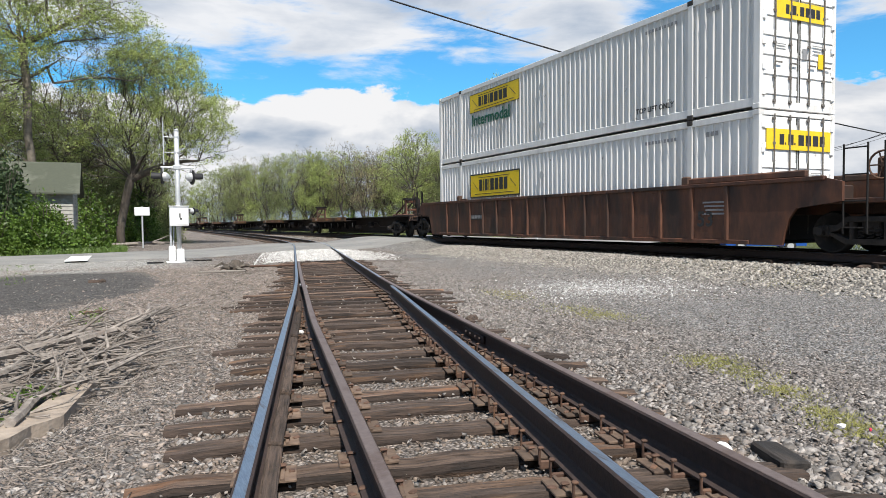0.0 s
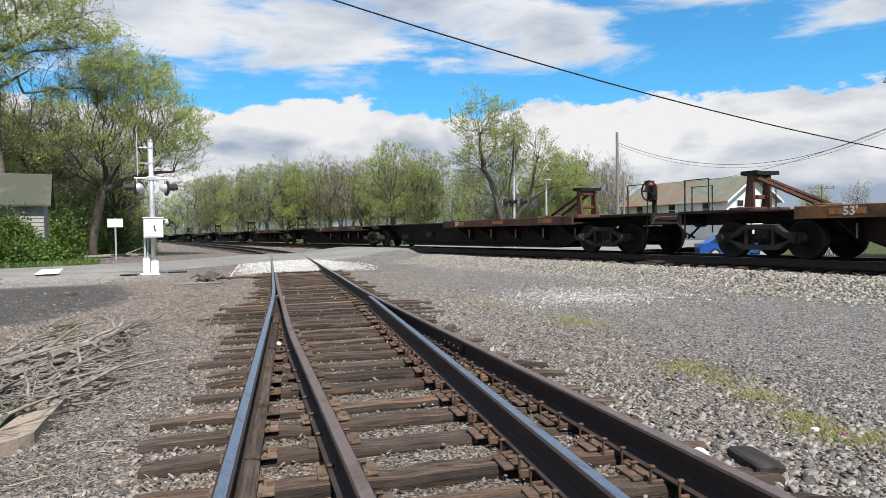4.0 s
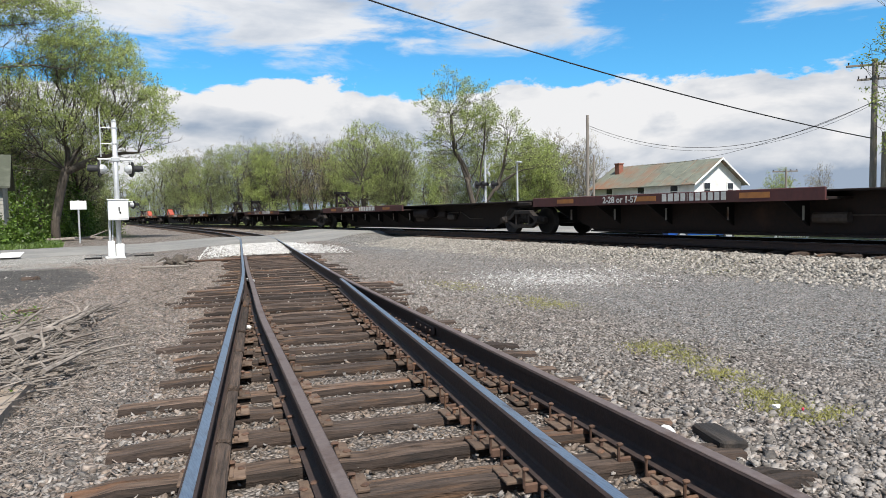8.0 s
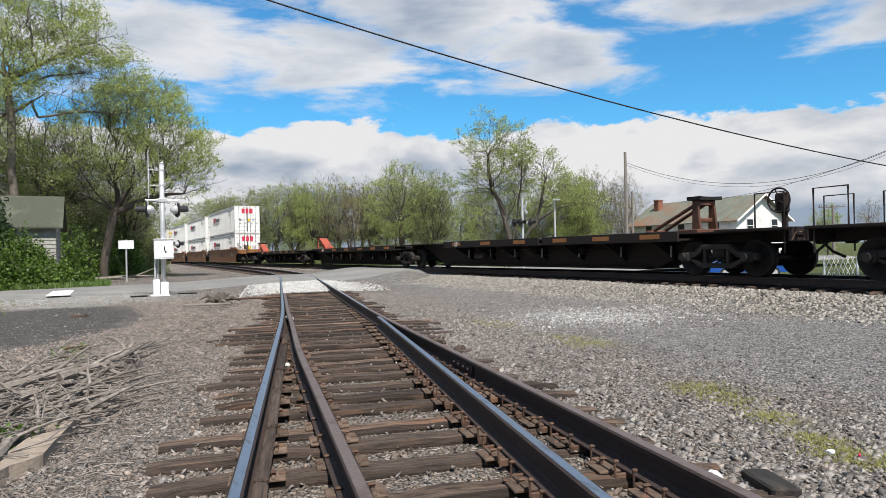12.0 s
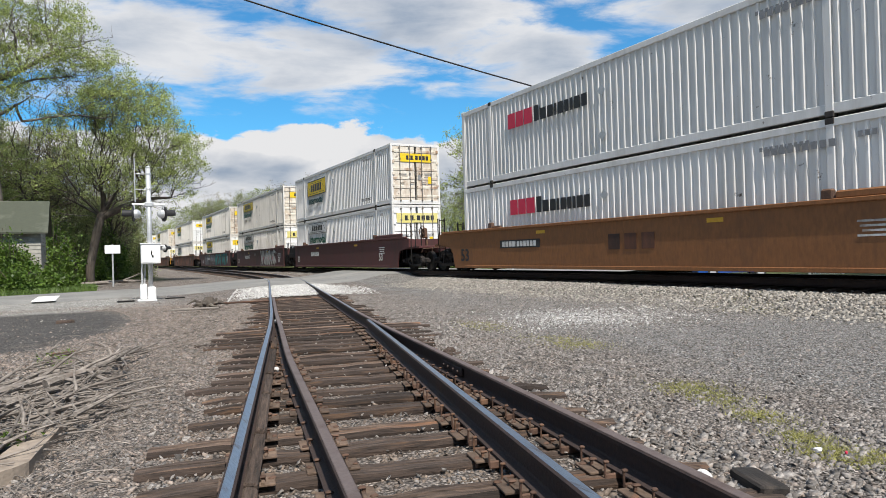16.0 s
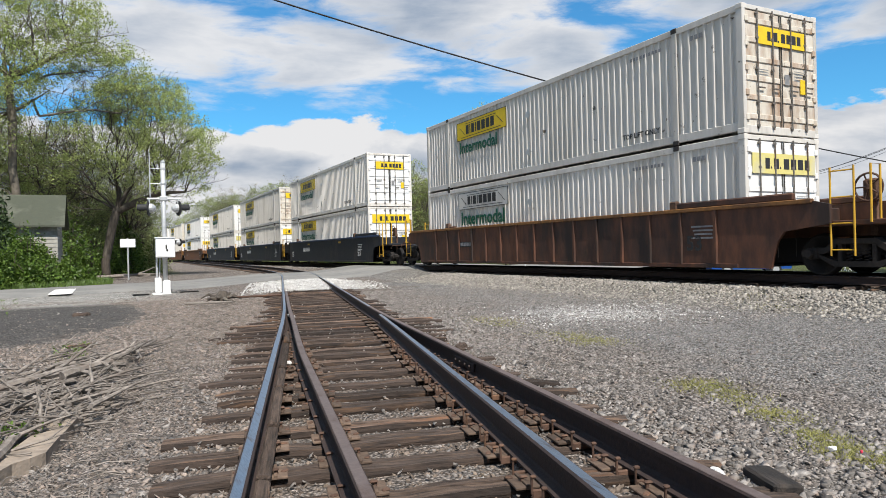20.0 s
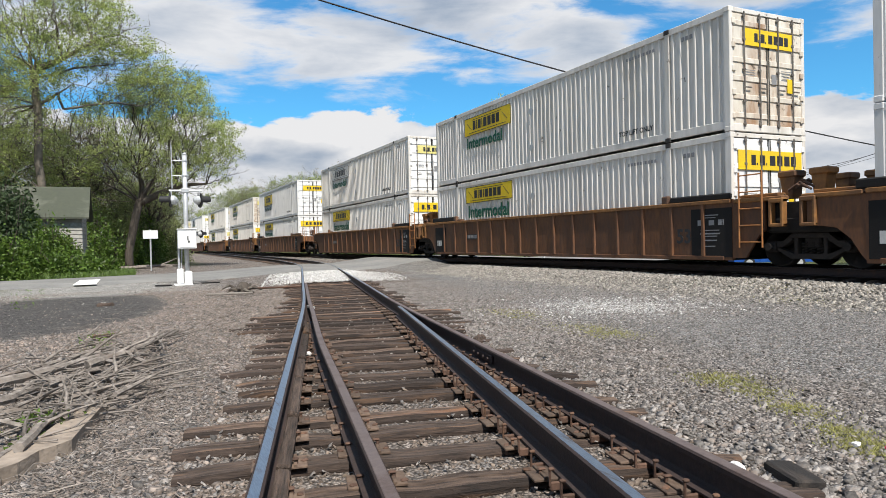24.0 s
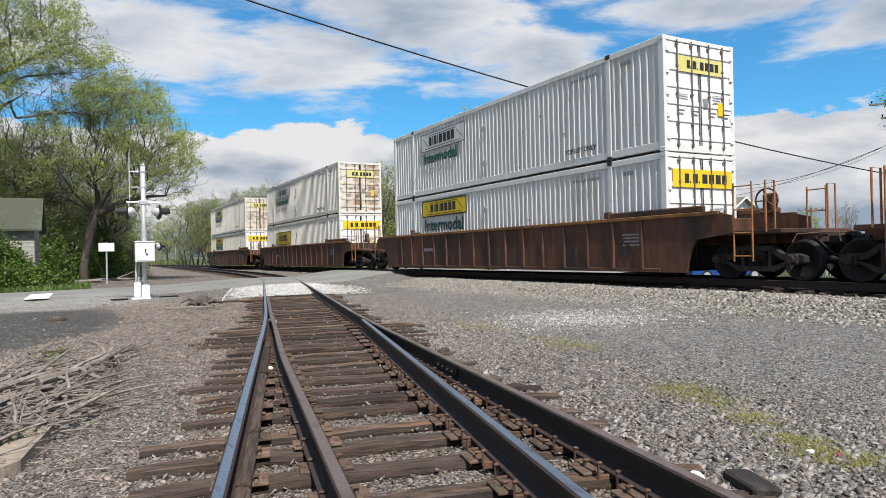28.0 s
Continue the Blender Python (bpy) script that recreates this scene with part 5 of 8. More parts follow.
# ---- well cars ----
def well_unit(mt, ribs, first, last, long_ends, mark="", sill=None, number="53", rung=SAFETY_YELLOW):
    """One unit of a double-stack car; y = 0 is the near end of its containers, z = 0 the rail head."""
    tone = {"brown_car_paint": "rust brown", "faded_yellow_car_paint": "faded yellow-brown", "maroon_car_paint": "maroon", "faded_ochre_car_paint": "faded ochre", "dark_blue_car_paint": "dark blue-black", "dark_brown_spine_paint": "dark brown"}[mt.name]
    u = thing("well_car", f"{tone} steel double-stack well car" + (" with ribbed sides" if ribs else " with smooth sides") + (" and spray-painted marks" if mark == "spray" else ""), "rail car", group="well cars of the train")
    zb, zt = 0.15, 1.56
    a, b = (-1.95 if first else -1.25), (CL + 1.95 if last else CL + 1.25)
    for sx in (-1, 1):
        s = Solid()
        x = sx * 1.375
        out = [(a, 1.06), (a + 0.12, 1.04), (-0.98, 0.93), (-0.82, 0.72), (-0.72, 0.42), (-0.66, zb), (CL + 0.66, zb), (CL + 0.72, 0.42), (CL + 0.82, 0.72), (CL + 0.98, 0.93), (b - 0.12, 1.04), (b, 1.06), (b, zt - 0.12), (b - 0.5, zt), (CL - 1.9, zt), (2.2, zt), (a + 0.5, zt), (a, zt - 0.12)]
        if not first:
            out = [(-0.10, 1.04), (-0.10, zb)] + out[6:16] + [(-0.10, zt)]
        if not last:
            i = out.index((CL + 0.66, zb))
            j = out.index((CL - 1.9, zt))
            out = out[:i] + [(CL + 0.10, zb), (CL + 0.10, zt)] + out[j:]
        s.prism(out, 0, x - 0.035, x + 0.035)
        side = part("side_sill", s, mt, u)
        for d, y, gone in ((-1, -0.10, first), (1, CL + 0.10, last)):
            if not gone:
                e = Solid()
                e.prism([(y, 0.35), (y, zt - 0.03), (y + d * 0.6, zt - 0.06), (y + d * 0.62, 1.1), (y + d * 0.35, 0.95)], 0, x - sx * 0.05, x - sx * 0.01)
                if mt is not OCHRE_CAR:
                    part("sill_end", e, BLACK_IRON, side, "black end plate of the sill")
                    continue
                xa, xb = x - 0.03, x + 0.03
                e = Solid()
                if d > 0:
                    e.prism([(CL + 0.10, 0.20), (CL + 0.22, 0.34), (CL + 0.40, 0.62), (CL + 0.68, 0.84), (CL + 1.0, 0.89), (CL + 1.30, 0.89), (CL + 1.30, 1.47), (CL + 0.10, 1.47)], 0, xa, xb)
                else:
                    e.prism([(-0.10, 0.20), (-0.10, 1.53), (-0.95, 1.53), (-0.95, 0.84), (-0.80, 0.72), (-0.45, 0.22)], 0, xa, xb)
                end = part("sill_end", e, mt, side, "ochre end plate over the truck")
                bm = Solid()
                bm.box((x - sx * 0.05, y + d * 0.68, 1.51), (0.24, 1.26, 0.10), 0.02)
                bm.box((x - sx * 0.30, y + d * 0.62, 1.60), (0.5, 1.0, 0.07), 0.015)
                part("end_beam", bm, CHORD_OCHRE, end)
                lug = Solid()
                yl = y + d * 1.16
                lug.box((x + sx * 0.02, yl - 0.14, 1.20), (0.16, 0.08, 0.60), 0.02).box((x + sx * 0.02, yl + 0.14, 1.20), (0.16, 0.08, 0.60), 0.02)
                lug.box((x + sx * 0.02, yl, 1.46), (0.17, 0.36, 0.10), 0.02).box((x + sx * 0.02, yl, 0.93), (0.17, 0.36, 0.08), 0.02)
                part("jacking_lug", lug, CHORD_OCHRE, end, "cast ochre lug with an opening")
                post = Solid()
                post.prism([(yl - 0.11, 1.50), (yl + 0.11, 1.50), (yl + 0.17, 1.96), (yl - 0.17, 1.96)], 0, x - sx * 0.60, x - sx * 0.30)
                post.box((x - sx * 0.45, yl, 2.03), (0.38, 0.44, 0.15), 0.03)
                part("side_bearing_post", post, CHORD_OCHRE, end, "tapered ochre post with a thick cap")
                hose = Solid()
                for k in range(3):
                    zz = 1.66 + 0.05 * k
                    hose.tube([(x - sx * (0.2 + 0.1 * k), yl + d * 0.1, zz), (x - sx * (0.2 + 0.1 * k), yl + d * 0.30, zz + 0.12), (x - sx * (0.25 + 0.1 * k), yl + d * 0.5, zz + 0.05)], 0.028, 6)
                part("air_hose", hose, RUST, end)
        t = Solid()
        ca, cb = (a + 0.35 if first else -0.08), (b - 0.35 if last else CL + 0.08)
        t.box((x + sx * 0.03, (ca + cb) / 2, zt - 0.035), (0.12, cb - ca, 0.09), 0.012)
        part("top_chord", t, sill or mt, side)
        part("bottom_chord", Solid().box((x + sx * 0.01, CL / 2, zb + 0.05), (0.10, CL - 0.3, 0.10), 0.012), mt, side)
        if ribs:
            for i in range(15):
                r = Solid()
                y = 0.75 + i * 1.035
                r.prism([(y - 0.055, x + sx * 0.03), (y - 0.035, x + sx * 0.085), (y + 0.035, x + sx * 0.085), (y + 0.055, x + sx * 0.03)][::1], 2, zb + 0.09, zt - 0.07)
                r.v = [(v[1], v[0], v[2]) for v in r.v]
                part("rib", r, mt, side)
        for y in (2.0, CL - 2.0):
            g = Solid()
            g.box((x, y, zt + 0.10), (0.14, 0.24, 0.22), 0.03).box((x - sx * 0.02, y - 0.35, zt + 0.04), (0.09, 0.5, 0.08), 0.015)
            part("container_guide", g, RUST, side)
        lo = Solid()
        lo.box((x, 0.35 if first else 0.9, zt + 0.08), (0.09, 3.1 if first else 1.9, 0.16), 0.03)
        part("raised_end_chord", lo, BLACK_IRON if mt is OCHRE_CAR and not first else mt, side)
        if mt is OCHRE_CAR and not last:
            part("raised_end_chord", Solid().box((x, CL - 0.75, zt + 0.10), (0.10, 2.1, 0.20), 0.03), BLACK_IRON, side, "black raised end of the chord")
    fl = Solid()
    fl.box((0, CL / 2, zb + 0.03), (2.68, CL, 0.06))
    for y in (0.0, CL):
        fl.box((0, y, 0.68), (2.6, 0.08, 0.9))
    part("well_floor", fl, BLACK_IRON, u)
    for d, y, is_end in ((-1, 0.0, first), (1, CL, last)):
        ln = (3.3 if long_ends else 2.95) if is_end else 1.45
        dk = Solid()
        dk.box((0, y + d * (0.3 + (ln - 0.9) / 2), 1.06), (2.5 if is_end else 2.2, ln - 0.3, 0.10), 0.015)
        dk.box((0, y + d * (ln / 2), 0.92), (0.7, ln, 0.26), 0.03)
        dk.box((0, y + d * 0.45, 1.22), (2.5, 0.12, 0.5), 0.02)
        deck = part("end_deck", dk, mt, u)
        if is_end:
            for sx in (-1, 1):
                add_ladder(u, sx * 1.33, y + d * (ln - 1.15), 0.42, 2.15, rung, 0.46)
                hr = Solid()
                hr.tube([(sx * 1.25, y + d * (ln - 0.65), 1.05), (sx * 1.25, y + d * (ln - 0.65), 2.15), (sx * 0.95, y + d * (ln - 0.65), 2.15), (sx * 0.95, y + d * (ln - 0.65), 1.05)], 0.024, 6)
                part("handrail", hr, rung, deck)
            add_coupler(u, y + d * (ln + 0.35), d)
            if d < 0:
                add_brake_wheel(u, -0.72, y + d * (ln - 1.0), 1.75)
            else:
                eq = Solid()
                eq.tube([(-0.5, y + d * 1.5, 1.25), (-0.5, y + d * 2.3, 1.25)], 0.16, 12).box((0.3, y + d * 1.9, 1.25), (0.4, 0.5, 0.3), 0.04)
                part("air_tank", eq, mt, deck)
            add_truck(u, y + d * (ln - 1.05))
        else:
            st = Solid()
            st.box((-1.12, y + d * 1.0, 1.25), (0.06, 0.5, 0.7), 0.02)
            part("step_plate", st, BLACK_IRON, deck)
            if d < 0 and mt is OCHRE_CAR:
                add_ladder(u, -1.455, -0.62, 0.45, 2.15, rung, 0.60, 5)
            elif d < 0:
                add_ladder(u, -1.36, y + d * 1.12, 0.5, 1.85, rung, 0.36)
    if not first:
        add_truck(u, -1.77)
        jb = Solid()
        jb.box((0, -1.77, 0.93), (2.5, 1.9, 0.34), 0.05).box((0, -1.77, 1.2), (1.5, 1.2, 0.26), 0.05)
        for sx in (-1, 1):
            jb.box((sx * 1.2, -1.77, 1.22), (0.05, 1.3, 0.4), 0.02)
        part("joint_casting", jb, BLACK_IRON, u, "black articulation casting")
        if mt is YELLOW_BROWN:
            word("lettering", "125 T", 0.19, WHITE_INK, u, -1.235, -1.35, 1.26)
    x = -1.375 - 0.044
    if ribs:
        nb = part("number_board", Solid().box((x, 12.65, 0.88), (0.006, 0.96, 0.20)), INK, u, "black strip with faded lettering")
        tagged(part("lettering", bars(x - 0.004, 13.05, 0.82, (0.08, 0.08, 0.02, 0.09, 0.09, 0.09, 0.09, 0.09), 0.13, 0.03), INK_GREY, nb), kind="stuff")
        word("lettering", number, 0.36, INK if mt in (BROWN, OCHRE_CAR) else WHITE_INK, u, x, 1.62, 0.56)
        if mt is OCHRE_CAR:
            part("black_panel", Solid().box((x + 0.006, 0.52, 0.80), (0.012, 1.22, 1.16)), BLACK_IRON, u, "black painted panel with small lettering")
            if not last:
                part("black_panel", Solid().box((x + 0.006, CL - 0.5, 0.78), (0.012, 1.1, 1.1)), BLACK_IRON, u, "black painted panel with small lettering")
                tagged(part("lettering", bars(x - 0.002, CL - 0.15, 0.52, (0.12, 0.10, 0.12), 0.24, 0.05), WHITE_INK, u), kind="stuff")
            small = bars(x - 0.002, 0.92, 0.98, (0.10, 0.08), 0.13, 0.03)
            bars(x - 0.002, 0.30, 0.98, (0.10, 0.03), 0.13, 0.03, small)
            for i, (wd, hh) in enumerate(((0.50, 0.025), (0.34, 0.02), (0.16, 0.12), (0.56, 0.02), (0.60, 0.035), (0.44, 0.02), (0.40, 0.03), (0.30, 0.02))):
                small.box((x - 0.002, 0.55 if i != 2 else 0.5, (1.22, 1.16, 1.04, 0.86, 0.78, 0.72, 0.62, 0.48)[i]), (0.004, wd, hh))
            tagged(part("lettering", small, INK_GREY, u), kind="stuff")
    else:
        if number:
            if mt is YELLOW_BROWN:
                word("lettering", number, 0.46, INK, u, x, CL + 0.15, 0.42)
            else:
                word("lettering", number, 0.36, WHITE_INK, u, x, CL - 0.55, 0.5)
                word("lettering", number, 0.36, WHITE_INK, u, x, 1.5, 0.5)
        if mt is YELLOW_BROWN:
            if last:
                pl = part("dark_panel", Solid().box((x, 12.4, 0.98), (0.006, 2.3, 0.27)), INK, u, "black painted strip")
                tagged(part("lettering", bars(x - 0.004, 13.4, 0.89, (0.16, 0.16, 0.16, 0.16, 0.02, 0.14, 0.14, 0.14, 0.14, 0.14, 0.14), 0.18, 0.045), WHITE_INK, pl), kind="stuff")
            for k in range(3):
                part("faded_mark", Solid().box((x, 7.9 - k * 0.62, 0.92), (0.006, 0.44, 0.42)), BROWN, u, "faded brown letter block")
        else:
            tagged(part("lettering", bars(x, 12.6, 0.84, (0.15, 0.15, 0.15, 0.02, 0.14, 0.14, 0.14, 0.14, 0.14), 0.26, 0.055), WHITE_INK, u), kind="stuff")
    sm = Solid()
    for i in range(0 if mt is OCHRE_CAR else 4):
        sm.box((x, 1.1, 1.12 - 0.09 * i), (0.004, 0.7 - 0.09 * (i % 3), 0.04))
    if sm.v:
        tagged(part("lettering", sm, INK_GREY if ribs else WHITE_INK, u), kind="stuff")
    for yy in () if ribs else (4.6, 11.2):
        part("reflector", Solid().box((x - 0.002, yy, zt - 0.24), (0.006, 0.45, 0.1)), SAFETY_YELLOW, u)
    if mark.startswith("spray"):
        spray(u, x - 0.001, mark)
    return u


# ---- spine cars ----
def hitch(parent, y, d, mt, folded=False):
    """Trailer hitch: two legs, a plate and a diagonal strut, leaning towards d along y."""
    s = Solid()
    if folded:
        s.box((0, y + d * 0.9, 1.22), (0.6, 1.7, 0.16), 0.03).box((0, y + d * 0.1, 1.30), (0.9, 0.5, 0.10), 0.03)
        part("hitch", s, mt, parent, "folded trailer hitch")
        return
    for sx in (-1, 1):
        s.prism([(y - d * 0.16, 1.12), (y + d * 0.10, 1.12), (y + d * 0.07, 1.92), (y - d * 0.07, 1.92)], 0, sx * 0.30 - 0.035, sx * 0.30 + 0.035)
    s.box((0, y, 1.40), (0.60, 0.08, 0.10), 0.015).box((0, y, 1.84), (0.62, 0.13, 0.13), 0.02)
    h = part("hitch", s, mt, parent, "raised trailer hitch")
    st = Solid()
    if mt is HITCH_RED:
        st.prism([(y + d * 0.02, 1.90), (y + d * 0.22, 1.90), (y + d * 1.55, 1.26), (y + d * 1.55, 1.12), (y + d * 1.1, 1.12)], 0, -0.27, 0.27)
    for sx in (-1, 1):
        st.tube([(sx * 0.16, y + d * 0.1, 1.82), (sx * 0.22, y + d * 1.65, 1.14)], 0.048, 6)
    st.box((0, y + d * 1.65, 1.13), (0.7, 0.28, 0.12), 0.03)
    part("strut", st, mt, h)
    tp = Solid()
    tp.prism([(-0.40, y - 0.24), (-0.40, y + 0.20), (-0.14, y + 0.28), (0.14, y + 0.28), (0.40, y + 0.20), (0.40, y - 0.24), (0.14, y - 0.12), (-0.14, y - 0.12)], 2, 1.92, 2.01)
    part("top_plate", tp, BLACK_IRON, h, "black fifth-wheel plate")
    ft = Solid()
    ft.box((0, y, 1.10), (1.3, 0.7, 0.12), 0.02)
    part("hitch_base", ft, mt if mt is not HITCH_RED else DARK_BROWN, h)


def spine_unit(P, mt, edge, near_end, far_end, decks, tone, text="", tank=False):
    """One unit of a spine car from truck to truck; decks: stretches of wheel platform."""
    u = thing("spine_car", f"{tone} empty trailer-carrying spine car with side platforms", "rail car", group="spine cars of the train")
    a, b = (-2.2 if near_end else -0.2), (P + 2.2 if far_end else P + 0.2)
    s = Solid()
    out = [(a, 0.78), (0.9, 0.78), (2.6, 0.13), (P - 2.6, 0.13), (P - 0.9, 0.78), (b, 0.78), (b, 1.04), (a, 1.04)]
    s.prism(out, 0, -0.36, 0.36)
    part("spine", s, mt, u)
    pipe = Solid()
    pa = decks[0][1] + 0.8 if decks[0][0] < 2.0 else 3.2
    pipe.tube([(-0.40, pa, 0.50), (-0.40, pa + 0.9, 0.50), (-0.40, pa + 1.5, 0.74), (-0.40, pa + 2.9, 0.74), (-0.40, pa + 3.5, 0.55), (-0.40, pa + 4.6, 0.55)], 0.018, 6)
    part("brake_pipe", pipe, PIPE_GREY, u, "thin dusty pipe")
    bx = Solid()
    bx.box((-0.46, pa + 2.1, 0.56), (0.20, 0.5, 0.2), 0.03)
    part("brake_valve", bx, PIPE_GREY, u, "dusty valve body")
    part("brake_cylinder", Solid().tube([(-0.48, pa + 4.2, 0.50), (-0.48, pa + 4.9, 0.50)], 0.12, 10), PIPE_GREY, u, "dusty cylinder")
    fl = Solid()
    fl.box((0, P / 2, 1.045), (1.9, b - a - 0.3, 0.04), 0.01)
    part("top_flange", fl, mt, u)
    part("bottom_flange", Solid().box((0, P / 2, 0.14), (1.3, P - 5.4, 0.05), 0.01), mt, u)
    for y0, y1 in decks:
        for sx in (-1, 1):
            d = Solid()
            d.box((sx * 0.83, (y0 + y1) / 2, 0.90), (0.95, y1 - y0, 0.05))
            deck = part("platform", d, mt, u)
            e = Solid()
            e.box((sx * 1.31, (y0 + y1) / 2, 0.99), (0.05, y1 - y0, 0.24), 0.012).box((sx * 1.29, (y0 + y1) / 2, 0.87), (0.10, y1 - y0, 0.03))
            part("platform_edge", e, edge, deck)
            n = max(2, int((y1 - y0) / 1.55))
            for i in range(n):
                k = Solid()
                y = y0 + (i + 0.5) * (y1 - y0) / n
                k.prism([(sx * 0.36, 0.32), (sx * 0.36, 0.86), (sx * 1.28, 0.86)], 1, y - 0.02, y + 0.02)
                br = part("bracket", k, BLACK_IRON, deck)
                part("bracket_edge", Solid().box((sx * 0.60, y - 0.028, 0.60), (0.055, 0.014, 0.30)), DULL_ROD, br, "pale bracket edge")
            for i in range(3):
                y = y0 + (i + 0.5) * (y1 - y0) / 3
                part("reflector", Solid().box((sx * 1.338, y, 0.99), (0.004, 0.7, 0.12)), RUNG_ORANGE, deck)
    for d, y, e in ((-1, 0.0, near_end), (1, P, far_end)):
        if e:
            dk = Solid()
            dk.box((0, y + d * 1.1, 1.07), (2.5, 2.0, 0.06), 0.01).box((0, y + d * 2.05, 0.92), (2.5, 0.10, 0.26), 0.02)
            deck = part("end_deck", dk, mt, u)
            for sx in (-1, 1):
                hr = Solid()
                hr.tube([(sx * 1.22, y + d * 1.9, 0.55), (sx * 1.22, y + d * 1.9, 1.85), (sx * 1.22, y + d * 1.2, 1.85), (sx * 1.22, y + d * 1.2, 1.05)], 0.022, 6)
                part("handrail", hr, mt, deck)
            add_coupler(u, y + d * 2.5, d)
            if d < 0:
                add_brake_wheel(u, -0.55, y + d * 1.3, 1.72, mt)
            add_truck(u, y)
    if not near_end:
        add_truck(u, 0.0)
        bs = Solid()
        bs.box((0, 0, 0.96), (2.0, 0.7, 0.14), 0.03)
        part("bolster", bs, mt, u)
    gear = Solid()
    yy = P * 0.32
    gear.tube([(-0.5, yy - 1.2, 0.70), (-0.5, yy + 1.3, 0.70)], 0.02, 6).tube([(-0.52, yy - 1.2, 0.62), (-0.52, yy - 1.2, 0.84), (-0.48, yy - 2.6, 0.92)], 0.018, 6)
    gear.box((-0.52, yy, 0.66), (0.22, 0.5, 0.26), 0.04)
    if tank:
        gear.tube([(-0.66, yy + 0.8, 0.72), (-0.66, yy + 2.0, 0.72)], 0.2, 12)
    part("brake_gear", gear, BLACK_IRON if not tank else DARK_BROWN, u)
    if text and decks:
        y0, y1 = decks[-1]
        word("lettering", text, 0.17, WHITE_INK, u, -1.342, y1 - (3.0 if edge is MAROON else 1.0), 0.91)
        if edge is MAROON:
            tagged(part("lettering", bars(-1.341, y1 - 5.0, 0.91, (0.13, 0.14, 0.13, 0.13, 0.01, 0.12, 0.12, 0.12, 0.12, 0.12, 0.12), 0.18, 0.05), WHITE_INK, u), kind="stuff")
    return u


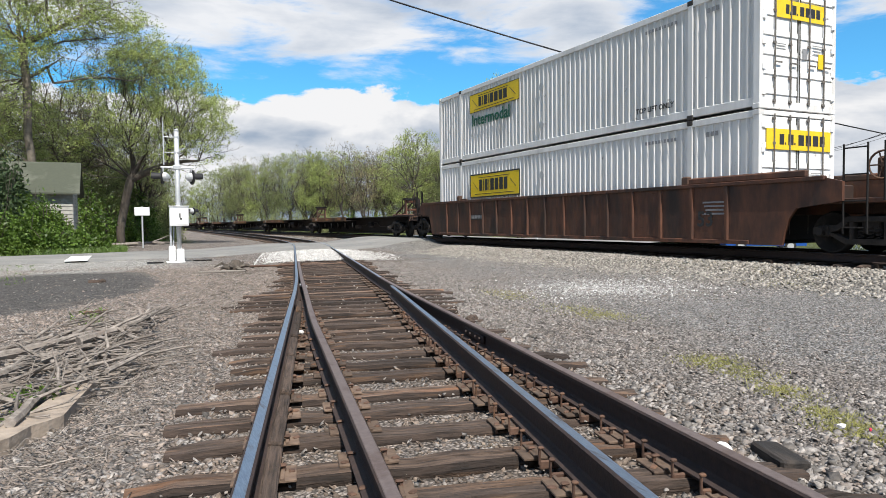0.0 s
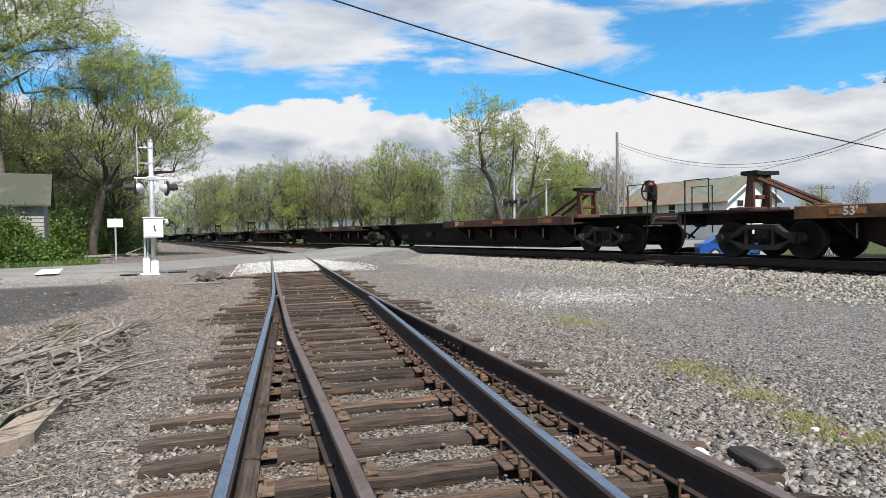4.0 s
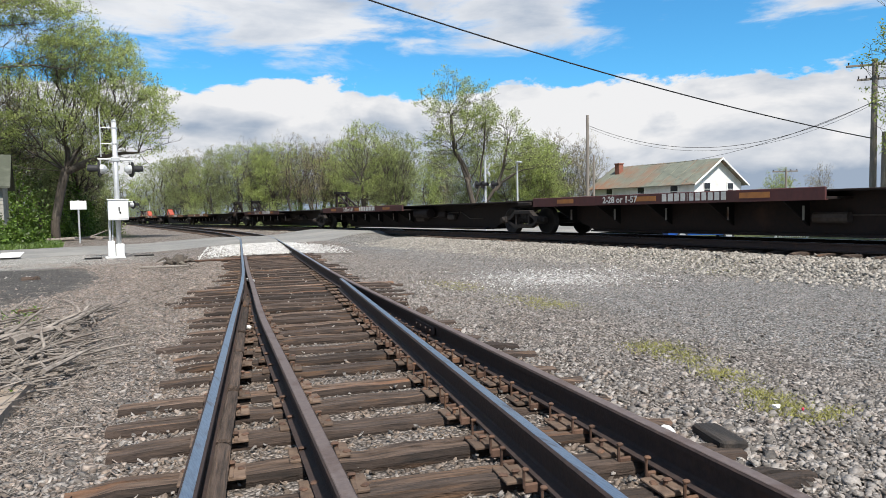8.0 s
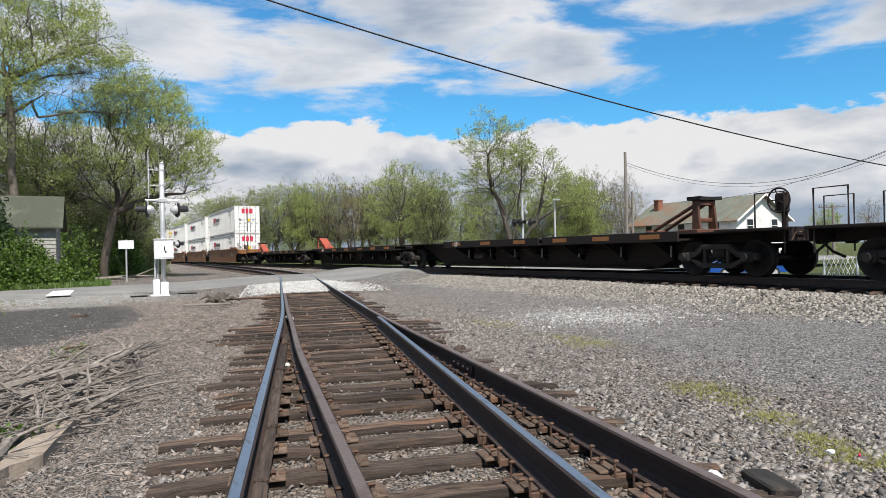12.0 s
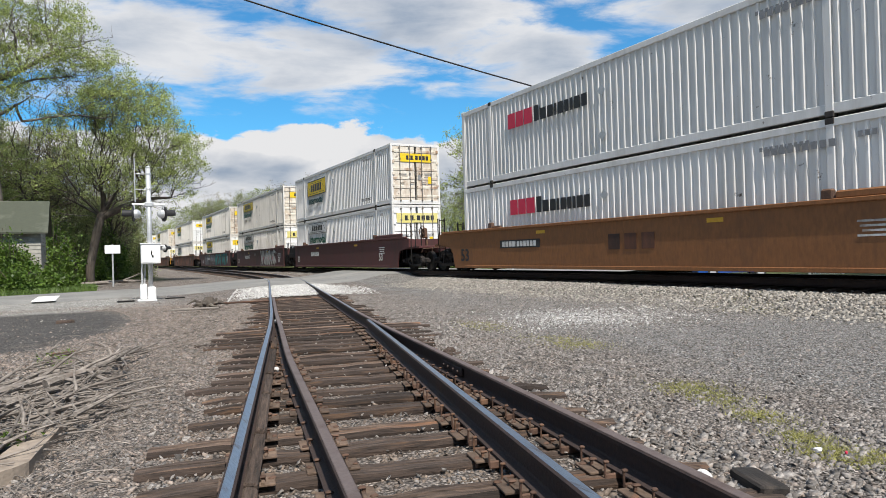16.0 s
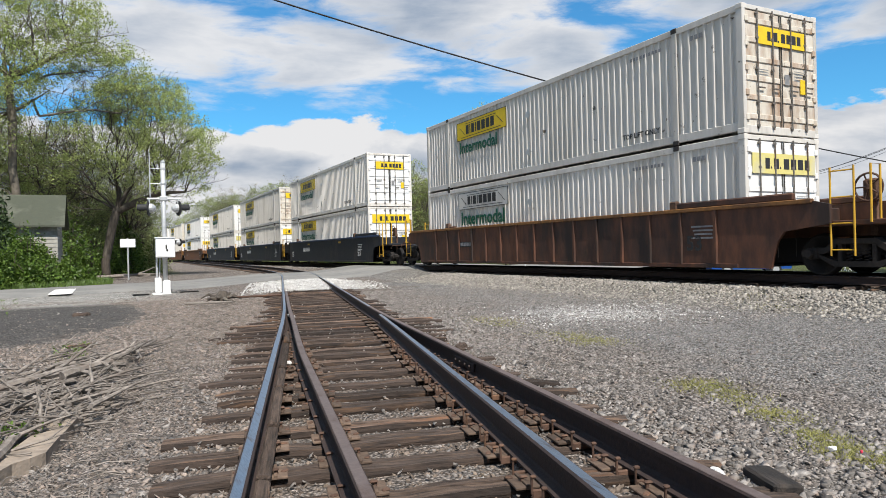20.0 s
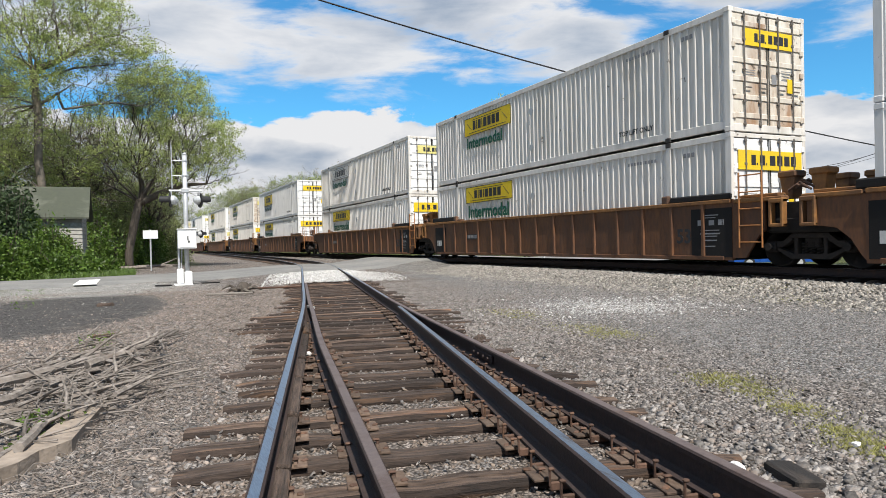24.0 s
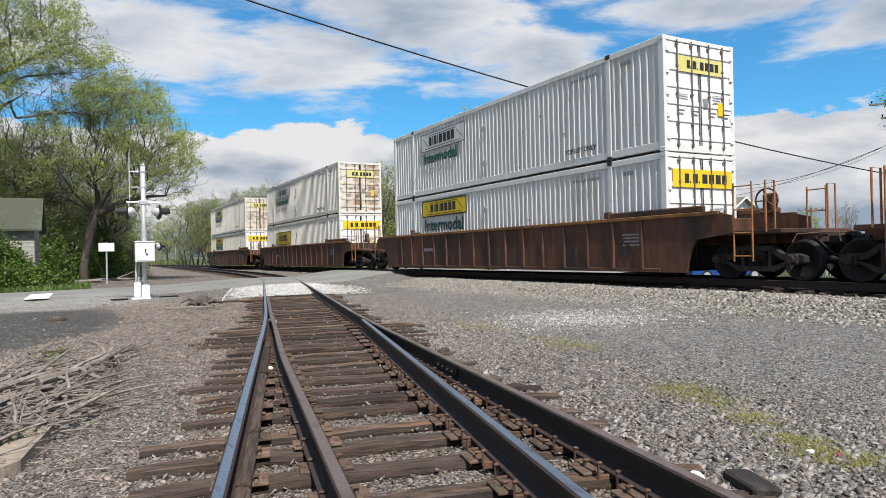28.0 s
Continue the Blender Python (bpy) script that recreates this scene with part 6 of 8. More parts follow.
def build_train():
    # spine cars: places of the trucks, deck style, paint
    dec_a = lambda P, i: [(P * 0.47, P - 1.0)]
    dec_b = lambda P, i: [(1.0, P * 0.53)]
    dec_c = lambda P, i: [(P * 0.43, P - 0.9)]
    dec_d = lambda P, i: [(0.9, P * 0.37), (P * 0.38, P * 0.76)]
    dec_e = lambda P, i: ([(7.7, 14.4), (14.5, 17.4)], [(1.7, 4.5), (4.6, 11.1)], [(1.2, 3.9), (4.0, 10.8)])[i]
    cars = [
        ((31.8, 48.34, 65.46, 82.49, 99.41, 113.54), dec_a, DARK_BROWN, EDGE_OCHRE, "dark brown and ochre-edged", "53'"),
        ((118.57, 135.98, 153.1, 170.12, 187.44, 203.3), dec_b, DARK_BROWN, BROWN, "dark rusty brown", "53'"),
        ((207.75, 224.97, 243.35, 260.08), dec_c, DARK_BROWN, MAROON, "dark brown and maroon-edged", "2-28 or 1-57"),
        ((264.82, 283.01, 302.16, 318.51), dec_e, DARK_BROWN, EDGE_OCHRE, "dark brown and ochre-edged", ""),
        ((322.96, 340.85, 358.84, 375.87), dec_d, DARK_BROWN, DARK_BROWN, "dark brown", "53'"),
    ]
    hitches = [(32.38, 1, BROWN), (49.4, 1, BROWN), (83.84, 1, BROWN), (114.31, -1, BROWN), (120.5, 1, BROWN), (152.33, -1, DARK_BROWN), (169.16, -1, DARK_BROWN), (186.47, -1, DARK_BROWN), (208.62, 1, DARK_BROWN), (242.86, -1, DARK_BROWN), (260.95, -1, DARK_BROWN), (266.27, 1, DARK_BROWN), (300.81, -1, HITCH_RED), (318.99, -1, HITCH_RED), (324.21, 1, BROWN), (357.68, -1, HITCH_RED), (376.74, -1, HITCH_RED)]
    for trucks, decks, mt, edge, tone, text in cars:
        n = len(trucks) - 1
        for i in range(n):
            s0, P = trucks[i], trucks[i + 1] - trucks[i]
            u = spine_unit(P, mt, edge, i == 0, i == n - 1, decks(P, i), tone, text, i % 3 == 1)
            if decks is dec_e:
                if i == 1:
                    word("lettering", "ALL PURPOSE SPINE CAR", 0.15, WHITE_INK, u, -1.342, 7.35, 0.92, 0.92)
                else:
                    word("lettering", "1-28/1-57", 0.15, WHITE_INK, u, -1.342, 14.1 if i == 0 else 5.3, 0.92)
                    tagged(part("lettering", bars(-1.341, 11.0 if i == 0 else 8.6, 0.92, (0.11, 0.11, 0.11, 0.11, 0.01, 0.10, 0.10, 0.10, 0.10, 0.10, 0.10), 0.16, 0.045), WHITE_INK, u), kind="stuff")
            for hs, d, hm in hitches:
                if s0 - (2.3 if i == 0 else 1.5) <= hs < s0 + P - (1.5 if i < n - 1 else -2.3):
                    hitch(u, hs - s0, d, hm)
            MOVING.append((u, s0, 0.0))
    # well cars and their containers
    wells = [
        ([-14.0], BROWN, True, "", None, None),
        ([10.05], BROWN, True, "", [("yellow", "plain", 0, 0)], None),
        ([383.15, 402.45, 421.7], YELLOW_BROWN, False, "", [("red", "red", 0, 0)] * 3, None),
        ([444.6, 463.78, 483.3], MAROON, False, "spray", [("border", "outline", 0, 1), ("yellow", "outline", 1, 1), ("yellow", "yellow", 1, 1)], None),
        ([506.6], BROWN, True, "", [("yellow", "outline", 1, 0)], None),
        ([529.95], BROWN, True, "", [("yellow", "outline", 1, 1)], None),
        ([553.4, 572.8, 592.3], BLUE_BLACK, False, "", [("yellow", "yellow", 1, 0), ("yellow", "yellow", 1, 1), ("yellow", "pale", 1, 0)], BLUE_RAIL),
        ([615.55, 634.95, 654.3], OCHRE_CAR, True, "", [("border", "yellow", 0, 0), ("yellow", "yellow", 1, 1), ("outline", "yellow", 1, 0)], None),
        ([677.45, 696.93, 716.4], OCHRE_CAR, True, "", [("border", "yellow", 0, 0), ("pale", "yellow", 1, 1), ("yellow", "pale", 1, 0)], None),
        ([739.65], BROWN, True, "", [("outline", "border", 0, 0)], None),
        ([763.2], BROWN, True, "", [("outline", "plain", 1, 1)], None),
        ([786.6], BROWN, True, "", [("pale", "yellow", 1, 1)], None),
    ]
    made = {}
    for spots, mt, ribs, mark, loads, sill in wells:
        # on brown cars the ochre chord carries the sunlit top edge in its colour
        if mt in (BROWN, OCHRE_CAR) and spots[0] > 500:
            sill = CHORD_OCHRE
        n = len(spots)
        for i, s0 in enumerate(spots):
            mk = "" if mark and i == 0 else "spray_teal" if mark and i == 2 else mark
            u = well_unit(mt, ribs, i == 0, i == n - 1, n == 1, mk, sill, rung=SAFETY_YELLOW if mt is BLUE_BLACK or 515 < s0 < 545 else RUNG_ORANGE if s0 > 600 else BLACK_IRON)
            MOVING.append((u, s0, 0.0))
            if not loads:
                continue
            top, low, grey, rusty = loads[i]
            for style, h, gr in ((low, 0.24, grey), (top, 0.24 + CH + 0.02, grey)):
                key = (style, gr, rusty, h < 1.0)
                if key not in made:
                    made[key] = c = container(*key)
                else:
                    c = copy_thing(made[key], Matrix())
                MOVING.append((c, s0, h))


build_train()


# ---- trees, bushes, grass, stones ----
def grow(trunks, blobs, n, seed, reach=0.45):
    """A branching frame: points in the crown, each joined to the wood that reaches it by the shortest way."""
    g = np.random.default_rng(seed)
    pos, parent, way = [], [], []
    for line in trunks:
        for k, p in enumerate(line):
            if k == 0 and pos:
                near = int(np.argmin([np.linalg.norm(np.array(p) - q) for q in pos]))
                parent.append(near if np.linalg.norm(np.array(p) - pos[near]) < 1.2 else -1)
            else:
                parent.append(len(pos) - 1)
            pos.append(np.array(p, dtype=float))
            way.append(0.0 if k == 0 else way[-1] + 0.5 * float(np.linalg.norm(pos[-1] - pos[-2])))
    vol = np.array([b[3] * b[4] * b[5] for b in blobs])
    pick = g.choice(len(blobs), n, p=vol / vol.sum())
    u = g.normal(0, 1, (n, 3))
    u /= np.linalg.norm(u, axis=1)[:, None]
    B = np.array(blobs)[pick]
    lump = 0.86 + 0.2 * np.sin(u[:, 0] * 4 + seed) * np.cos(u[:, 2] * 5 + seed * 1.7) + 0.06 * np.sin(u[:, 1] * 9 + seed)
    pts = B[:, :3] + u * (g.random(n) ** 0.38 * lump)[:, None] * B[:, 3:]
    pos = np.concatenate([np.array(pos), pts])
    m = len(way)
    way = np.concatenate([np.array(way), np.zeros(n)])
    parent = np.concatenate([np.array(parent), np.full(n, -1)])
    best, who = np.full(n, 1e9), np.zeros(n, dtype=int)

    def offer(j):
        cost = np.linalg.norm(pts - pos[j], axis=1) + reach * way[j]
        hit = cost < best
        best[hit], who[hit] = cost[hit], j

    for j in range(m):
        offer(j)
    order = []
    left = np.ones(n, dtype=bool)
    for _ in range(n):
        i = int(np.argmin(np.where(left, best, 1e9)))
        left[i] = False
        j = m + i
        parent[j] = who[i]
        way[j] = way[who[i]] + np.linalg.norm(pos[j] - pos[who[i]])
        order.append(j)
        offer(j)
        best[~left] = -1
    load = np.ones(len(pos))
    for j in order[::-1]:
        load[parent[j]] += load[j]
    for j in range(m - 1, -1, -1):
        if parent[j] >= 0:
            load[parent[j]] += load[j]
    return pos, parent, load, m


def leaf_mesh(name, tips, per, radius, size, mt, seed, flat=0.5):
    """Small four-cornered leaves strewn about the tips of the twigs."""
    g = np.random.default_rng(seed)
    c = np.repeat(np.array([tuple(t) for t in tips]), per, axis=0)
    n = len(c)
    c = c + g.normal(0, radius, (n, 3)) * np.array([1, 1, 0.8])
    a = g.normal(0, 1, (n, 3))
    a /= np.linalg.norm(a, axis=1)[:, None]
    b = np.cross(a, g.normal(0, 1, (n, 3)))
    b /= np.linalg.norm(b, axis=1)[:, None]
    s = size * g.uniform(0.6, 1.4, (n, 1))
    v = np.stack([c - a * s, c + b * s * flat, c + a * s, c - b * s * flat], 1).reshape(-1, 3)
    return raw_mesh(name, v, np.arange(4 * n).reshape(n, 4), mt)


def make_tree(label, trunks, blobs, n, seed, leaf, per=8, radius=0.2, size=0.07, trunk=0.25, bark=None, reach=0.45, twig=0.5, bare=0.15):
    """A tree: tapering limbs, fine twigs and clumps of small leaves on the twigs."""
    pos, parent, load, m = grow(trunks, blobs, n, seed, reach)
    rnd = random.Random(seed)
    t = thing("tree", label, "tree")
    r = np.maximum(trunk * (load / load.max()) ** 0.52, 0.010)
    kids = np.zeros(len(pos), dtype=int)
    for j in parent:
        if j >= 0:
            kids[j] += 1
    wood, tips = Solid(), []
    for j in range(len(pos)):
        p = parent[j]
        if p < 0:
            continue
        a, b = Vector(pos[p]), Vector(pos[j])
        ln = (b - a).length
        mid = a.lerp(b, 0.5) + Vector((rnd.uniform(-1, 1), rnd.uniform(-1, 1), rnd.uniform(-0.4, 1))) * 0.055 * ln
        ra = min(float(r[p]), float(r[j]) * 1.35)
        if j < m:
            ra = float(r[p])
        sides = 8 if r[j] > 0.1 else 5 if r[j] > 0.035 else 3
        wood.tube([a, mid, b], [ra, (ra + float(r[j])) / 2, float(r[j])], sides, False)
        if j >= m and load[j] < 9:
            out = (b - a).normalized() if ln > 0 else Vector((0, 0, 1))
            for k in range(2 if kids[j] == 0 else 1):
                q = b + (out * 0.6 + Vector((rnd.uniform(-1, 1), rnd.uniform(-1, 1), rnd.uniform(-0.4, 1.0)))).normalized() * twig * rnd.uniform(0.5, 1.2)
                wood.tube([b, b.lerp(q, 0.5) + Vector((rnd.uniform(-1, 1), rnd.uniform(-1, 1), 0)) * 0.05, q], [0.010, 0.008, 0.005], 3, False)
                if rnd.random() > bare and noise.noise(q * 0.55 + Vector((seed, 0, 0))) > -0.11:
                    tips += [q, b.lerp(q, 0.55)]
    part("trunk", wood, bark or BARK, t, "trunk with bare forking limbs", True)
    part("crown", leaf_mesh("crown", tips, per, radius, size, leaf, seed), None, t, "thin spring leaves")
    return t


def plant_trees():
    near = "tall tree with thin fresh green leaves"
    # tall pale-limbed tree behind the shed, reaching out over the road
    a = make_tree("tall sycamore with pale limbs and fresh green leaves", [[(0.1, 0, -0.3), (0.0, 0, 2.5), (-0.23, 0.0, 5.0), (-0.34, 0, 7.6), (-0.45, 0, 10.8), (-0.6, 0, 13.6), (-1.6, 0, 15.4)],
        [(-0.2, -0.1, 4.7), (0.9, -0.4, 5.3), (1.65, -0.5, 5.9), (2.3, -0.5, 6.6), (3.3, -0.5, 7.2)],
        [(-0.4, 0, 11.6), (1.0, -0.2, 12.3), (2.5, -0.3, 13.4), (4.0, -0.3, 14.0)], [(-0.38, 0.1, 11.2), (1.5, 0.2, 11.9), (3.3, 0.3, 12.3)],
        [(-0.36, 0, 9.6), (0.7, -0.2, 10.3), (1.5, -0.3, 10.9), (3.0, -0.4, 10.5), (4.5, -0.4, 10.0), (6.9, -0.4, 9.8)], [(1.0, -0.3, 9.4), (1.8, -0.2, 9.6), (3.0, -0.1, 9.9), (4.8, 0, 9.9)]],
        [(-1.0, 0, 13.2, 4.6, 4.2, 4.6), (3.2, -0.3, 13.6, 3.8, 3.2, 2.6), (5.2, -0.4, 11.0, 3.2, 2.6, 2.0), (-3.0, 0, 8.5, 3.4, 3, 3.2), (1.2, -0.2, 16.2, 3.6, 3.0, 2.4)], 1700, 11, LEAF_A, 22, 0.18, 0.058, 0.22, BARK_PALE, 0.62, 0.55, 0.15)
    # wide domed tree
    b = make_tree("wide domed tree in thin yellow-green leaf", [[(-0.4, 0, -0.3), (-0.35, 0, 2.0), (-0.1, 0, 4.0), (0.6, 0, 6.0)], [(0.5, 0.5, -0.3), (0.7, 0.5, 2.2), (1.2, 0.4, 4.4), (2.4, 0.2, 6.2)], [(1.2, 0.4, 4.2), (3.4, -0.2, 5.2), (5.2, -0.3, 5.4)]], [(2.4, 0, 9.3, 5.2, 4.6, 5.0), (4.9, -0.8, 7.2, 3.0, 2.6, 3.0), (-1.6, 0.4, 6.4, 2.8, 2.6, 2.6)], 1900, 23, LEAF_A, 19, 0.16, 0.054, 0.25, BARK, 0.62, 0.5, 0.12)
    c = make_tree("leafing tree with olive young leaves", [[(0, 0, -0.3), (0.1, 0, 1.8), (0.3, 0.1, 3.8)], [(0.3, 0.3, -0.3), (0.5, 0.3, 1.6), (-0.3, 0.4, 3.6)]], [(0, 0, 8.4, 3.9, 3.9, 5.6), (0.8, 0, 5.0, 3.4, 3.2, 2.6)], 1100, 37, LEAF_B, 13, 0.2, 0.062, 0.27, BARK, 0.7, 0.5)
    d = make_tree("nearly bare tree with reddish buds", [[(0, 0, -0.3), (0.1, 0, 1.6), (0.2, 0, 3.4)], [(0.4, 0.2, -0.3), (0.8, 0.2, 1.6), (1.1, 0.2, 3.2)], [(-0.3, 0, -0.3), (-0.7, 0, 1.6), (-1.0, 0.1, 3.4)]], [(0, 0, 7.6, 3.0, 3.0, 4.9), (0.3, 0.3, 4.8, 2.8, 2.6, 2.6)], 760, 51, LEAF_BUD, 7, 0.17, 0.055, 0.20, BARK, 0.6, 0.5, 0.35)
    e = make_tree("woodland tree in thin young leaf", [[(0, 0, -0.3), (0.1, 0, 1.4), (0.3, 0, 2.8)], [(0.5, -0.1, -0.3), (1.0, -0.2, 1.6), (1.4, -0.2, 3.0)], [(-0.4, 0, -0.3), (-0.8, 0, 1.5), (-1.1, 0.1, 2.8)]], [(0, 0, 6.8, 3.5, 3.4, 4.9), (0.2, -0.3, 3.6, 3.2, 3.0, 2.4)], 760, 67, LEAF_B, 11, 0.22, 0.072, 0.22, BARK, 0.65, 0.5)
    f = make_tree("woodland tree in thin fresh green leaf", [[(0, 0, -0.3), (0.2, 0, 1.4), (0.1, 0, 2.8)], [(0.4, 0.3, -0.3), (0.9, 0.3, 1.4), (1.3, 0.2, 2.6)]], [(0, 0, 6.9, 3.0, 3.2, 4.4), (-0.6, 0.2, 4.0, 3.3, 3.0, 2.6), (1.2, 0, 5.0, 2.8, 2.6, 3.0)], 760, 83, LEAF_A, 12, 0.22, 0.072, 0.21, BARK, 0.65, 0.5)
    big = make_tree("wide spreading tree with dark limbs and sparse green leaves", [[(0, 0, -0.4), (0.05, 0, 1.6), (0.0, 0, 3.4), (-0.2, 0, 6.0), (-0.5, 0, 9.0), (-0.6, 0, 12.0)], [(0.0, 0, 2.4), (-0.5, 0.1, 4.6), (-1.3, 0.2, 7.2), (-2.2, 0.2, 10.0)], [(0.0, 0, 2.2), (0.6, 0.1, 4.6), (1.0, 0.1, 7.6), (1.2, 0.2, 10.6)], [(0.05, 0, 1.6), (1.3, -0.1, 3.0), (2.6, -0.2, 4.6), (4.4, -0.3, 5.6), (6.4, -0.3, 6.0), (7.6, -0.3, 5.6)], [(2.0, -0.2, 3.8), (2.7, 0, 5.8), (3.2, 0.1, 8.2)], [(-0.3, 0.2, 4.8), (-1.6, 0.4, 7.4), (-1.9, 0.5, 10.6)]],
        [(-1.0, 0, 10.6, 3.9, 3.6, 4.2), (1.8, 0, 8.8, 3.4, 3.0, 3.4), (4.6, 0, 7.0, 2.8, 2.4, 2.4), (-2.6, 0, 7.4, 2.8, 2.6, 2.8), (7.0, -0.3, 6.0, 1.8, 1.4, 1.2)], 1900, 97, LEAF_A, 9, 0.16, 0.07, 0.27, BARK, 0.62, 0.5, 0.35)
    vase = make_tree("branchy dark-limbed tree with sparse young leaves", [[(0, 0, -0.4), (0, 0, 1.4), (0.3, 0, 3.6), (0.5, 0, 6.0)], [(0, 0, 1.4), (-0.9, 0.1, 3.4), (-1.6, 0.1, 5.6)], [(0, 0, 1.5), (1.2, 0.1, 3.6), (2.4, 0.1, 5.4)]], [(0, 0, 8.2, 4.2, 3.8, 5.0), (0, 0, 5.2, 3.6, 3.2, 2.4)], 1300, 131, LEAF_A, 10, 0.18, 0.07, 0.28, BARK, 0.6, 0.5, 0.3)
    spots = [
        # left of the road, over the shed
        (a, (-4.2, 44.0), 1.0, 0), (b, (-0.5, 46.0), 1.0, 0), (c, (1.6, 54.0), 0.82, 200), (a, (-12.5, 40.0), 0.95, 170), (d, (-3.0, 51.0), 1.1, 75), (b, (-7.0, 51.0), 1.1, 150), (c, (-2.5, 60.0), 0.95, 20), (d, (1.8, 60.0), 0.8, 170), (e, (-6.5, 62.0), 1.1, 30), (f, (0.5, 70.0), 0.8, 60), (e, (1.5, 84.0), 0.8, 110), (f, (-6, 88), 1.0, 5), (c, (-14, 50), 1.1, 210),
        (c, (-16, 34), 0.9, 77), (e, (-9, 55), 1.1, 145), (e, (-1.5, 52), 0.7, 45), (f, (-4.5, 54), 0.8, 12), (e, (2.6, 63), 0.6, 100), (e, (3.0, 70), 0.6, 300), (f, (-8, 46), 0.8, 210),
        # wood beyond the main track
        (e, (17.5, 122), 1.07, 0), (f, (21.0, 112), 1.04, 45), (e, (24.0, 104), 1.16, 90), (d, (26.5, 101), 1.16, 10), (f, (27.5, 95), 1.14, 135), (vase, (31.0, 94), 1.0, 250), (d, (31.5, 88), 1.07, 200), (f, (34.0, 86), 1.08, 300), (e, (36.5, 83), 1.07, 15), (d, (38.5, 84), 1.10, 60), (e, (20.5, 128), 1.16, 160), (f, (30, 110), 1.22, 220), (vase, (38, 98), 1.05, 33), (d, (23, 116), 1.16, 290), (f, (44, 90), 1.10, 12), (e, (28.5, 99), 1.18, 70), (d, (33, 92), 1.11, 160), (e, (22.5, 109), 1.13, 15), (d, (35.5, 88), 1.13, 111), (e, (19, 118), 1.11, 260), (vase, (25.5, 99), 1.0, 201), (e, (40, 81), 0.99, 7), (d, (29.5, 92), 1.16, 31), (f, (42.5, 76), 0.87, 71), (e, (17, 133), 1.10, 144), (d, (20, 121), 1.16, 18), (e, (49, 84), 1.04, 99), (d, (46, 78), 0.93, 140),
        (f, (15.5, 150), 1.04, 250), (e, (14.5, 185), 1.16, 95), (f, (11, 215), 1.16, 15), (e, (5, 235), 1.16, 210), (f, (-2, 245), 1.16, 130), (e, (-9, 250), 1.22, 310), (f, (-16, 240), 1.16, 40), (e, (-24, 235), 1.16, 66), (f, (3.5, 190), 0.99, 155), (e, (-1, 150), 1.04, 250), (f, (0.5, 118), 1.04, 31),
        (vase, (29.6, 67.5), 0.98, 60), (c, (33.6, 67.5), 0.85, 190), (vase, (34.8, 70), 0.85, 15),
        (big, (33.1, 50.8), 1.02, -32),
        (f, (40.5, 51.0), 0.83, 20), (f, (42.0, 52.5), 0.9, 140), (e, (43.2, 54.5), 0.88, 10), (f, (38.6, 52.6), 0.8, 75), (d, (45.8, 54.0), 0.9, 300), (e, (36.8, 57.0), 0.8, 200), (e, (44.5, 53.5), 0.80, 88), (d, (47.5, 52.5), 0.84, 140), (d, (51.0, 55.0), 0.8, 222), (f, (37.5, 55.5), 0.75, 300), (f, (72, 46), 0.6, 10), (d, (80, 46), 0.6, 70),
        # crown that reaches in from the right
        (vase, (39.2, 15.6), 1.15, 190),
    ]
    used = set()
    for t, (x, y), k, turn in spots:
        m = pose(x, y, ground_z(x, y), 0, 0, turn) @ Matrix.Scale(k, 4)
        if t.name in used:
            o = copy_thing(t, m)
            o.scale = (k, k, k)
        else:
            used.add(t.name)
            t.matrix_world = m


def bush(name, label, x, y, w, dpt, h, mt, seed, n=2600, size=0.10, flat=0.6):
    """A mound of leaves on thin stems."""
    g = np.random.default_rng(seed)
    b = thing(name, label, "bush", pose(x, y, ground_z(x, y)))
    u = g.normal(0, 1, (n, 3))
    u /= np.linalg.norm(u, axis=1)[:, None]
    u[:, 2] = np.abs(u[:, 2])
    lump = 0.8 + 0.3 * np.sin(u[:, 0] * 5 + seed) * np.cos(u[:, 1] * 4 + seed * 2) + 0.12 * g.normal(0, 1, n)
    rad = (g.uniform(0.45, 1.0, n) ** 0.5) * lump
    tips = u * rad[:, None] * np.array([w / 2, dpt / 2, h])
    part("leaves", leaf_mesh("leaves", tips, 1, 0.03, size, mt, seed, flat), None, b)
    st, rnd = Solid(), random.Random(seed)
    for i in range(12):
        a, r = rnd.uniform(0, 6.28), rnd.uniform(0.2, 0.8)
        st.tube([(0.15 * math.cos(a), 0.15 * math.sin(a), -0.1), (w / 2 * r * 0.6 * math.cos(a), dpt / 2 * r * 0.6 * math.sin(a), h * 0.5), (w / 2 * r * math.cos(a), dpt / 2 * r * math.sin(a), h * rnd.uniform(0.7, 0.95))], [0.03, 0.02, 0.008], 5)
    tagged(part("stems", st, BARK, b), kind="stuff")
    return b


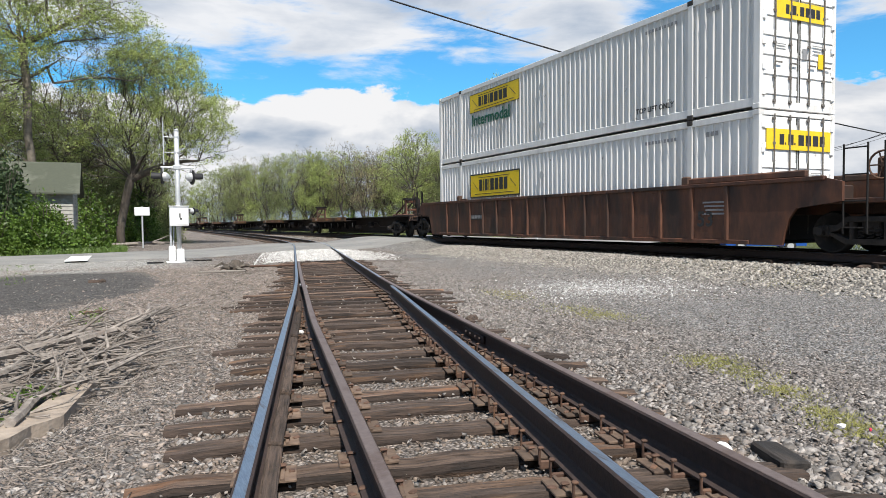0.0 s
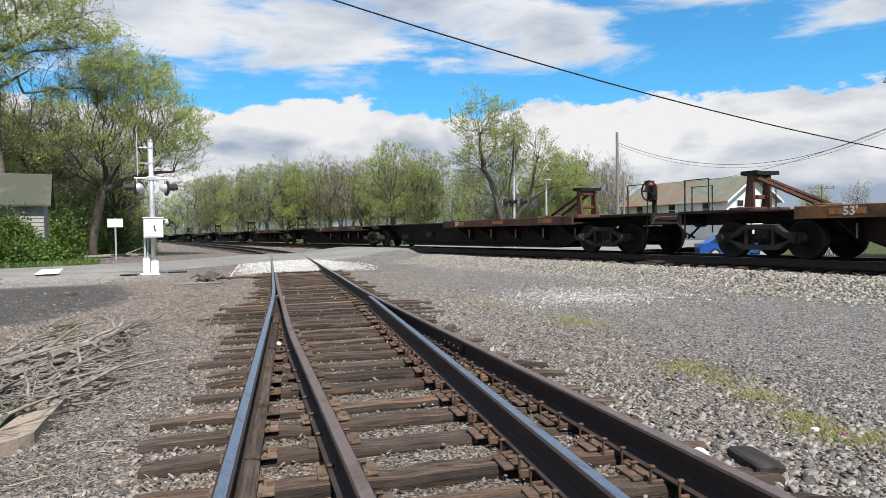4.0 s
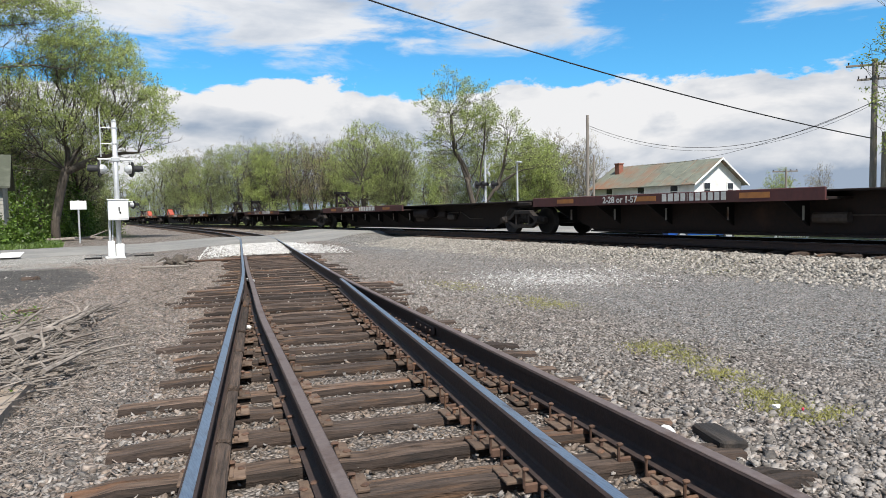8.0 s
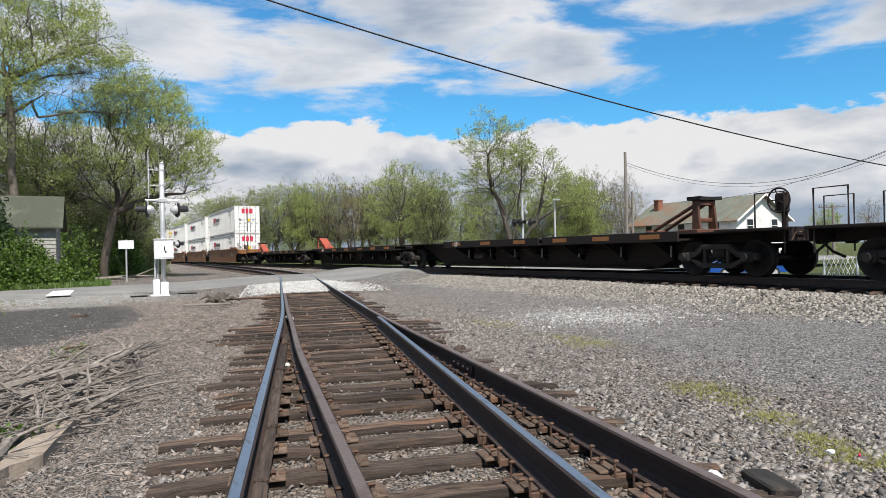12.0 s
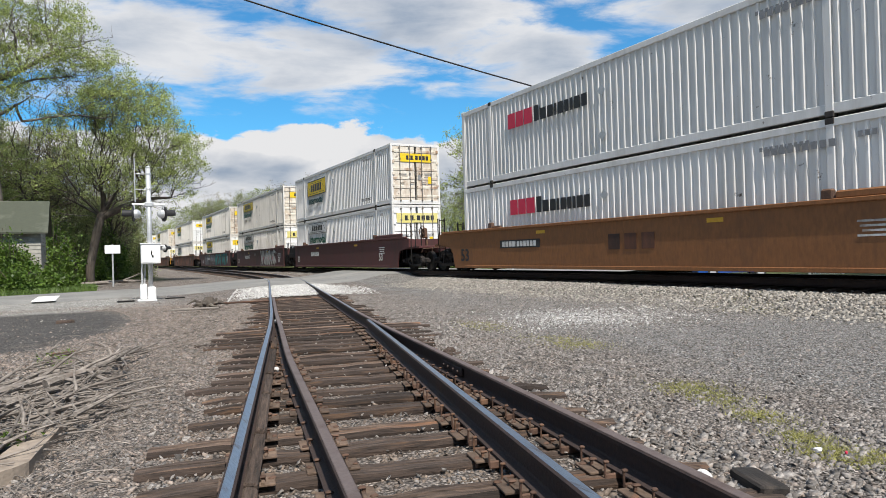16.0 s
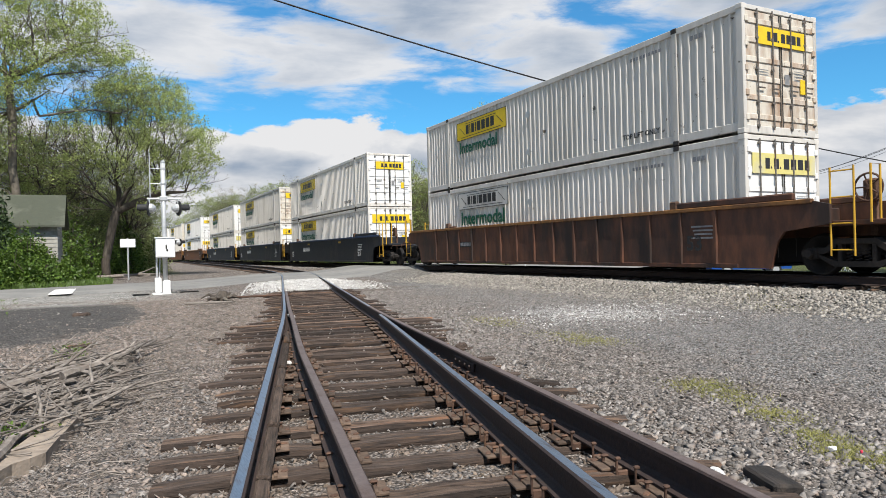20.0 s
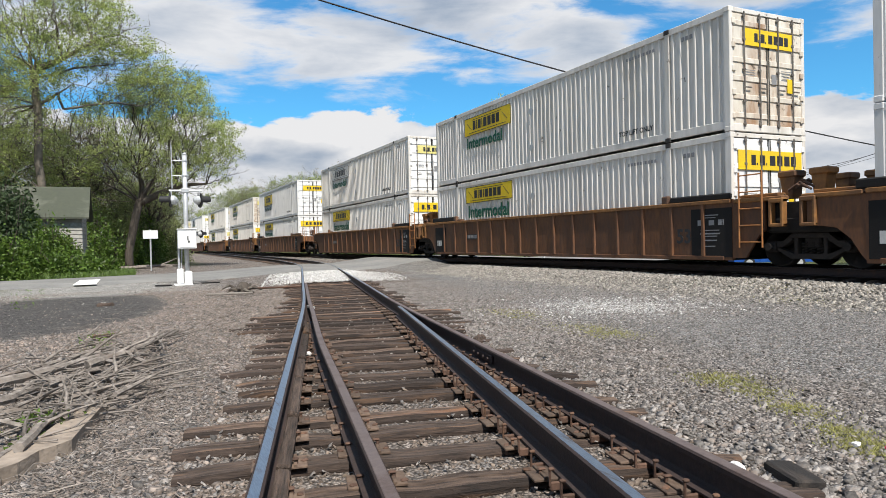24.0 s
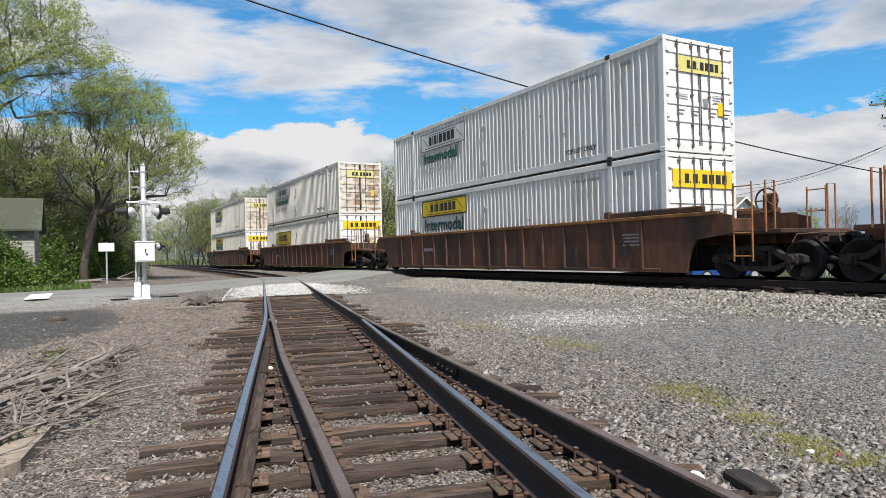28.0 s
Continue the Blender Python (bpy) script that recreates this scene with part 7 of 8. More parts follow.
def plant_bushes():
    gr = "dense bright green bush beside the road"
    for i, (x, y, w, d, h) in enumerate(((-4.9, 34.2, 2.6, 2.0, 1.5), (-2.7, 34.6, 2.2, 1.8, 1.2), (-6.8, 34.6, 3.0, 2.4, 1.8), (-1.2, 35.6, 1.6, 1.4, 0.9), (-9.5, 34.5, 3.6, 3.0, 2.2), (-3.7, 36.2, 2.8, 2.2, 2.3), (-12.5, 34, 4, 3, 2.4), (-3.2, 36.2, 1.9, 1.6, 2.7), (-3.9, 35.2, 1.6, 1.4, 2.0), (-5.3, 33.9, 2.4, 1.8, 2.5), (-4.3, 34.3, 1.8, 1.5, 1.9), (-4.0, 36.9, 1.5, 1.3, 3.3), (-3.35, 36.8, 1.4, 1.2, 2.4), (-2.6, 36.6, 1.4, 1.2, 1.7), (-2.0, 36.2, 1.4, 1.2, 1.2), (-4.7, 36.2, 1.6, 1.4, 2.9))):
        tagged(bush("bush", gr, x, y, w, d, h, LEAF_DARK, 300 + i, 5600, 0.062), group="bushes by the road")
    for i, (x, y, w, d, h) in enumerate(((-4.9, 35.3, 2.2, 2.0, 4.3), (-6.6, 35.6, 2.6, 2.4, 4.6), (-8.3, 36.0, 4.0, 3.0, 5.0), (-11.5, 36, 4, 3, 5), (-4.75, 36.7, 1.9, 1.6, 4.9), (-5.7, 36.9, 2.4, 1.8, 5.4))):
        bush("cedar", "dark green cedar with hanging boughs", x, y, w, d, h, LEAF_CEDAR, 400 + i, 5200, 0.12, 0.35)
    for i, (x, y, w, d, h) in enumerate(((1.8, 66, 5, 4, 3.6), (-0.5, 58, 4, 3, 3.4), (2.6, 76, 5, 5, 3.5), (0.2, 49, 2.4, 2, 2.0), (16.8, 140, 6, 12, 4), (2.0, 96, 6, 8, 4.2), (3, 125, 6, 9, 5), (21, 100, 6, 5, 3.5), (26, 92, 6, 5, 3.5), (30.5, 84, 6, 5, 3.3), (35, 78, 6, 5, 3.0), (40, 70, 5, 4, 2.6), (34, 63, 4, 4, 2.4), (-2.0, 46, 3.5, 3, 4.5), (1.2, 53, 3.4, 3, 4.4), (-6, 45, 4, 3, 4.5), (3.4, 60, 3, 3, 4), (14.8, 160, 6, 10, 5), (37.5, 74, 6, 5, 3.4), (45, 64, 6, 5, 3), (23.5, 96, 5, 5, 3.6), (28.5, 88, 5, 5, 3.6), (33, 81, 6, 5, 3.4), (18.5, 108, 5, 6, 3.8))):
        tagged(bush("undergrowth", "shady undergrowth along the wood", x, y, w, d, h, LEAF_DARK if y < 60 or i % 3 == 0 else LEAF_B, 500 + i, 4600, 0.075), group="undergrowth of the wood")


# patches of thin grass: middle, spread, number of blades
GRASS_SPOTS = ((4.62, 4.1, 0.13, 0.17, 1500), (4.5, 3.72, 0.12, 0.14, 700), (4.3, 3.18, 0.09, 0.13, 1100), (4.05, 2.68, 0.08, 0.10, 800), (3.88, 2.42, 0.10, 0.11, 1500), (3.95, 2.2, 0.12, 0.06, 700), (5.6, 6.8, 0.2, 0.25, 900), (5.7, 7.5, 0.2, 0.35, 700), (5.9, 9.8, 0.2, 0.4, 700), (5.7, 9.1, 0.2, 0.3, 500), (11.9, 9.3, 0.3, 0.5, 900), (12.2, 11.4, 0.3, 0.8, 700), (11.3, 8.2, 0.3, 0.4, 700), (-0.66, 5.72, 0.06, 0.25, 260), (-0.68, 5.05, 0.05, 0.15, 160), (-0.38, 9.3, 0.08, 0.2, 200), (-0.9, 6.4, 0.2, 0.4, 160), (0.0, 9.3, 0.1, 0.2, 60))


def grass_tufts():
    """Blades in patches: thin rows in the yard, a verge behind the road."""
    g = np.random.default_rng(77)
    pts = []
    for cx, cy, sx, sy, n in GRASS_SPOTS:
        pts.append(np.stack([g.normal(cx, sx, n) + 0.0, g.normal(cy, sy, n), np.zeros(n)], 1))
    p = np.concatenate(pts)
    p[:, 2] = [ground_z(x, y) for x, y, _ in p]
    n = len(p)
    ln, w = g.uniform(0.008, 0.034, n), g.uniform(0.002, 0.005, n)
    a = g.uniform(0, 6.28, n)
    d = np.stack([np.cos(a), np.sin(a), np.zeros(n)], 1)
    tip = p + np.stack([g.normal(0, 0.9, n) * ln, g.normal(0, 0.9, n) * ln, ln], 1)
    v = np.stack([p - d * w[:, None], p + d * w[:, None], tip], 1).reshape(-1, 3)
    tagged(new("grass", raw_mesh("grass", v, np.arange(3 * n).reshape(n, 3), GRASS)), "thin tufts of yellow-green grass in gravel", "grass", kind="stuff")
    tip_at = []
    for cx, cy, wd, ht, n in ((-0.67, 5.75, 0.10, 0.20, 90), (-0.7, 5.15, 0.06, 0.12, 40), (-0.38, 9.3, 0.10, 0.20, 60), (-2.03, 16.7, 0.16, 0.4, 60)):
        q = np.stack([g.normal(cx, wd, n), g.normal(cy, wd * 1.6, n), g.uniform(0, ht, n)], 1)
        q[:, 2] += [ground_z(a, b) for a, b, _ in q]
        tip_at.append(q)
    tagged(new("weeds", leaf_mesh("weeds", np.concatenate(tip_at), 2, 0.015, 0.024, LEAF_DARK, 91, 0.35)), "green weeds among the dead branches", "weeds", kind="stuff")
    n = 26000
    x, y = g.uniform(-16, 0.2, n), g.uniform(33.6, 38.5, n)
    p = np.stack([x, y, [ground_z(i, j) for i, j in zip(x, y)]], 1)
    ln, w = g.uniform(0.12, 0.35, n), g.uniform(0.008, 0.016, n)
    tip = p + np.stack([g.normal(0, 0.4, n) * ln, g.normal(0, 0.4, n) * ln, ln], 1)
    d = np.stack([np.ones(n), np.zeros(n), np.zeros(n)], 1)
    v = np.stack([p - d * w[:, None], p + d * w[:, None], tip], 1).reshape(-1, 3)
    tagged(new("grass", raw_mesh("grass", v, np.arange(3 * n).reshape(n, 3), LEAF_DARK)), "green grass verge behind the road", "grass", kind="stuff")


STONE = material("crushed_grey_stone", (0.30, 0.275, 0.255), (0.125, 0.114, 0.106), 40, 0.93, 0, (0.19, 0.145, 0.118), 9.0, (0.52, 0.72), 0.4, island=True, vary=0.6)
STONE_BROWN = material("brown_ballast_stone", (0.31, 0.258, 0.222), (0.15, 0.122, 0.105), 40, 0.93, 0, (0.17, 0.12, 0.09), 9.0, (0.55, 0.75), 0.4, island=True, vary=0.45)
STONE_DUSTY = material("oily_brown_ballast", (0.205, 0.163, 0.132), (0.085, 0.066, 0.054), 40, 0.93, 0, (0.30, 0.235, 0.175), 7.0, (0.58, 0.75), 0.4, island=True, vary=0.5)
STONE_PALE = material("pale_ballast_stone", (0.38, 0.355, 0.32), (0.20, 0.183, 0.16), 30, 0.93, 0, (0.24, 0.19, 0.15), 6.0, (0.55, 0.75), 0.4, island=True, vary=0.45)
STONE_WHITE = material("white_limestone", (0.62, 0.61, 0.595), (0.46, 0.45, 0.435), 30, 0.9, 0, (0.34, 0.31, 0.28), 8.0, bump=0.3, island=True, vary=0.32)


def stone_field(name, pts, sizes, mt, seed, label):
    """Broken stones: each a squashed, jagged eight-cornered lump."""
    g = np.random.default_rng(seed)
    n = len(pts)
    base = np.array([(-1, -1, -0.6), (1, -1, -0.6), (1, 1, -0.6), (-1, 1, -0.6), (-1, -1, 0.6), (1, -1, 0.6), (1, 1, 0.6), (-1, 1, 0.6)], dtype=float) * 0.62
    v = base[None] * g.uniform(0.3, 1.3, (n, 8, 3))
    a, t = g.uniform(0, 6.28, n), g.normal(0, 0.6, n)
    ca, sa, ct, st = np.cos(a), np.sin(a), np.cos(t), np.sin(t)
    x = v[:, :, 0] * ca[:, None] - v[:, :, 1] * sa[:, None]
    y = v[:, :, 0] * sa[:, None] + v[:, :, 1] * ca[:, None]
    z = v[:, :, 2] * ct[:, None] + x * st[:, None]
    v = np.stack([x, y, z], 2) * sizes[:, None, None] + pts[:, None, :]
    f = np.array([(4, 5, 6, 7), (0, 1, 5, 4), (1, 2, 6, 5), (2, 3, 7, 6), (3, 0, 4, 7)])
    faces = (f[None] + (np.arange(n) * 8)[:, None, None]).reshape(-1, 4)
    tagged(new(name, raw_mesh(name, v.reshape(-1, 3), faces, mt)), label, "stones", kind="stuff")


def strew():
    g = np.random.default_rng(5)

    def spread(n, x0, x1, y0, y1, near=True):
        # more stones close by, fewer far off
        r = np.exp(g.uniform(math.log(max(y0, 1.2)), math.log(y1), n)) if near else g.uniform(y0, y1, n)
        return g.uniform(x0, x1, n), r

    def lay(x, y, size, mt, nm, label, seed, lift=0.25):
        z = np.array([ground_z(a, b) for a, b in zip(x, y)])
        stone_field(nm, np.stack([x, y, z + size * lift], 1), size, mt, seed, label)

    # right of the turnout
    x, y = spread(105000, 1.6, 12.0, 0.4, 16.0)
    k = (x - np.array([brown_x(v) for v in y]) > 0.78) & (g.random(len(x)) < np.clip(1.25 - np.abs(x - 2.6 - y * 0.23) * 0.16, 0.22, 1))
    x, y = x[k], y[k]
    lay(x, y, np.clip(g.lognormal(-4.36, 0.42, len(x)), 0.006, 0.038) * (1 + 0.25 * (x - np.array([brown_x(v) for v in y]) < 1.7)) * np.where(x - 0.2 * y > 4.2, 0.72, 1.0), STONE, "gravel", "loose crushed grey stone beside the track", 61)
    n = 24000
    x, y = g.uniform(3.5, 12.0, n), g.uniform(7.0, 19.0, n)
    k = x - np.array([brown_x(v) for v in y]) > 0.9
    x, y = x[k], y[k]
    lay(x, y, np.clip(g.lognormal(-3.95, 0.4, len(x)), 0.010, 0.05) * np.where(x - 0.2 * y > 4.2, 0.75, 1.0), STONE, "gravel", "loose crushed grey stone in the yard", 71, 0.12)
    n = 15000
    x, y = g.uniform(-2.5, 4.6, n), g.uniform(8.0, 20.0, n)
    k = (np.array([blue_x(v) for v in y]) - x > 1.3) & (((x - 0.1 * y + 3.1) * 0.42) ** 2 + ((y - 15.6) * 0.2) ** 2 > 0.9)
    x, y = x[k], y[k]
    lay(x, y, np.clip(g.lognormal(-3.9, 0.4, len(x)), 0.012, 0.06), STONE_BROWN, "gravel", "coarse brown ballast beside the track", 72, 0.12)
    # left of it
    x, y = spread(84000, -3.2, 5.0, 1.6, 22.0)
    k = np.array([blue_x(v) for v in y]) - x > 0.80
    k &= ~((x < 0.6) & (y > 10.8) & (y < 21) & (g.random(len(x)) < 0.93 * (((x - 0.1 * y + 3.1) * 0.42) ** 2 + ((y - 15.6) * 0.2) ** 2 < 1)))
    x, y = x[k], y[k]
    half = g.random(len(x)) < 0.45
    lay(x[half], y[half], np.clip(g.lognormal(-4.22, 0.38, half.sum()), 0.007, 0.042), STONE, "gravel", "loose crushed grey stone beside the track", 62)
    lay(x[~half], y[~half], np.clip(g.lognormal(-4.25, 0.38, (~half).sum()), 0.007, 0.042), STONE_BROWN, "gravel", "brown dusty ballast beside the track", 63)
    # between the rails, mostly low between the ties
    n = 17000
    y = np.exp(g.uniform(math.log(1.0), math.log(20.0), n))
    u = g.uniform(-1.35, 1.35, n)
    x = np.array([(blue_x(v) + brown_x(v)) / 2 for v in y]) + u * 1.15
    lay(x, y, np.clip(g.lognormal(-4.2, 0.36, n), 0.008, 0.036), STONE_DUSTY, "gravel", "brown dusty ballast between the ties", 64, 0.2)
    n = 2500
    y = np.exp(g.uniform(math.log(1.0), math.log(16.0), n))
    x = np.array([(blue_x(v) + brown_x(v)) / 2 for v in y]) + g.uniform(-1.5, 1.5, n)
    lay(x, y, np.clip(g.lognormal(-4.3, 0.4, n), 0.006, 0.02), STONE, "gravel", "small chips lying on the ties", 65, 1.6)
    # white stone filled in at the crossing
    n = 9000
    y = g.uniform(20.0, 26.5, n)
    x = np.array([lead_x(v) for v in y]) + np.clip(g.normal(0.2, 1.0, n), -2.0, 2.8)
    z = np.array([0.04 + 0.07 * smooth(19, 24, b) + fall(b) for b in y])
    stone_field("gravel", np.stack([x, y, z + g.uniform(-0.02, 0.02, n) - 0.05 * np.clip(np.abs(x - np.array([lead_x(v) for v in y])) - 0.9, 0, 2)], 1), np.clip(g.lognormal(-3.55, 0.3, n), 0.015, 0.06), STONE_WHITE, 66, "heap of white limestone filling the track at the road")
    # pale patch in the yard
    n = 3200
    x, y = g.normal(7.9, 1.2, n), g.normal(9.5, 0.9, n)
    lay(x, y, np.clip(g.lognormal(-4.5, 0.45, n), 0.005, 0.035), STONE_WHITE, "gravel", "scatter of white stone in the yard", 67)
    # pale ballast shoulder of the main track
    n = 26000
    y = g.uniform(2.0, 26.0, n)
    x = 12.7 - np.abs(g.normal(0, 0.95, n))
    k = (x > 9.6) & (y < 24.8)
    lay(x[k], y[k], np.clip(g.lognormal(-3.55, 0.34, k.sum()), 0.014, 0.06), STONE_PALE, "gravel", "pale ballast along the main track", 68)
    n = 7000
    y = g.uniform(4.0, 60.0, n)
    x = np.array([main_x(v) for v in y]) + g.uniform(-1.6, 1.6, n)
    k = (y < 25) | (y > 41)
    lay(x[k], y[k], np.clip(g.lognormal(-3.2, 0.3, k.sum()), 0.02, 0.07), STONE_PALE, "gravel", "pale ballast of the main track", 69)


plant_trees()
plant_bushes()
grass_tufts()
strew()


# ---- signals, signs and poles ----
def flasher_head(parent, x, y, z, face, hood_len=0.34):
    """A round black backing with a hooded lamp; face: +1 looks to +y, -1 to -y, or a turn in degrees."""
    base = pose(x, y, z, 0, 0, face)
    d = Solid()
    d.tube([(0, 0.0, 0), (0, 0.03, 0)], 0.25, 20)
    disc = part("backing_disc", d, BLACK_PAINT, parent, "round black backing", m=base)
    h = Solid()
    n, vs, fs = 14, [], []
    for k, (yy, r) in enumerate(((0.03, 0.13), (hood_len, 0.14))):
        for i in range(n):
            a = radians(-30 + 240 * i / (n - 1))
            vs.append((r * math.cos(a), yy, r * math.sin(a)))
    fs = [(i, i + 1, n + i + 1, n + i) for i in range(n - 1)]
    h.add(vs, fs)
    h.add([(v[0] * 0.93, v[1], v[2] * 0.93) for v in vs], fs)
    part("hood", h, BLACK_PAINT, disc)
    b = Solid()
    b.tube([(0, -0.02, 0), (0, -0.12, 0), (0, -0.20, 0)], [0.15, 0.14, 0.06], 14)
    part("lamp_housing", b, GALV, disc, "pale grey lamp housing")
    g = Solid()
    g.tube([(0, 0.03, 0), (0, 0.055, 0)], [0.125, 0.09], 14)
    part("lens", g, MAROON, disc, "dark red lens")


def crossing_mast():
    x, y = 1.72, 23.45
    z0 = ground_z(x, y)
    t = thing("crossing_signal", "galvanised crossing signal mast with two black hooded lamps", "crossing signal", pose(x, y, z0))
    s = Solid()
    s.tube([(0, 0, 0), (0, 0, 4.32)], 0.075, 14)
    s.tube([(0, 0, 4.32), (0, 0, 4.38)], [0.085, 0.05], 14)
    mast = part("mast", s, GALV, t, smooth=True)
    for z in (1.15, 2.2, 3.6, 4.1):
        part("clamp", Solid().tube([(0, 0, z), (0, 0, z + 0.05)], 0.088, 14), GALV, mast)
    b = Solid()
    b.box((-0.12, 0, 0.02), (0.56, 0.5, 0.05), 0.01).box((0.03, 0, 0.24), (0.24, 0.24, 0.42), 0.03).box((-0.22, 0.02, 0.3), (0.2, 0.24, 0.5), 0.03)
    part("base", b, WHITE_PAINT, t, "white painted junction base")
    cb = Solid()
    cb.box((0.0, -0.2, 1.52), (0.58, 0.26, 0.64), 0.02).box((0.0, -0.2, 1.85), (0.62, 0.32, 0.03), 0.008)
    box = part("relay_box", cb, WHITE_PAINT, t, "white metal relay box")
    part("box_door", Solid().box((0.0, -0.335, 1.52), (0.5, 0.012, 0.54), 0.004), WHITE_PAINT, box)
    part("padlock", Solid().box((0.02, -0.35, 1.55), (0.035, 0.025, 0.14), 0.006).box((0.05, -0.35, 1.44), (0.05, 0.02, 0.06), 0.006), BLACK_IRON, box)
    cd = Solid()
    cd.tube([(-0.26, -0.05, 0.3), (-0.25, -0.08, 1.2)], 0.035, 8).tube([(-0.19, 0.04, 0.3), (-0.15, 0.02, 1.2)], 0.022, 8)
    part("conduit", cd, GALV, t)
    arm = Solid()
    arm.tube([(-0.50, -0.02, 2.0 + 1.13), (0.50, -0.02, 2.0 + 1.13)], 0.03, 8).box((0, 0, 3.13), (0.26, 0.2, 0.16), 0.03)
    part("cross_arm", arm, GALV, t)
    for sx, tu in ((-1, 74), (1, -74)):
        dp = Solid()
        dp.tube([(sx * 0.44, -0.02, 3.13), (sx * 0.44, -0.02, 2.98)], 0.03, 8)
        part("lamp_drop", dp, GALV, t)
        flasher_head(t, sx * 0.44, -0.02, 2.82, tu)
    br = Solid()
    br.tube([(-0.40, 0.0, 3.2), (-0.40, 0.0, 4.62)], 0.018, 6)
    for z in (3.62, 4.12):
        br.tube([(-0.40, 0, z), (0.0, 0, z)], 0.014, 6)
    part("side_rod", br, GALV, t, "thin grey rod on brackets")
    pl = Solid()
    pl.box((-0.75, -0.15, 0.03), (0.5, 0.3, 0.03), 0.01).box((0.75, 0.3, 0.03), (0.6, 0.28, 0.03), 0.01)
    tagged(part("cable_cover", pl, BLACK_IRON, m=pose(x, y, z0)), "dark steel cable covers lying on the earth", "cover")


def far_crossing_mast():
    x, y = 22.5, 33.2
    z0 = ground_z(x, y)
    t = thing("crossing_signal", "grey crossing signal with black lamps beyond the tracks", "crossing signal", pose(x, y, z0))
    part("mast", Solid().tube([(0, 0, 0), (0, 0, 4.75)], 0.07, 10), GALV, t)
    part("cross_arm", Solid().tube([(-0.7, 0, 3.25), (0.55, 0, 3.25)], 0.035, 8), GALV, t)
    for dx in (-0.68, -0.22, 0.5):
        flasher_head(t, dx, -0.05, 3.25, 205)
    cb = Solid()
    for a in (45, -45):
        cb.box((0.12, 0, 4.1), (0.02, 0.9, 0.16), 0, Matrix.Rotation(radians(a), 3, "X"))
    part("crossbuck", cb, WHITE_PAINT, t, "white crossed boards seen nearly edge on", m=pose(0, 0, 0, 0, 0, 0))
    p = thing("light_pole", "slender grey metal lamp pole", "pole", pose(30.0, 40.0, ground_z(30, 40)))
    part("pole", Solid().tube([(0, 0, 0), (0, 0, 5.6)], [0.09, 0.06], 10), GALV, p)
    part("lamp", Solid().box((0, -0.2, 5.6), (0.3, 0.6, 0.14), 0.05), GALV, p)


def roadside_mast():
    x, y = 3.35, 45.0
    t = thing("crossing_signal", "grey crossing signal with two black lamps across the road", "crossing signal", pose(x, y, ground_z(x, y)))
    part("mast", Solid().tube([(0, 0, 0), (0, 0, 3.2)], 0.07, 10), GALV, t)
    part("cross_arm", Solid().tube([(-0.5, 0, 2.3), (0.9, 0, 2.3)], 0.03, 8), GALV, t)
    for dx in (0.42, 0.82):
        flasher_head(t, dx, 0.0, 2.12, -60)


def railway_signal(x, y, h, name="railway_signal"):
    t = thing(name, "black two-lamp railway signal on a short mast", "railway signal", pose(x, y, ground_z(x, y)))
    part("mast", Solid().tube([(0, 0, 0), (0, 0, h)], 0.07, 8), GALV, t)
    part("base", Solid().box((0, 0, 0.3), (0.5, 0.4, 0.6), 0.03), GALV, t)
    hd = Solid()
    hd.box((0, -0.05, h - 0.35), (0.55, 0.12, 1.15), 0.2)
    head = part("head", hd, BLACK_PAINT, t)
    for z in (h - 0.05, h - 0.6):
        part("lamp_hood", Solid().tube([(0, -0.1, z), (0, -0.35, z)], [0.13, 0.14], 12), BLACK_PAINT, head)
    part("step_bracket", Solid().box((0, -0.1, h - 1.25), (0.7, 0.3, 0.05), 0.01), GALV, t)


def road_sign():
    x, y = 1.07, 40.0
    t = thing("road_sign", "plain pale back of a road sign on a thin post", "sign", pose(x, y, ground_z(x, y)))
    part("post", Solid().tube([(0, 0, 0), (0, 0, 2.3)], 0.045, 8), GALV, t)
    part("board", Solid().box((0, -0.06, 2.02), (0.76, 0.02, 0.46), 0.006), WHITE_PAINT, t, "white rectangular board")
    part("bracket", Solid().box((0, -0.04, 2.12), (0.5, 0.02, 0.03)).box((0, -0.04, 1.9), (0.5, 0.02, 0.03)), GALV, t)


def utility_pole(x, y, h, arms, label, mt=None, girth=1.0):
    t = thing("utility_pole", label, "pole", pose(x, y, ground_z(x, y)))
    part("pole", Solid().tube([(0, 0, -0.2), (0, 0, h)], [0.16 * girth, 0.11 * girth], 12), mt or POLE_WOOD, t)
    for z, w in arms:
        arm = part("cross_arm", Solid().box((0, 0.12, z), (w, 0.1, 0.12), 0.01, Matrix.Rotation(radians(-52), 3, "Z")), POLE_WOOD, t)
        for k in (-0.45, -0.2, 0.2, 0.45):
            ix, iy = w * k * math.cos(radians(-52)), w * k * math.sin(radians(-52)) + 0.12
            part("insulator", Solid().tube([(ix, iy, z + 0.06), (ix, iy, z + 0.2)], [0.03, 0.05], 6), BLACK_IRON, arm)
    return t


def wire(name, label, a, b, sag, r=0.02, n=24):
    pts = []
    for i in range(n + 1):
        k = i / n
        p = Vector(a).lerp(Vector(b), k)
        p.z -= sag * 4 * k * (1 - k)
        pts.append(p)
    tagged(part(name, Solid().tube(pts, r, 6), BLACK_PAINT), label, "cable")


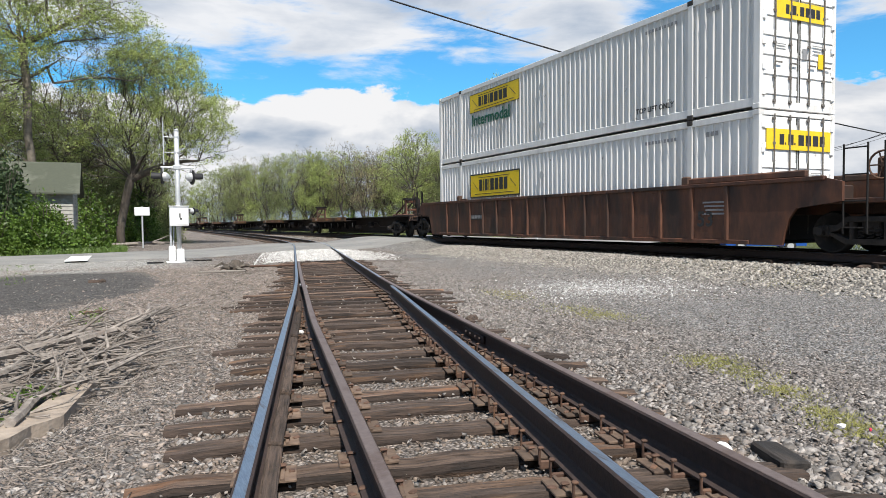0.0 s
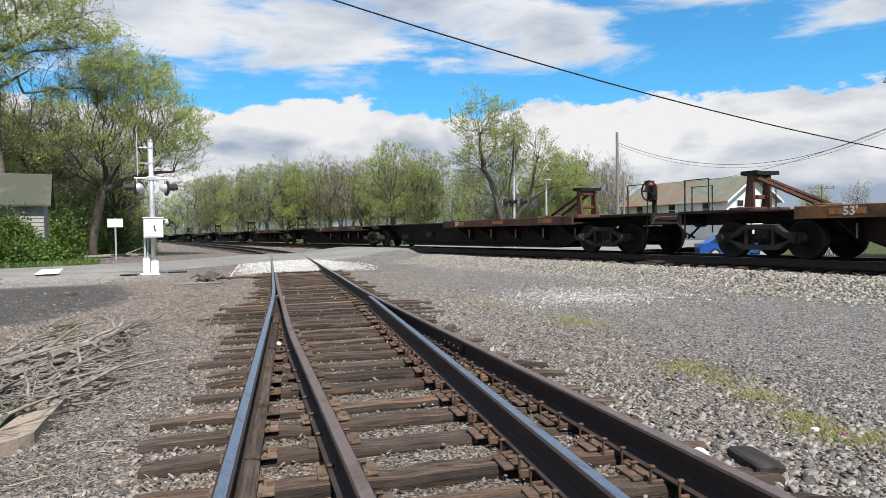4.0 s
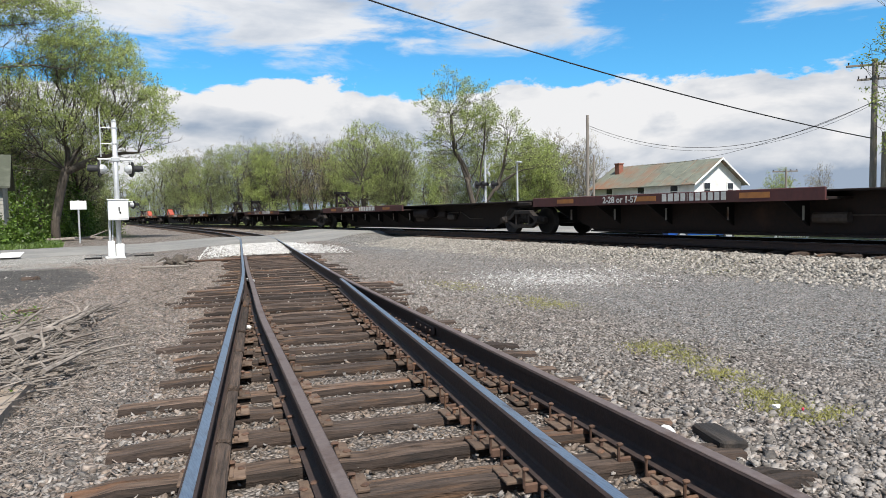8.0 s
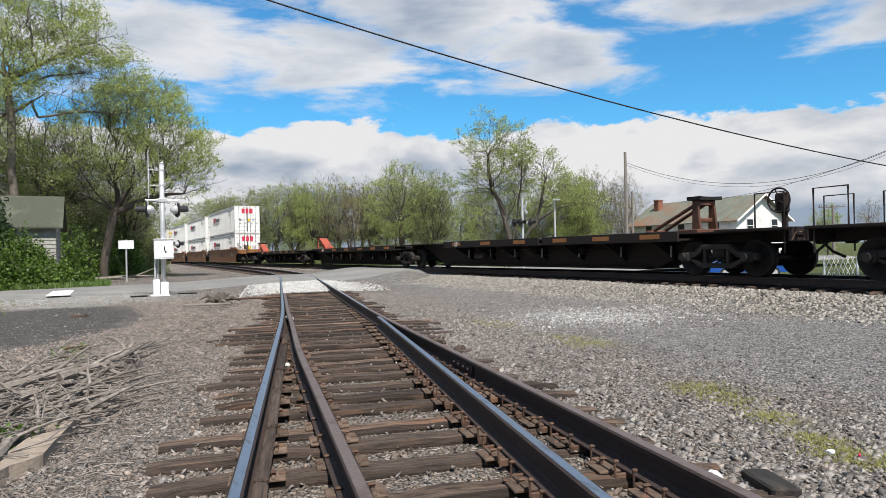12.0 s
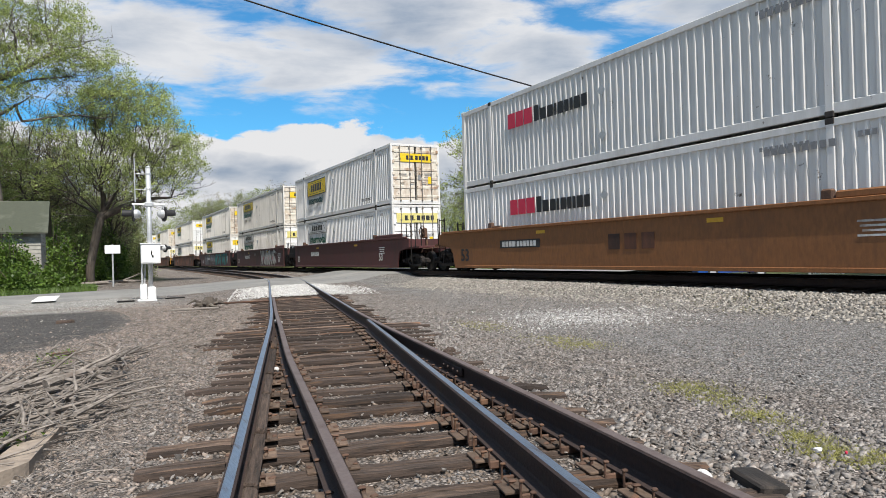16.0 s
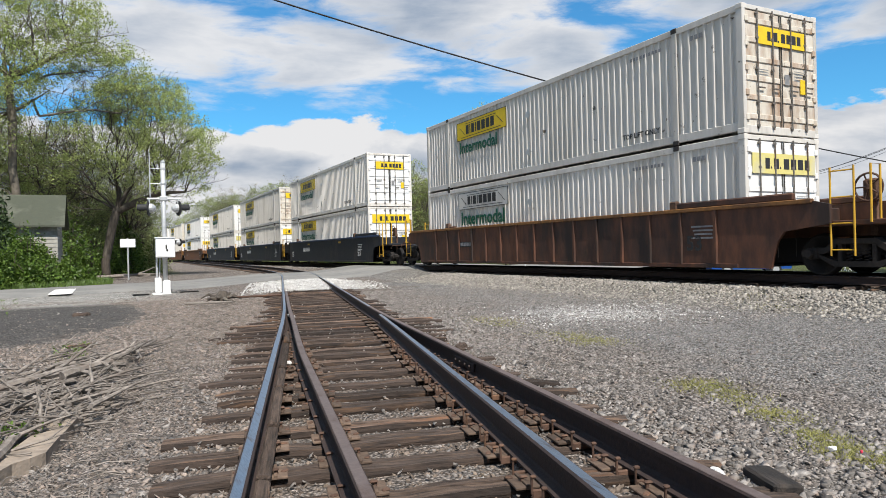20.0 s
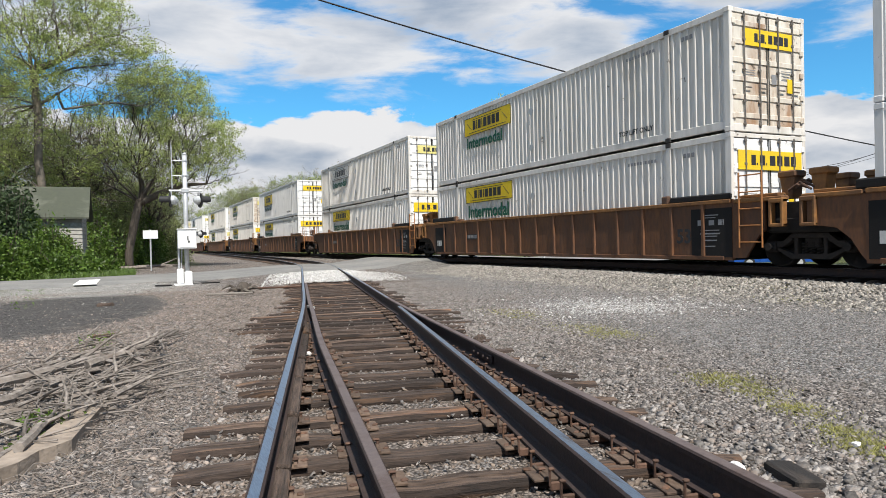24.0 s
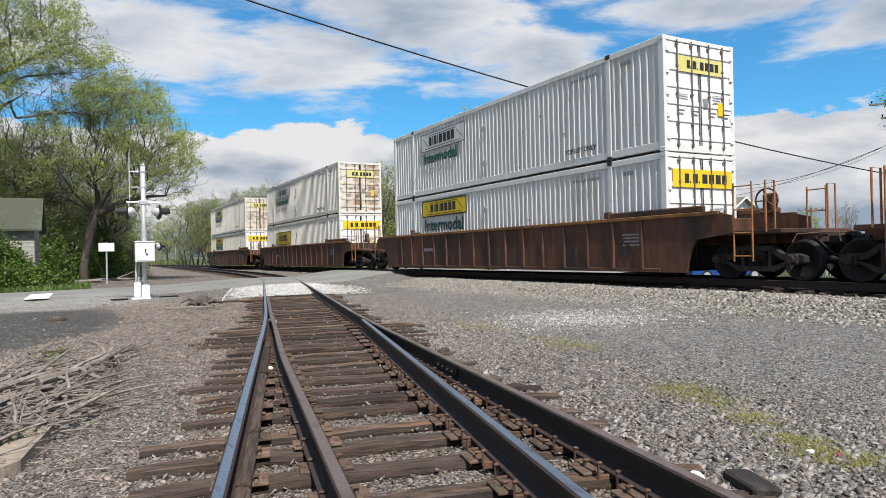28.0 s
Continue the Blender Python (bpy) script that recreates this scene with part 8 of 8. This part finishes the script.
def lines():
    utility_pole(40.0, 20.0, 10.1, ((9.8, 2.6), (9.0, 1.5)), "tall wooden utility pole with a crossarm", girth=1.25)
    utility_pole(39.7, 19.3, 5.95, (), "short dark wooden post")
    utility_pole(30.55, 33.0, 8.2, (), "slender weathered grey pole", POLE_WOOD, 0.8)
    utility_pole(30.9, 32.8, 5.6, (), "short brown wooden pole", girth=0.6)
    utility_pole(-22.0, 26.0, 17.4, ((17.0, 2.2),), "tall wooden utility pole with a crossarm")
    utility_pole(66.0, 41.5, 5.8, ((5.6, 2.4),), "distant wooden utility pole with a crossarm")
    wire("overhead_cable", "thick black overhead cable across the sky", (-22.0, 25.9, 17.25), (40.0, 20.0, 4.9), 1.7, 0.03)
    wire("overhead_cable", "thin cable hanging between poles", (30.55, 33.0, 6.75), (40.0, 20.0, 7.0), 2.0, 0.016)
    wire("overhead_cable", "thin cable hanging between poles", (30.55, 33.0, 6.6), (40.0, 20.0, 6.85), 2.05, 0.010)
    wire("overhead_cable", "thin service cable to the white house", (50.2, 46.6, 5.5), (40.0, 20.0, 6.95), 0.9, 0.014)


# ---- buildings ----
ROOF_RUST = material("rusted_tin_roof", (0.185, 0.195, 0.155), (0.125, 0.135, 0.108), 2.0, 0.75, 0.0, (0.22, 0.115, 0.07), 0.24, (0.47, 0.64), 0.1, streak=(1, 1, 1))
ROOF_GREEN = material("grey_green_shingle", (0.070, 0.078, 0.056), (0.058, 0.064, 0.047), 6.0, 0.85, 0, (0.11, 0.115, 0.09), 0.8, bump=0.3)
BRICK = material("red_brick", (0.30, 0.12, 0.08), (0.20, 0.08, 0.055), 9, 0.9, bump=0.3)


def house():
    x0, x1, y0, y1, eave, peak = 46.75, 53.1, 37.6, 49.6, 3.35, 5.35
    base = -1.5
    t = thing("white_house", "white boarded house with a rusty tin roof", "house")
    def boards(name, pts, axis, at, out):
        """A wall of overlapping boards with its outline pts."""
        s = Solid()
        s.prism(pts, axis, min(at, at + out), max(at, at + out))
        return part(name, s, SIDING, t)
    boards("wall", [(x0, base), (x1, base), (x1, eave), ((x0 + x1) / 2, peak), (x0, eave)], 1, y0, 0.15)
    boards("wall", [(x0, base), (x1, base), (x1, eave), ((x0 + x1) / 2, peak), (x0, eave)], 1, y1, -0.15)
    w_l = boards("wall", [(y0 + 0.15, base), (y1 - 0.15, base), (y1 - 0.15, eave), (y0 + 0.15, eave)], 0, x0, 0.15)
    boards("wall", [(y0 + 0.15, base), (y1 - 0.15, base), (y1 - 0.15, eave), (y0 + 0.15, eave)], 0, x1, -0.15)
    for i in range(12):
        z = base + 0.3 + i * 0.28
        if z < eave - 0.1:
            part("board_edge", Solid().box((x0 - 0.012, (y0 + y1) / 2, z), (0.02, y1 - y0, 0.025)), SIDING, w_l)
    mid = (x0 + x1) / 2
    for sx, xe in ((-1, x0 - 0.45), (1, x1 + 0.45)):
        r = Solid()
        ze = eave - 0.45 * (peak - eave) / (mid - x0)
        r.add([(mid, y0 - 0.5, peak + 0.10), (xe, y0 - 0.5, ze + 0.10), (xe, y1 + 0.5, ze + 0.10), (mid, y1 + 0.5, peak + 0.10), (mid, y0 - 0.5, peak + 0.02), (xe, y0 - 0.5, ze + 0.02), (xe, y1 + 0.5, ze + 0.02), (mid, y1 + 0.5, peak + 0.02)],
              [(0, 1, 2, 3), (7, 6, 5, 4), (0, 4, 5, 1), (1, 5, 6, 2), (2, 6, 7, 3), (3, 7, 4, 0)])
        roof = part("roof", r, ROOF_RUST, t, "rusty tin roof")
        for i in range(11):
            y = y0 - 0.4 + i * (y1 - y0 + 0.8) / 10
            sm = Solid()
            sm.tube([(mid, y, peak + 0.12), (xe, y, ze + 0.12)], 0.025, 4)
            part("roof_seam", sm, ROOF_RUST, roof)
        f = Solid()
        f.add([(mid, y0 - 0.52, peak + 0.11), (xe, y0 - 0.52, ze + 0.11), (xe, y0 - 0.52, ze - 0.04), (mid, y0 - 0.52, peak - 0.04), (mid, y0 - 0.46, peak + 0.11), (xe, y0 - 0.46, ze + 0.11), (xe, y0 - 0.46, ze - 0.04), (mid, y0 - 0.46, peak - 0.04)],
              [(0, 1, 2, 3), (7, 6, 5, 4), (0, 4, 5, 1), (1, 5, 6, 2), (2, 6, 7, 3), (3, 7, 4, 0)])
        part("bargeboard", f, WHITE_PAINT, t)
    def window(axis, a, z, w, h):
        fr = Solid()
        if axis == 1:
            fr.box((a, y0 - 0.03, z), (w + 0.16, 0.08, h + 0.16), 0.01)
        else:
            fr.box((x0 - 0.03, a, z), (0.08, w + 0.16, h + 0.16), 0.01)
        wn = part("window", fr, WHITE_PAINT, t)
        for dz in (-h / 4, h / 4):
            g = Solid()
            if axis == 1:
                g.box((a, y0 - 0.075, z + dz), (w, 0.012, h / 2 - 0.05))
            else:
                g.box((x0 - 0.075, a, z + dz), (0.012, w, h / 2 - 0.05))
            part("pane", g, GLASS_DARK, wn)
    for a in (48.4, 51.5):
        window(1, a, 2.75, 0.75, 1.1)
    for a in (39.6, 43.4, 47.4):
        window(0, a, 2.6, 0.75, 1.1)
    ch = Solid()
    ch.box((48.9, 48.3, 4.9), (0.6, 0.6, 1.5), 0.02).box((48.9, 48.3, 5.68), (0.7, 0.7, 0.1), 0.01)
    part("chimney", ch, BRICK, t, "red brick chimney")


def hut():
    t = thing("shed", "small weathered shed with a grey-green roof among bushes", "shed")
    x0, x1, y0, y1, eave, peak = -5.6, -2.15, 38.0, 42.0, 3.02, 4.40
    s = Solid()
    s.prism([(y0, -0.3), (y1, -0.3), (y1, eave), ((y0 + y1) / 2, peak), (y0, eave)], 0, x0, x1)
    wall = part("wall", s, GREY_SIDING, t)
    for i in range(14):
        b = Solid()
        z = 0.15 + i * 0.2
        b.prism([(y0 - 0.03, z), (y0, z), (y0, z + 0.19), (y0 - 0.008, z + 0.19)], 0, x0 - 0.02, x1 + 0.02)
        part("board", b, GREY_SIDING, wall)
        b = Solid()
        b.prism([(x1, z), (x1 + 0.03, z), (x1 + 0.008, z + 0.19), (x1, z + 0.19)], 1, y0 - 0.02, y1)
        part("board", b, GREY_SIDING, wall)
    for d in (-1, 1):
        r = Solid()
        mid = (y0 + y1) / 2
        ye, ze = (y0 - 0.35 if d < 0 else y1 + 0.35), eave - 0.3
        xa, xb = x0 - 0.3, x1 + 0.35
        r.add([(xa, mid, peak + 0.09), (xb, mid, peak + 0.09), (xb, ye, ze + 0.09), (xa, ye, ze + 0.09), (xa, mid, peak), (xb, mid, peak), (xb, ye, ze), (xa, ye, ze)],
              [(0, 1, 2, 3), (7, 6, 5, 4), (0, 4, 5, 1), (1, 5, 6, 2), (2, 6, 7, 3), (3, 7, 4, 0)])
        part("roof", r, ROOF_GREEN, t, "grey-green shingled roof")


# ---- a parked car and a fence behind the train ----
CAR_BLUE = material("blue_car_paint", (0.02, 0.10, 0.42), (0.015, 0.08, 0.34), 3.0, 0.3, 0.2, bump=0.0)
TYRE = material("black_tyre_rubber", (0.03, 0.03, 0.03), (0.02, 0.02, 0.02), 20, 0.85)


def parked_car():
    x, y = 34.6, 27.2
    t = thing("parked_car", "bright blue car parked on the grass", "car", pose(x, y, ground_z(x, y) - 0.02, 0, 0, -38))
    b = Solid()
    b.prism([(-2.2, 0.32), (2.2, 0.32), (2.25, 0.6), (2.1, 0.82), (1.15, 0.92), (0.55, 1.36), (-1.1, 1.38), (-1.75, 0.95), (-2.22, 0.88)], 1, -0.85, 0.85)
    body = part("body", b, CAR_BLUE, t)
    g = Solid()
    for s in (-1, 1):
        g.prism([(1.05, 0.93), (0.52, 1.30), (-1.05, 1.32), (-1.55, 0.95)], 1, s * 0.855 - 0.004, s * 0.855 + 0.004)
    part("side_glass", g, GLASS_DARK, body)
    for dx in (-1.35, 1.35):
        for dy in (-0.78, 0.78):
            w = part("wheel", Solid().tube([(dx, dy - 0.1, 0.31), (dx, dy + 0.1, 0.31)], 0.31, 18), TYRE, t)
            part("rim", Solid().tube([(dx, dy - 0.11, 0.31), (dx, dy + 0.11, 0.31)], 0.19, 12), GALV, w)
    f = thing("lattice_fence", "low white lattice fence panel on the grass", "fence", pose(38.8, 24.0, ground_z(38.8, 24.0), 0, 0, -38))
    for k in (-0.9, 0.9):
        part("post", Solid().box((k, 0, 0.55), (0.1, 0.1, 1.1), 0.01), WHITE_PAINT, f)
    for i in range(7):
        for a in (45, -45):
            part("slat", Solid().box((-0.78 + i * 0.26, 0, 0.55), (0.03, 0.012, 1.1), 0, Matrix.Rotation(radians(a * 0.5), 3, "Y")), WHITE_PAINT, f)


# ---- brush, slab and small things by the turnout ----
def branch(s, p, ang, ln, r, rnd, rise=0.0, kids=2):
    pts = [Vector(p)]
    d = Vector((math.cos(ang), math.sin(ang), rise)).normalized()
    n = 5
    for i in range(n):
        d = (d + Vector((rnd.uniform(-0.18, 0.18), rnd.uniform(-0.18, 0.18), rnd.uniform(-0.08, 0.06)))).normalized()
        pts.append(pts[-1] + d * ln / n)
    for q in pts:
        q.z = max(q.z, ground_z(q.x, q.y) + r * 0.7)
    s.tube(pts, [r * (1 - 0.7 * i / n) for i in range(n + 1)], 6)
    for k in range(kids):
        q = pts[rnd.randint(1, n - 1)]
        branch(s, q, ang + rnd.uniform(-0.9, 0.9), ln * rnd.uniform(0.3, 0.6), r * 0.5, rnd, rnd.uniform(-0.05, 0.25), 0)


def brush():
    rnd = random.Random(21)
    heap = thing("brush_pile", "heap of bleached dead branches beside the track", "brush pile")
    # the long boughs: points on the plan, girth, height
    for line, r, z in (
        (((-2.1, 6.5), (-1.05, 7.35), (-0.57, 7.68), (-0.16, 7.98), (0.1, 8.25), (0.54, 9.29)), 0.055, 0.16),
        (((-2.0, 5.6), (-0.95, 6.62), (-0.76, 7.11), (-0.52, 7.31), (-0.2, 7.7)), 0.052, 0.14),
        (((-1.9, 6.2), (-0.94, 6.52), (-0.66, 6.70), (-0.3, 7.0)), 0.035, 0.05),
        (((-0.42, 7.5), (-0.1, 7.78), (0.05, 7.85)), 0.05, 0.17),
        (((-0.66, 4.9), (-0.59, 5.51), (-0.54, 5.95)), 0.04, 0.12),
        (((-0.78, 4.8), (-0.64, 5.3), (-0.56, 5.8)), 0.035, 0.08),
        (((-0.55, 5.1), (-0.40, 5.72), (-0.30, 6.15)), 0.022, 0.03),
        (((-0.50, 5.75), (-0.36, 6.5), (-0.19, 7.9)), 0.028, 0.12),
        (((-0.36, 5.8), (-0.28, 6.6), (-0.20, 7.4)), 0.026, 0.10),
        (((-0.27, 6.35), (-0.08, 6.62), (0.0, 6.9)), 0.028, 0.03),
        (((0.30, 9.5), (0.27, 8.6), (0.32, 7.9)), 0.022, 0.18),
        (((-1.5, 6.9), (-0.9, 7.9), (-0.5, 8.6), (-0.1, 9.0)), 0.03, 0.10),
        (((-1.6, 5.4), (-1.0, 5.9), (-0.6, 6.3)), 0.04, 0.12),
        (((-1.7, 7.6), (-0.8, 8.4), (0.2, 8.9), (0.7, 9.6)), 0.026, 0.08)):
        s = Solid()
        pts = []
        for k, (x, y) in enumerate(line):
            pts.append(Vector((x, y, ground_z(x, y) + z * (1 - 0.5 * k / len(line)) + r + rnd.uniform(-0.02, 0.02))))
        fine = []
        for a, b in zip(pts, pts[1:]):
            for q in range(4):
                fine.append(a.lerp(b, q / 4) + Vector((rnd.uniform(-1, 1), rnd.uniform(-1, 1), rnd.uniform(-0.6, 0.6))) * r * 0.2)
        fine.append(pts[-1])
        n = len(fine) - 1
        s.tube(fine, [r * (1 - 0.6 * k / n) * rnd.uniform(0.85, 1.12) for k in range(n + 1)], 7)
        for k in range(3):
            q = fine[rnd.randint(1, n - 1)]
            branch(s, q, rnd.uniform(0.2, 1.7), rnd.uniform(0.3, 0.8), r * 0.4, rnd, rnd.uniform(0.0, 0.3), 1)
        part("bough", s, STICKS, heap)
    for i in range(380):
        s = Solid()
        x, y = rnd.gauss(-0.45, 0.36), rnd.gauss(7.1, 0.85)
        if x > 0.15 + (y - 7) * 0.25:
            continue
        thick = rnd.random() ** 3
        branch(s, (x, y, ground_z(x, y) + rnd.uniform(0.0, 0.2)), rnd.gauss(0.9, 1.3), rnd.uniform(0.15, 0.5) + 0.35 * thick, 0.005 + 0.021 * thick, rnd, rnd.uniform(-0.15, 0.35), 1)
        part("stick", s, STICKS, heap)
    s = Solid()
    for i in range(1500):
        y = math.exp(rnd.uniform(math.log(3.0), math.log(19.0)))
        x = blue_x(y) - 1.6 - abs(rnd.gauss(0, 1.0))
        if x < -3.2:
            continue
        a, ln, r = rnd.uniform(0, 3.14), rnd.uniform(0.05, 0.32), rnd.uniform(0.0015, 0.004)
        z = ground_z(x, y) + r + 0.018
        dx, dy = math.cos(a) * ln / 2, math.sin(a) * ln / 2
        s.tube([(x - dx, y - dy, z), (x + rnd.uniform(-0.03, 0.03), y + rnd.uniform(-0.03, 0.03), z + rnd.uniform(0.0, 0.035)), (x + dx, y + dy, z)], [r, r, r * 0.6], 4, False)
    tagged(part("twigs", s, STICKS), "scattered dry twigs on the gravel", "twigs", kind="stuff")
    # the slab
    sl = Solid()
    n = 10
    top = [(-0.95, 4.5), (-0.80, 4.52), (-0.64, 4.66), (-0.55, 4.88), (-0.46, 4.95), (-0.38, 5.05), (-0.33, 5.4), (-0.27, 5.74), (-0.22, 6.1), (-0.21, 6.33), (-0.32, 6.36), (-0.40, 6.02), (-0.50, 5.62), (-0.60, 5.2), (-0.74, 4.95), (-0.95, 4.75)]
    sl.prism(top, 2, -0.36, -0.055)
    tagged(part("concrete_slab", sl, CONCRETE), "pale broken concrete slab half buried in gravel", "slab")
    # roots and stump of an old switch stand
    for cx, cy, k in ((2.62, 17.7, 1.0),):
        st = thing("root_stump", "small dark uprooted stump with broken roots", "stump", pose(cx, cy, ground_z(cx, cy)))
        s = Solid()
        s.tube([(0, 0, -0.05), (0.02, 0, 0.14), (0.05, 0.02, 0.30)], [0.24, 0.2, 0.10], 9)
        part("stump", s, BARK, st)
        for i in range(9):
            a = i * 0.7
            r = Solid()
            r.tube([(0.12 * math.cos(a), 0.12 * math.sin(a), 0.12), (0.32 * math.cos(a), 0.32 * math.sin(a), rnd.uniform(0.06, 0.24)), (0.5 * math.cos(a + 0.3), 0.5 * math.sin(a + 0.3), rnd.uniform(0.0, 0.2))], [0.06, 0.035, 0.012], 5)
            part("root", r, BARK, st)
    pl = Solid()
    pl.box((2.2, 16.9, 0.03), (1.1, 0.09, 0.05), 0.012, Matrix.Rotation(radians(-8), 3, "Z"))
    tagged(part("plank", pl, POLE_WOOD), "short grey weathered plank on the gravel", "plank")
    rod = Solid()
    rod.tube([(2.75, 17.55, 0.09), (4.3, 17.3, 0.09)], 0.025, 8)
    tagged(part("switch_rod", rod, RUST), "rusty steel rod running to the rail", "rod")
    # short dark tie end and stones by the right rail
    lg = Solid().box((0, 0, 0), (0.34, 0.15, 0.12), 0.012)
    tagged(part("tie_stub", lg, CREOSOTE, m=pose(3.02, 2.26, -0.045, 2, 2, 64)), "short black stub of a sawn tie", "timber")
    for x, y, r, mt, lab in ((0.66, 2.36, 0.11, STONE_PALE, "large tan stone between the rails"), (0.50, 2.30, 0.045, STONE_WHITE, "white stone between the rails"), (1.28, 4.35, 0.05, STONE_WHITE, "white stone between the rails"), (2.83, 2.45, 0.05, STONE_WHITE, "white stone beside the rail"), (3.74, 2.40, 0.03, STONE_WHITE, "white stone in the gravel"), (3.3, 5.4, 0.07, STONE_WHITE, "white stone in the gravel"), (3.45, 6.1, 0.06, STONE_WHITE, "white stone in the gravel"), (1.75, 7.2, 0.05, STONE_WHITE, "white stone between the rails")):
        bm = bmesh.new()
        bmesh.ops.create_icosphere(bm, subdivisions=2, radius=r)
        for v in bm.verts:
            v.co *= 0.8 + 0.5 * noise.noise(v.co * 9 / r * 0.12 + Vector((x * 7, y * 5, 0)))
            v.co.z *= 0.72
        me = bpy.data.meshes.new("stone")
        bm.to_mesh(me)
        bm.free()
        me.materials.append(mt)
        tagged(part("stone", me, None, m=pose(x, y, ground_z(x, y) + r * 0.5 + 0.03)), lab, "stone")
    sc = Solid()
    sc.box((3.72, 2.22, 0.03), (0.026, 0.014, 0.02), 0.006, Matrix.Rotation(radians(30), 3, "Z"))
    tagged(part("red_scrap", sc, RED_INK), "small scrap of red plastic in the gravel", "litter")
    for x, y, ln, a in ((-0.35, 10.4, 0.32, 20), (3.95, 7.3, 0.3, 50), (-0.5, 16.2, 0.35, 10), (3.6, 6.8, 0.35, 60)):
        tagged(part("wood_scrap", tie_mesh(int(ln * 1000 + a), ln, 0.12, 0.07), TIE_DARK, m=pose(x, y, ground_z(x, y) + 0.07, 0, 0, a)), "dark broken piece of wood on the gravel", "wood")
    # logs by the sign
    for i, (x, y, a, ln) in enumerate(((-0.3, 41.0, 10, 2.6), (0.2, 41.6, -14, 2.2), (-0.8, 41.8, 5, 2.0), (1.6, 43.0, 40, 1.8))):
        s = Solid()
        branch(s, (x, y, ground_z(x, y) + 0.18), radians(a), ln, 0.13, rnd, 0.05, 1)
        tagged(part("fallen_log", s, STICKS), "pale fallen log at the edge of the wood", "log", group="fallen logs")


def joints():
    """Fish plates and bolts where rails are joined, and the heel blocks of the points."""
    for fx, off, y in ((brown_x, TRACK_HALF, 5.75), (blue_x, -TRACK_HALF, 8.9)):
        d = (fx(y + 0.1) - fx(y - 0.1)) / 0.2
        r = math.hypot(1, d)
        px, py = fx(y) + off / r, y - off * d / r
        for s in (-1, 1):
            b = Solid()
            b.box((s * 0.024, 0, RAIL_NEAR - 0.085), (0.022, 0.62, 0.075), 0.008)
            bar = part("joint_bar", b, RAIL_RUST, near_track, m=pose(px, py, 0, 0, 0, -math.degrees(math.atan(d))))
            for k in (-0.22, -0.08, 0.08, 0.22):
                part("bolt", Solid().tube([(s * 0.034, k, RAIL_NEAR - 0.085), (s * 0.052, k, RAIL_NEAR - 0.085)], 0.014, 6), RAIL_RUST, bar)
    y = 10.9
    hb = Solid()
    hb.box((blue_x(y) - TRACK_HALF / 1.03 + 0.075, y, RAIL_NEAR - 0.035), (0.06, 0.34, 0.05), 0.01)
    part("heel_block", hb, DULL_ROD, near_track, "pale worn heel block between the rails")
    # split boards packed with dirt along the inside of the stock rail
    rnd = random.Random(4)
    y = 1.6
    while y < 8.6:
        ln = rnd.uniform(0.7, 1.2)
        ym = y + ln / 2
        x = blue_x(ym - 0.19) - TRACK_HALF / 1.035 + 0.082
        part("flange_board", Solid().box((0, 0, 0), (ln, 0.075, 0.09), 0.012), TIE_DARK, near_track, "dirty split board along the rail", m=pose(x, ym, 0.048 + rnd.uniform(-0.012, 0.006), rnd.uniform(4, 14), 0, 75.05 + rnd.uniform(-0.4, 0.4)))
        y += ln + rnd.uniform(0.02, 0.12)


crossing_mast()
far_crossing_mast()
railway_signal(15.9, 140.0, 5.6)
roadside_mast()
road_sign()
lines()
house()
hut()
parked_car()
brush()
joints()


# ---- what moves ----
def motions():
    for ob, s, h in MOVING:
        walk(ob, [(t, path_pose(s - SPEED * t, h)) for t in range(0, 29, 2)])


motions()
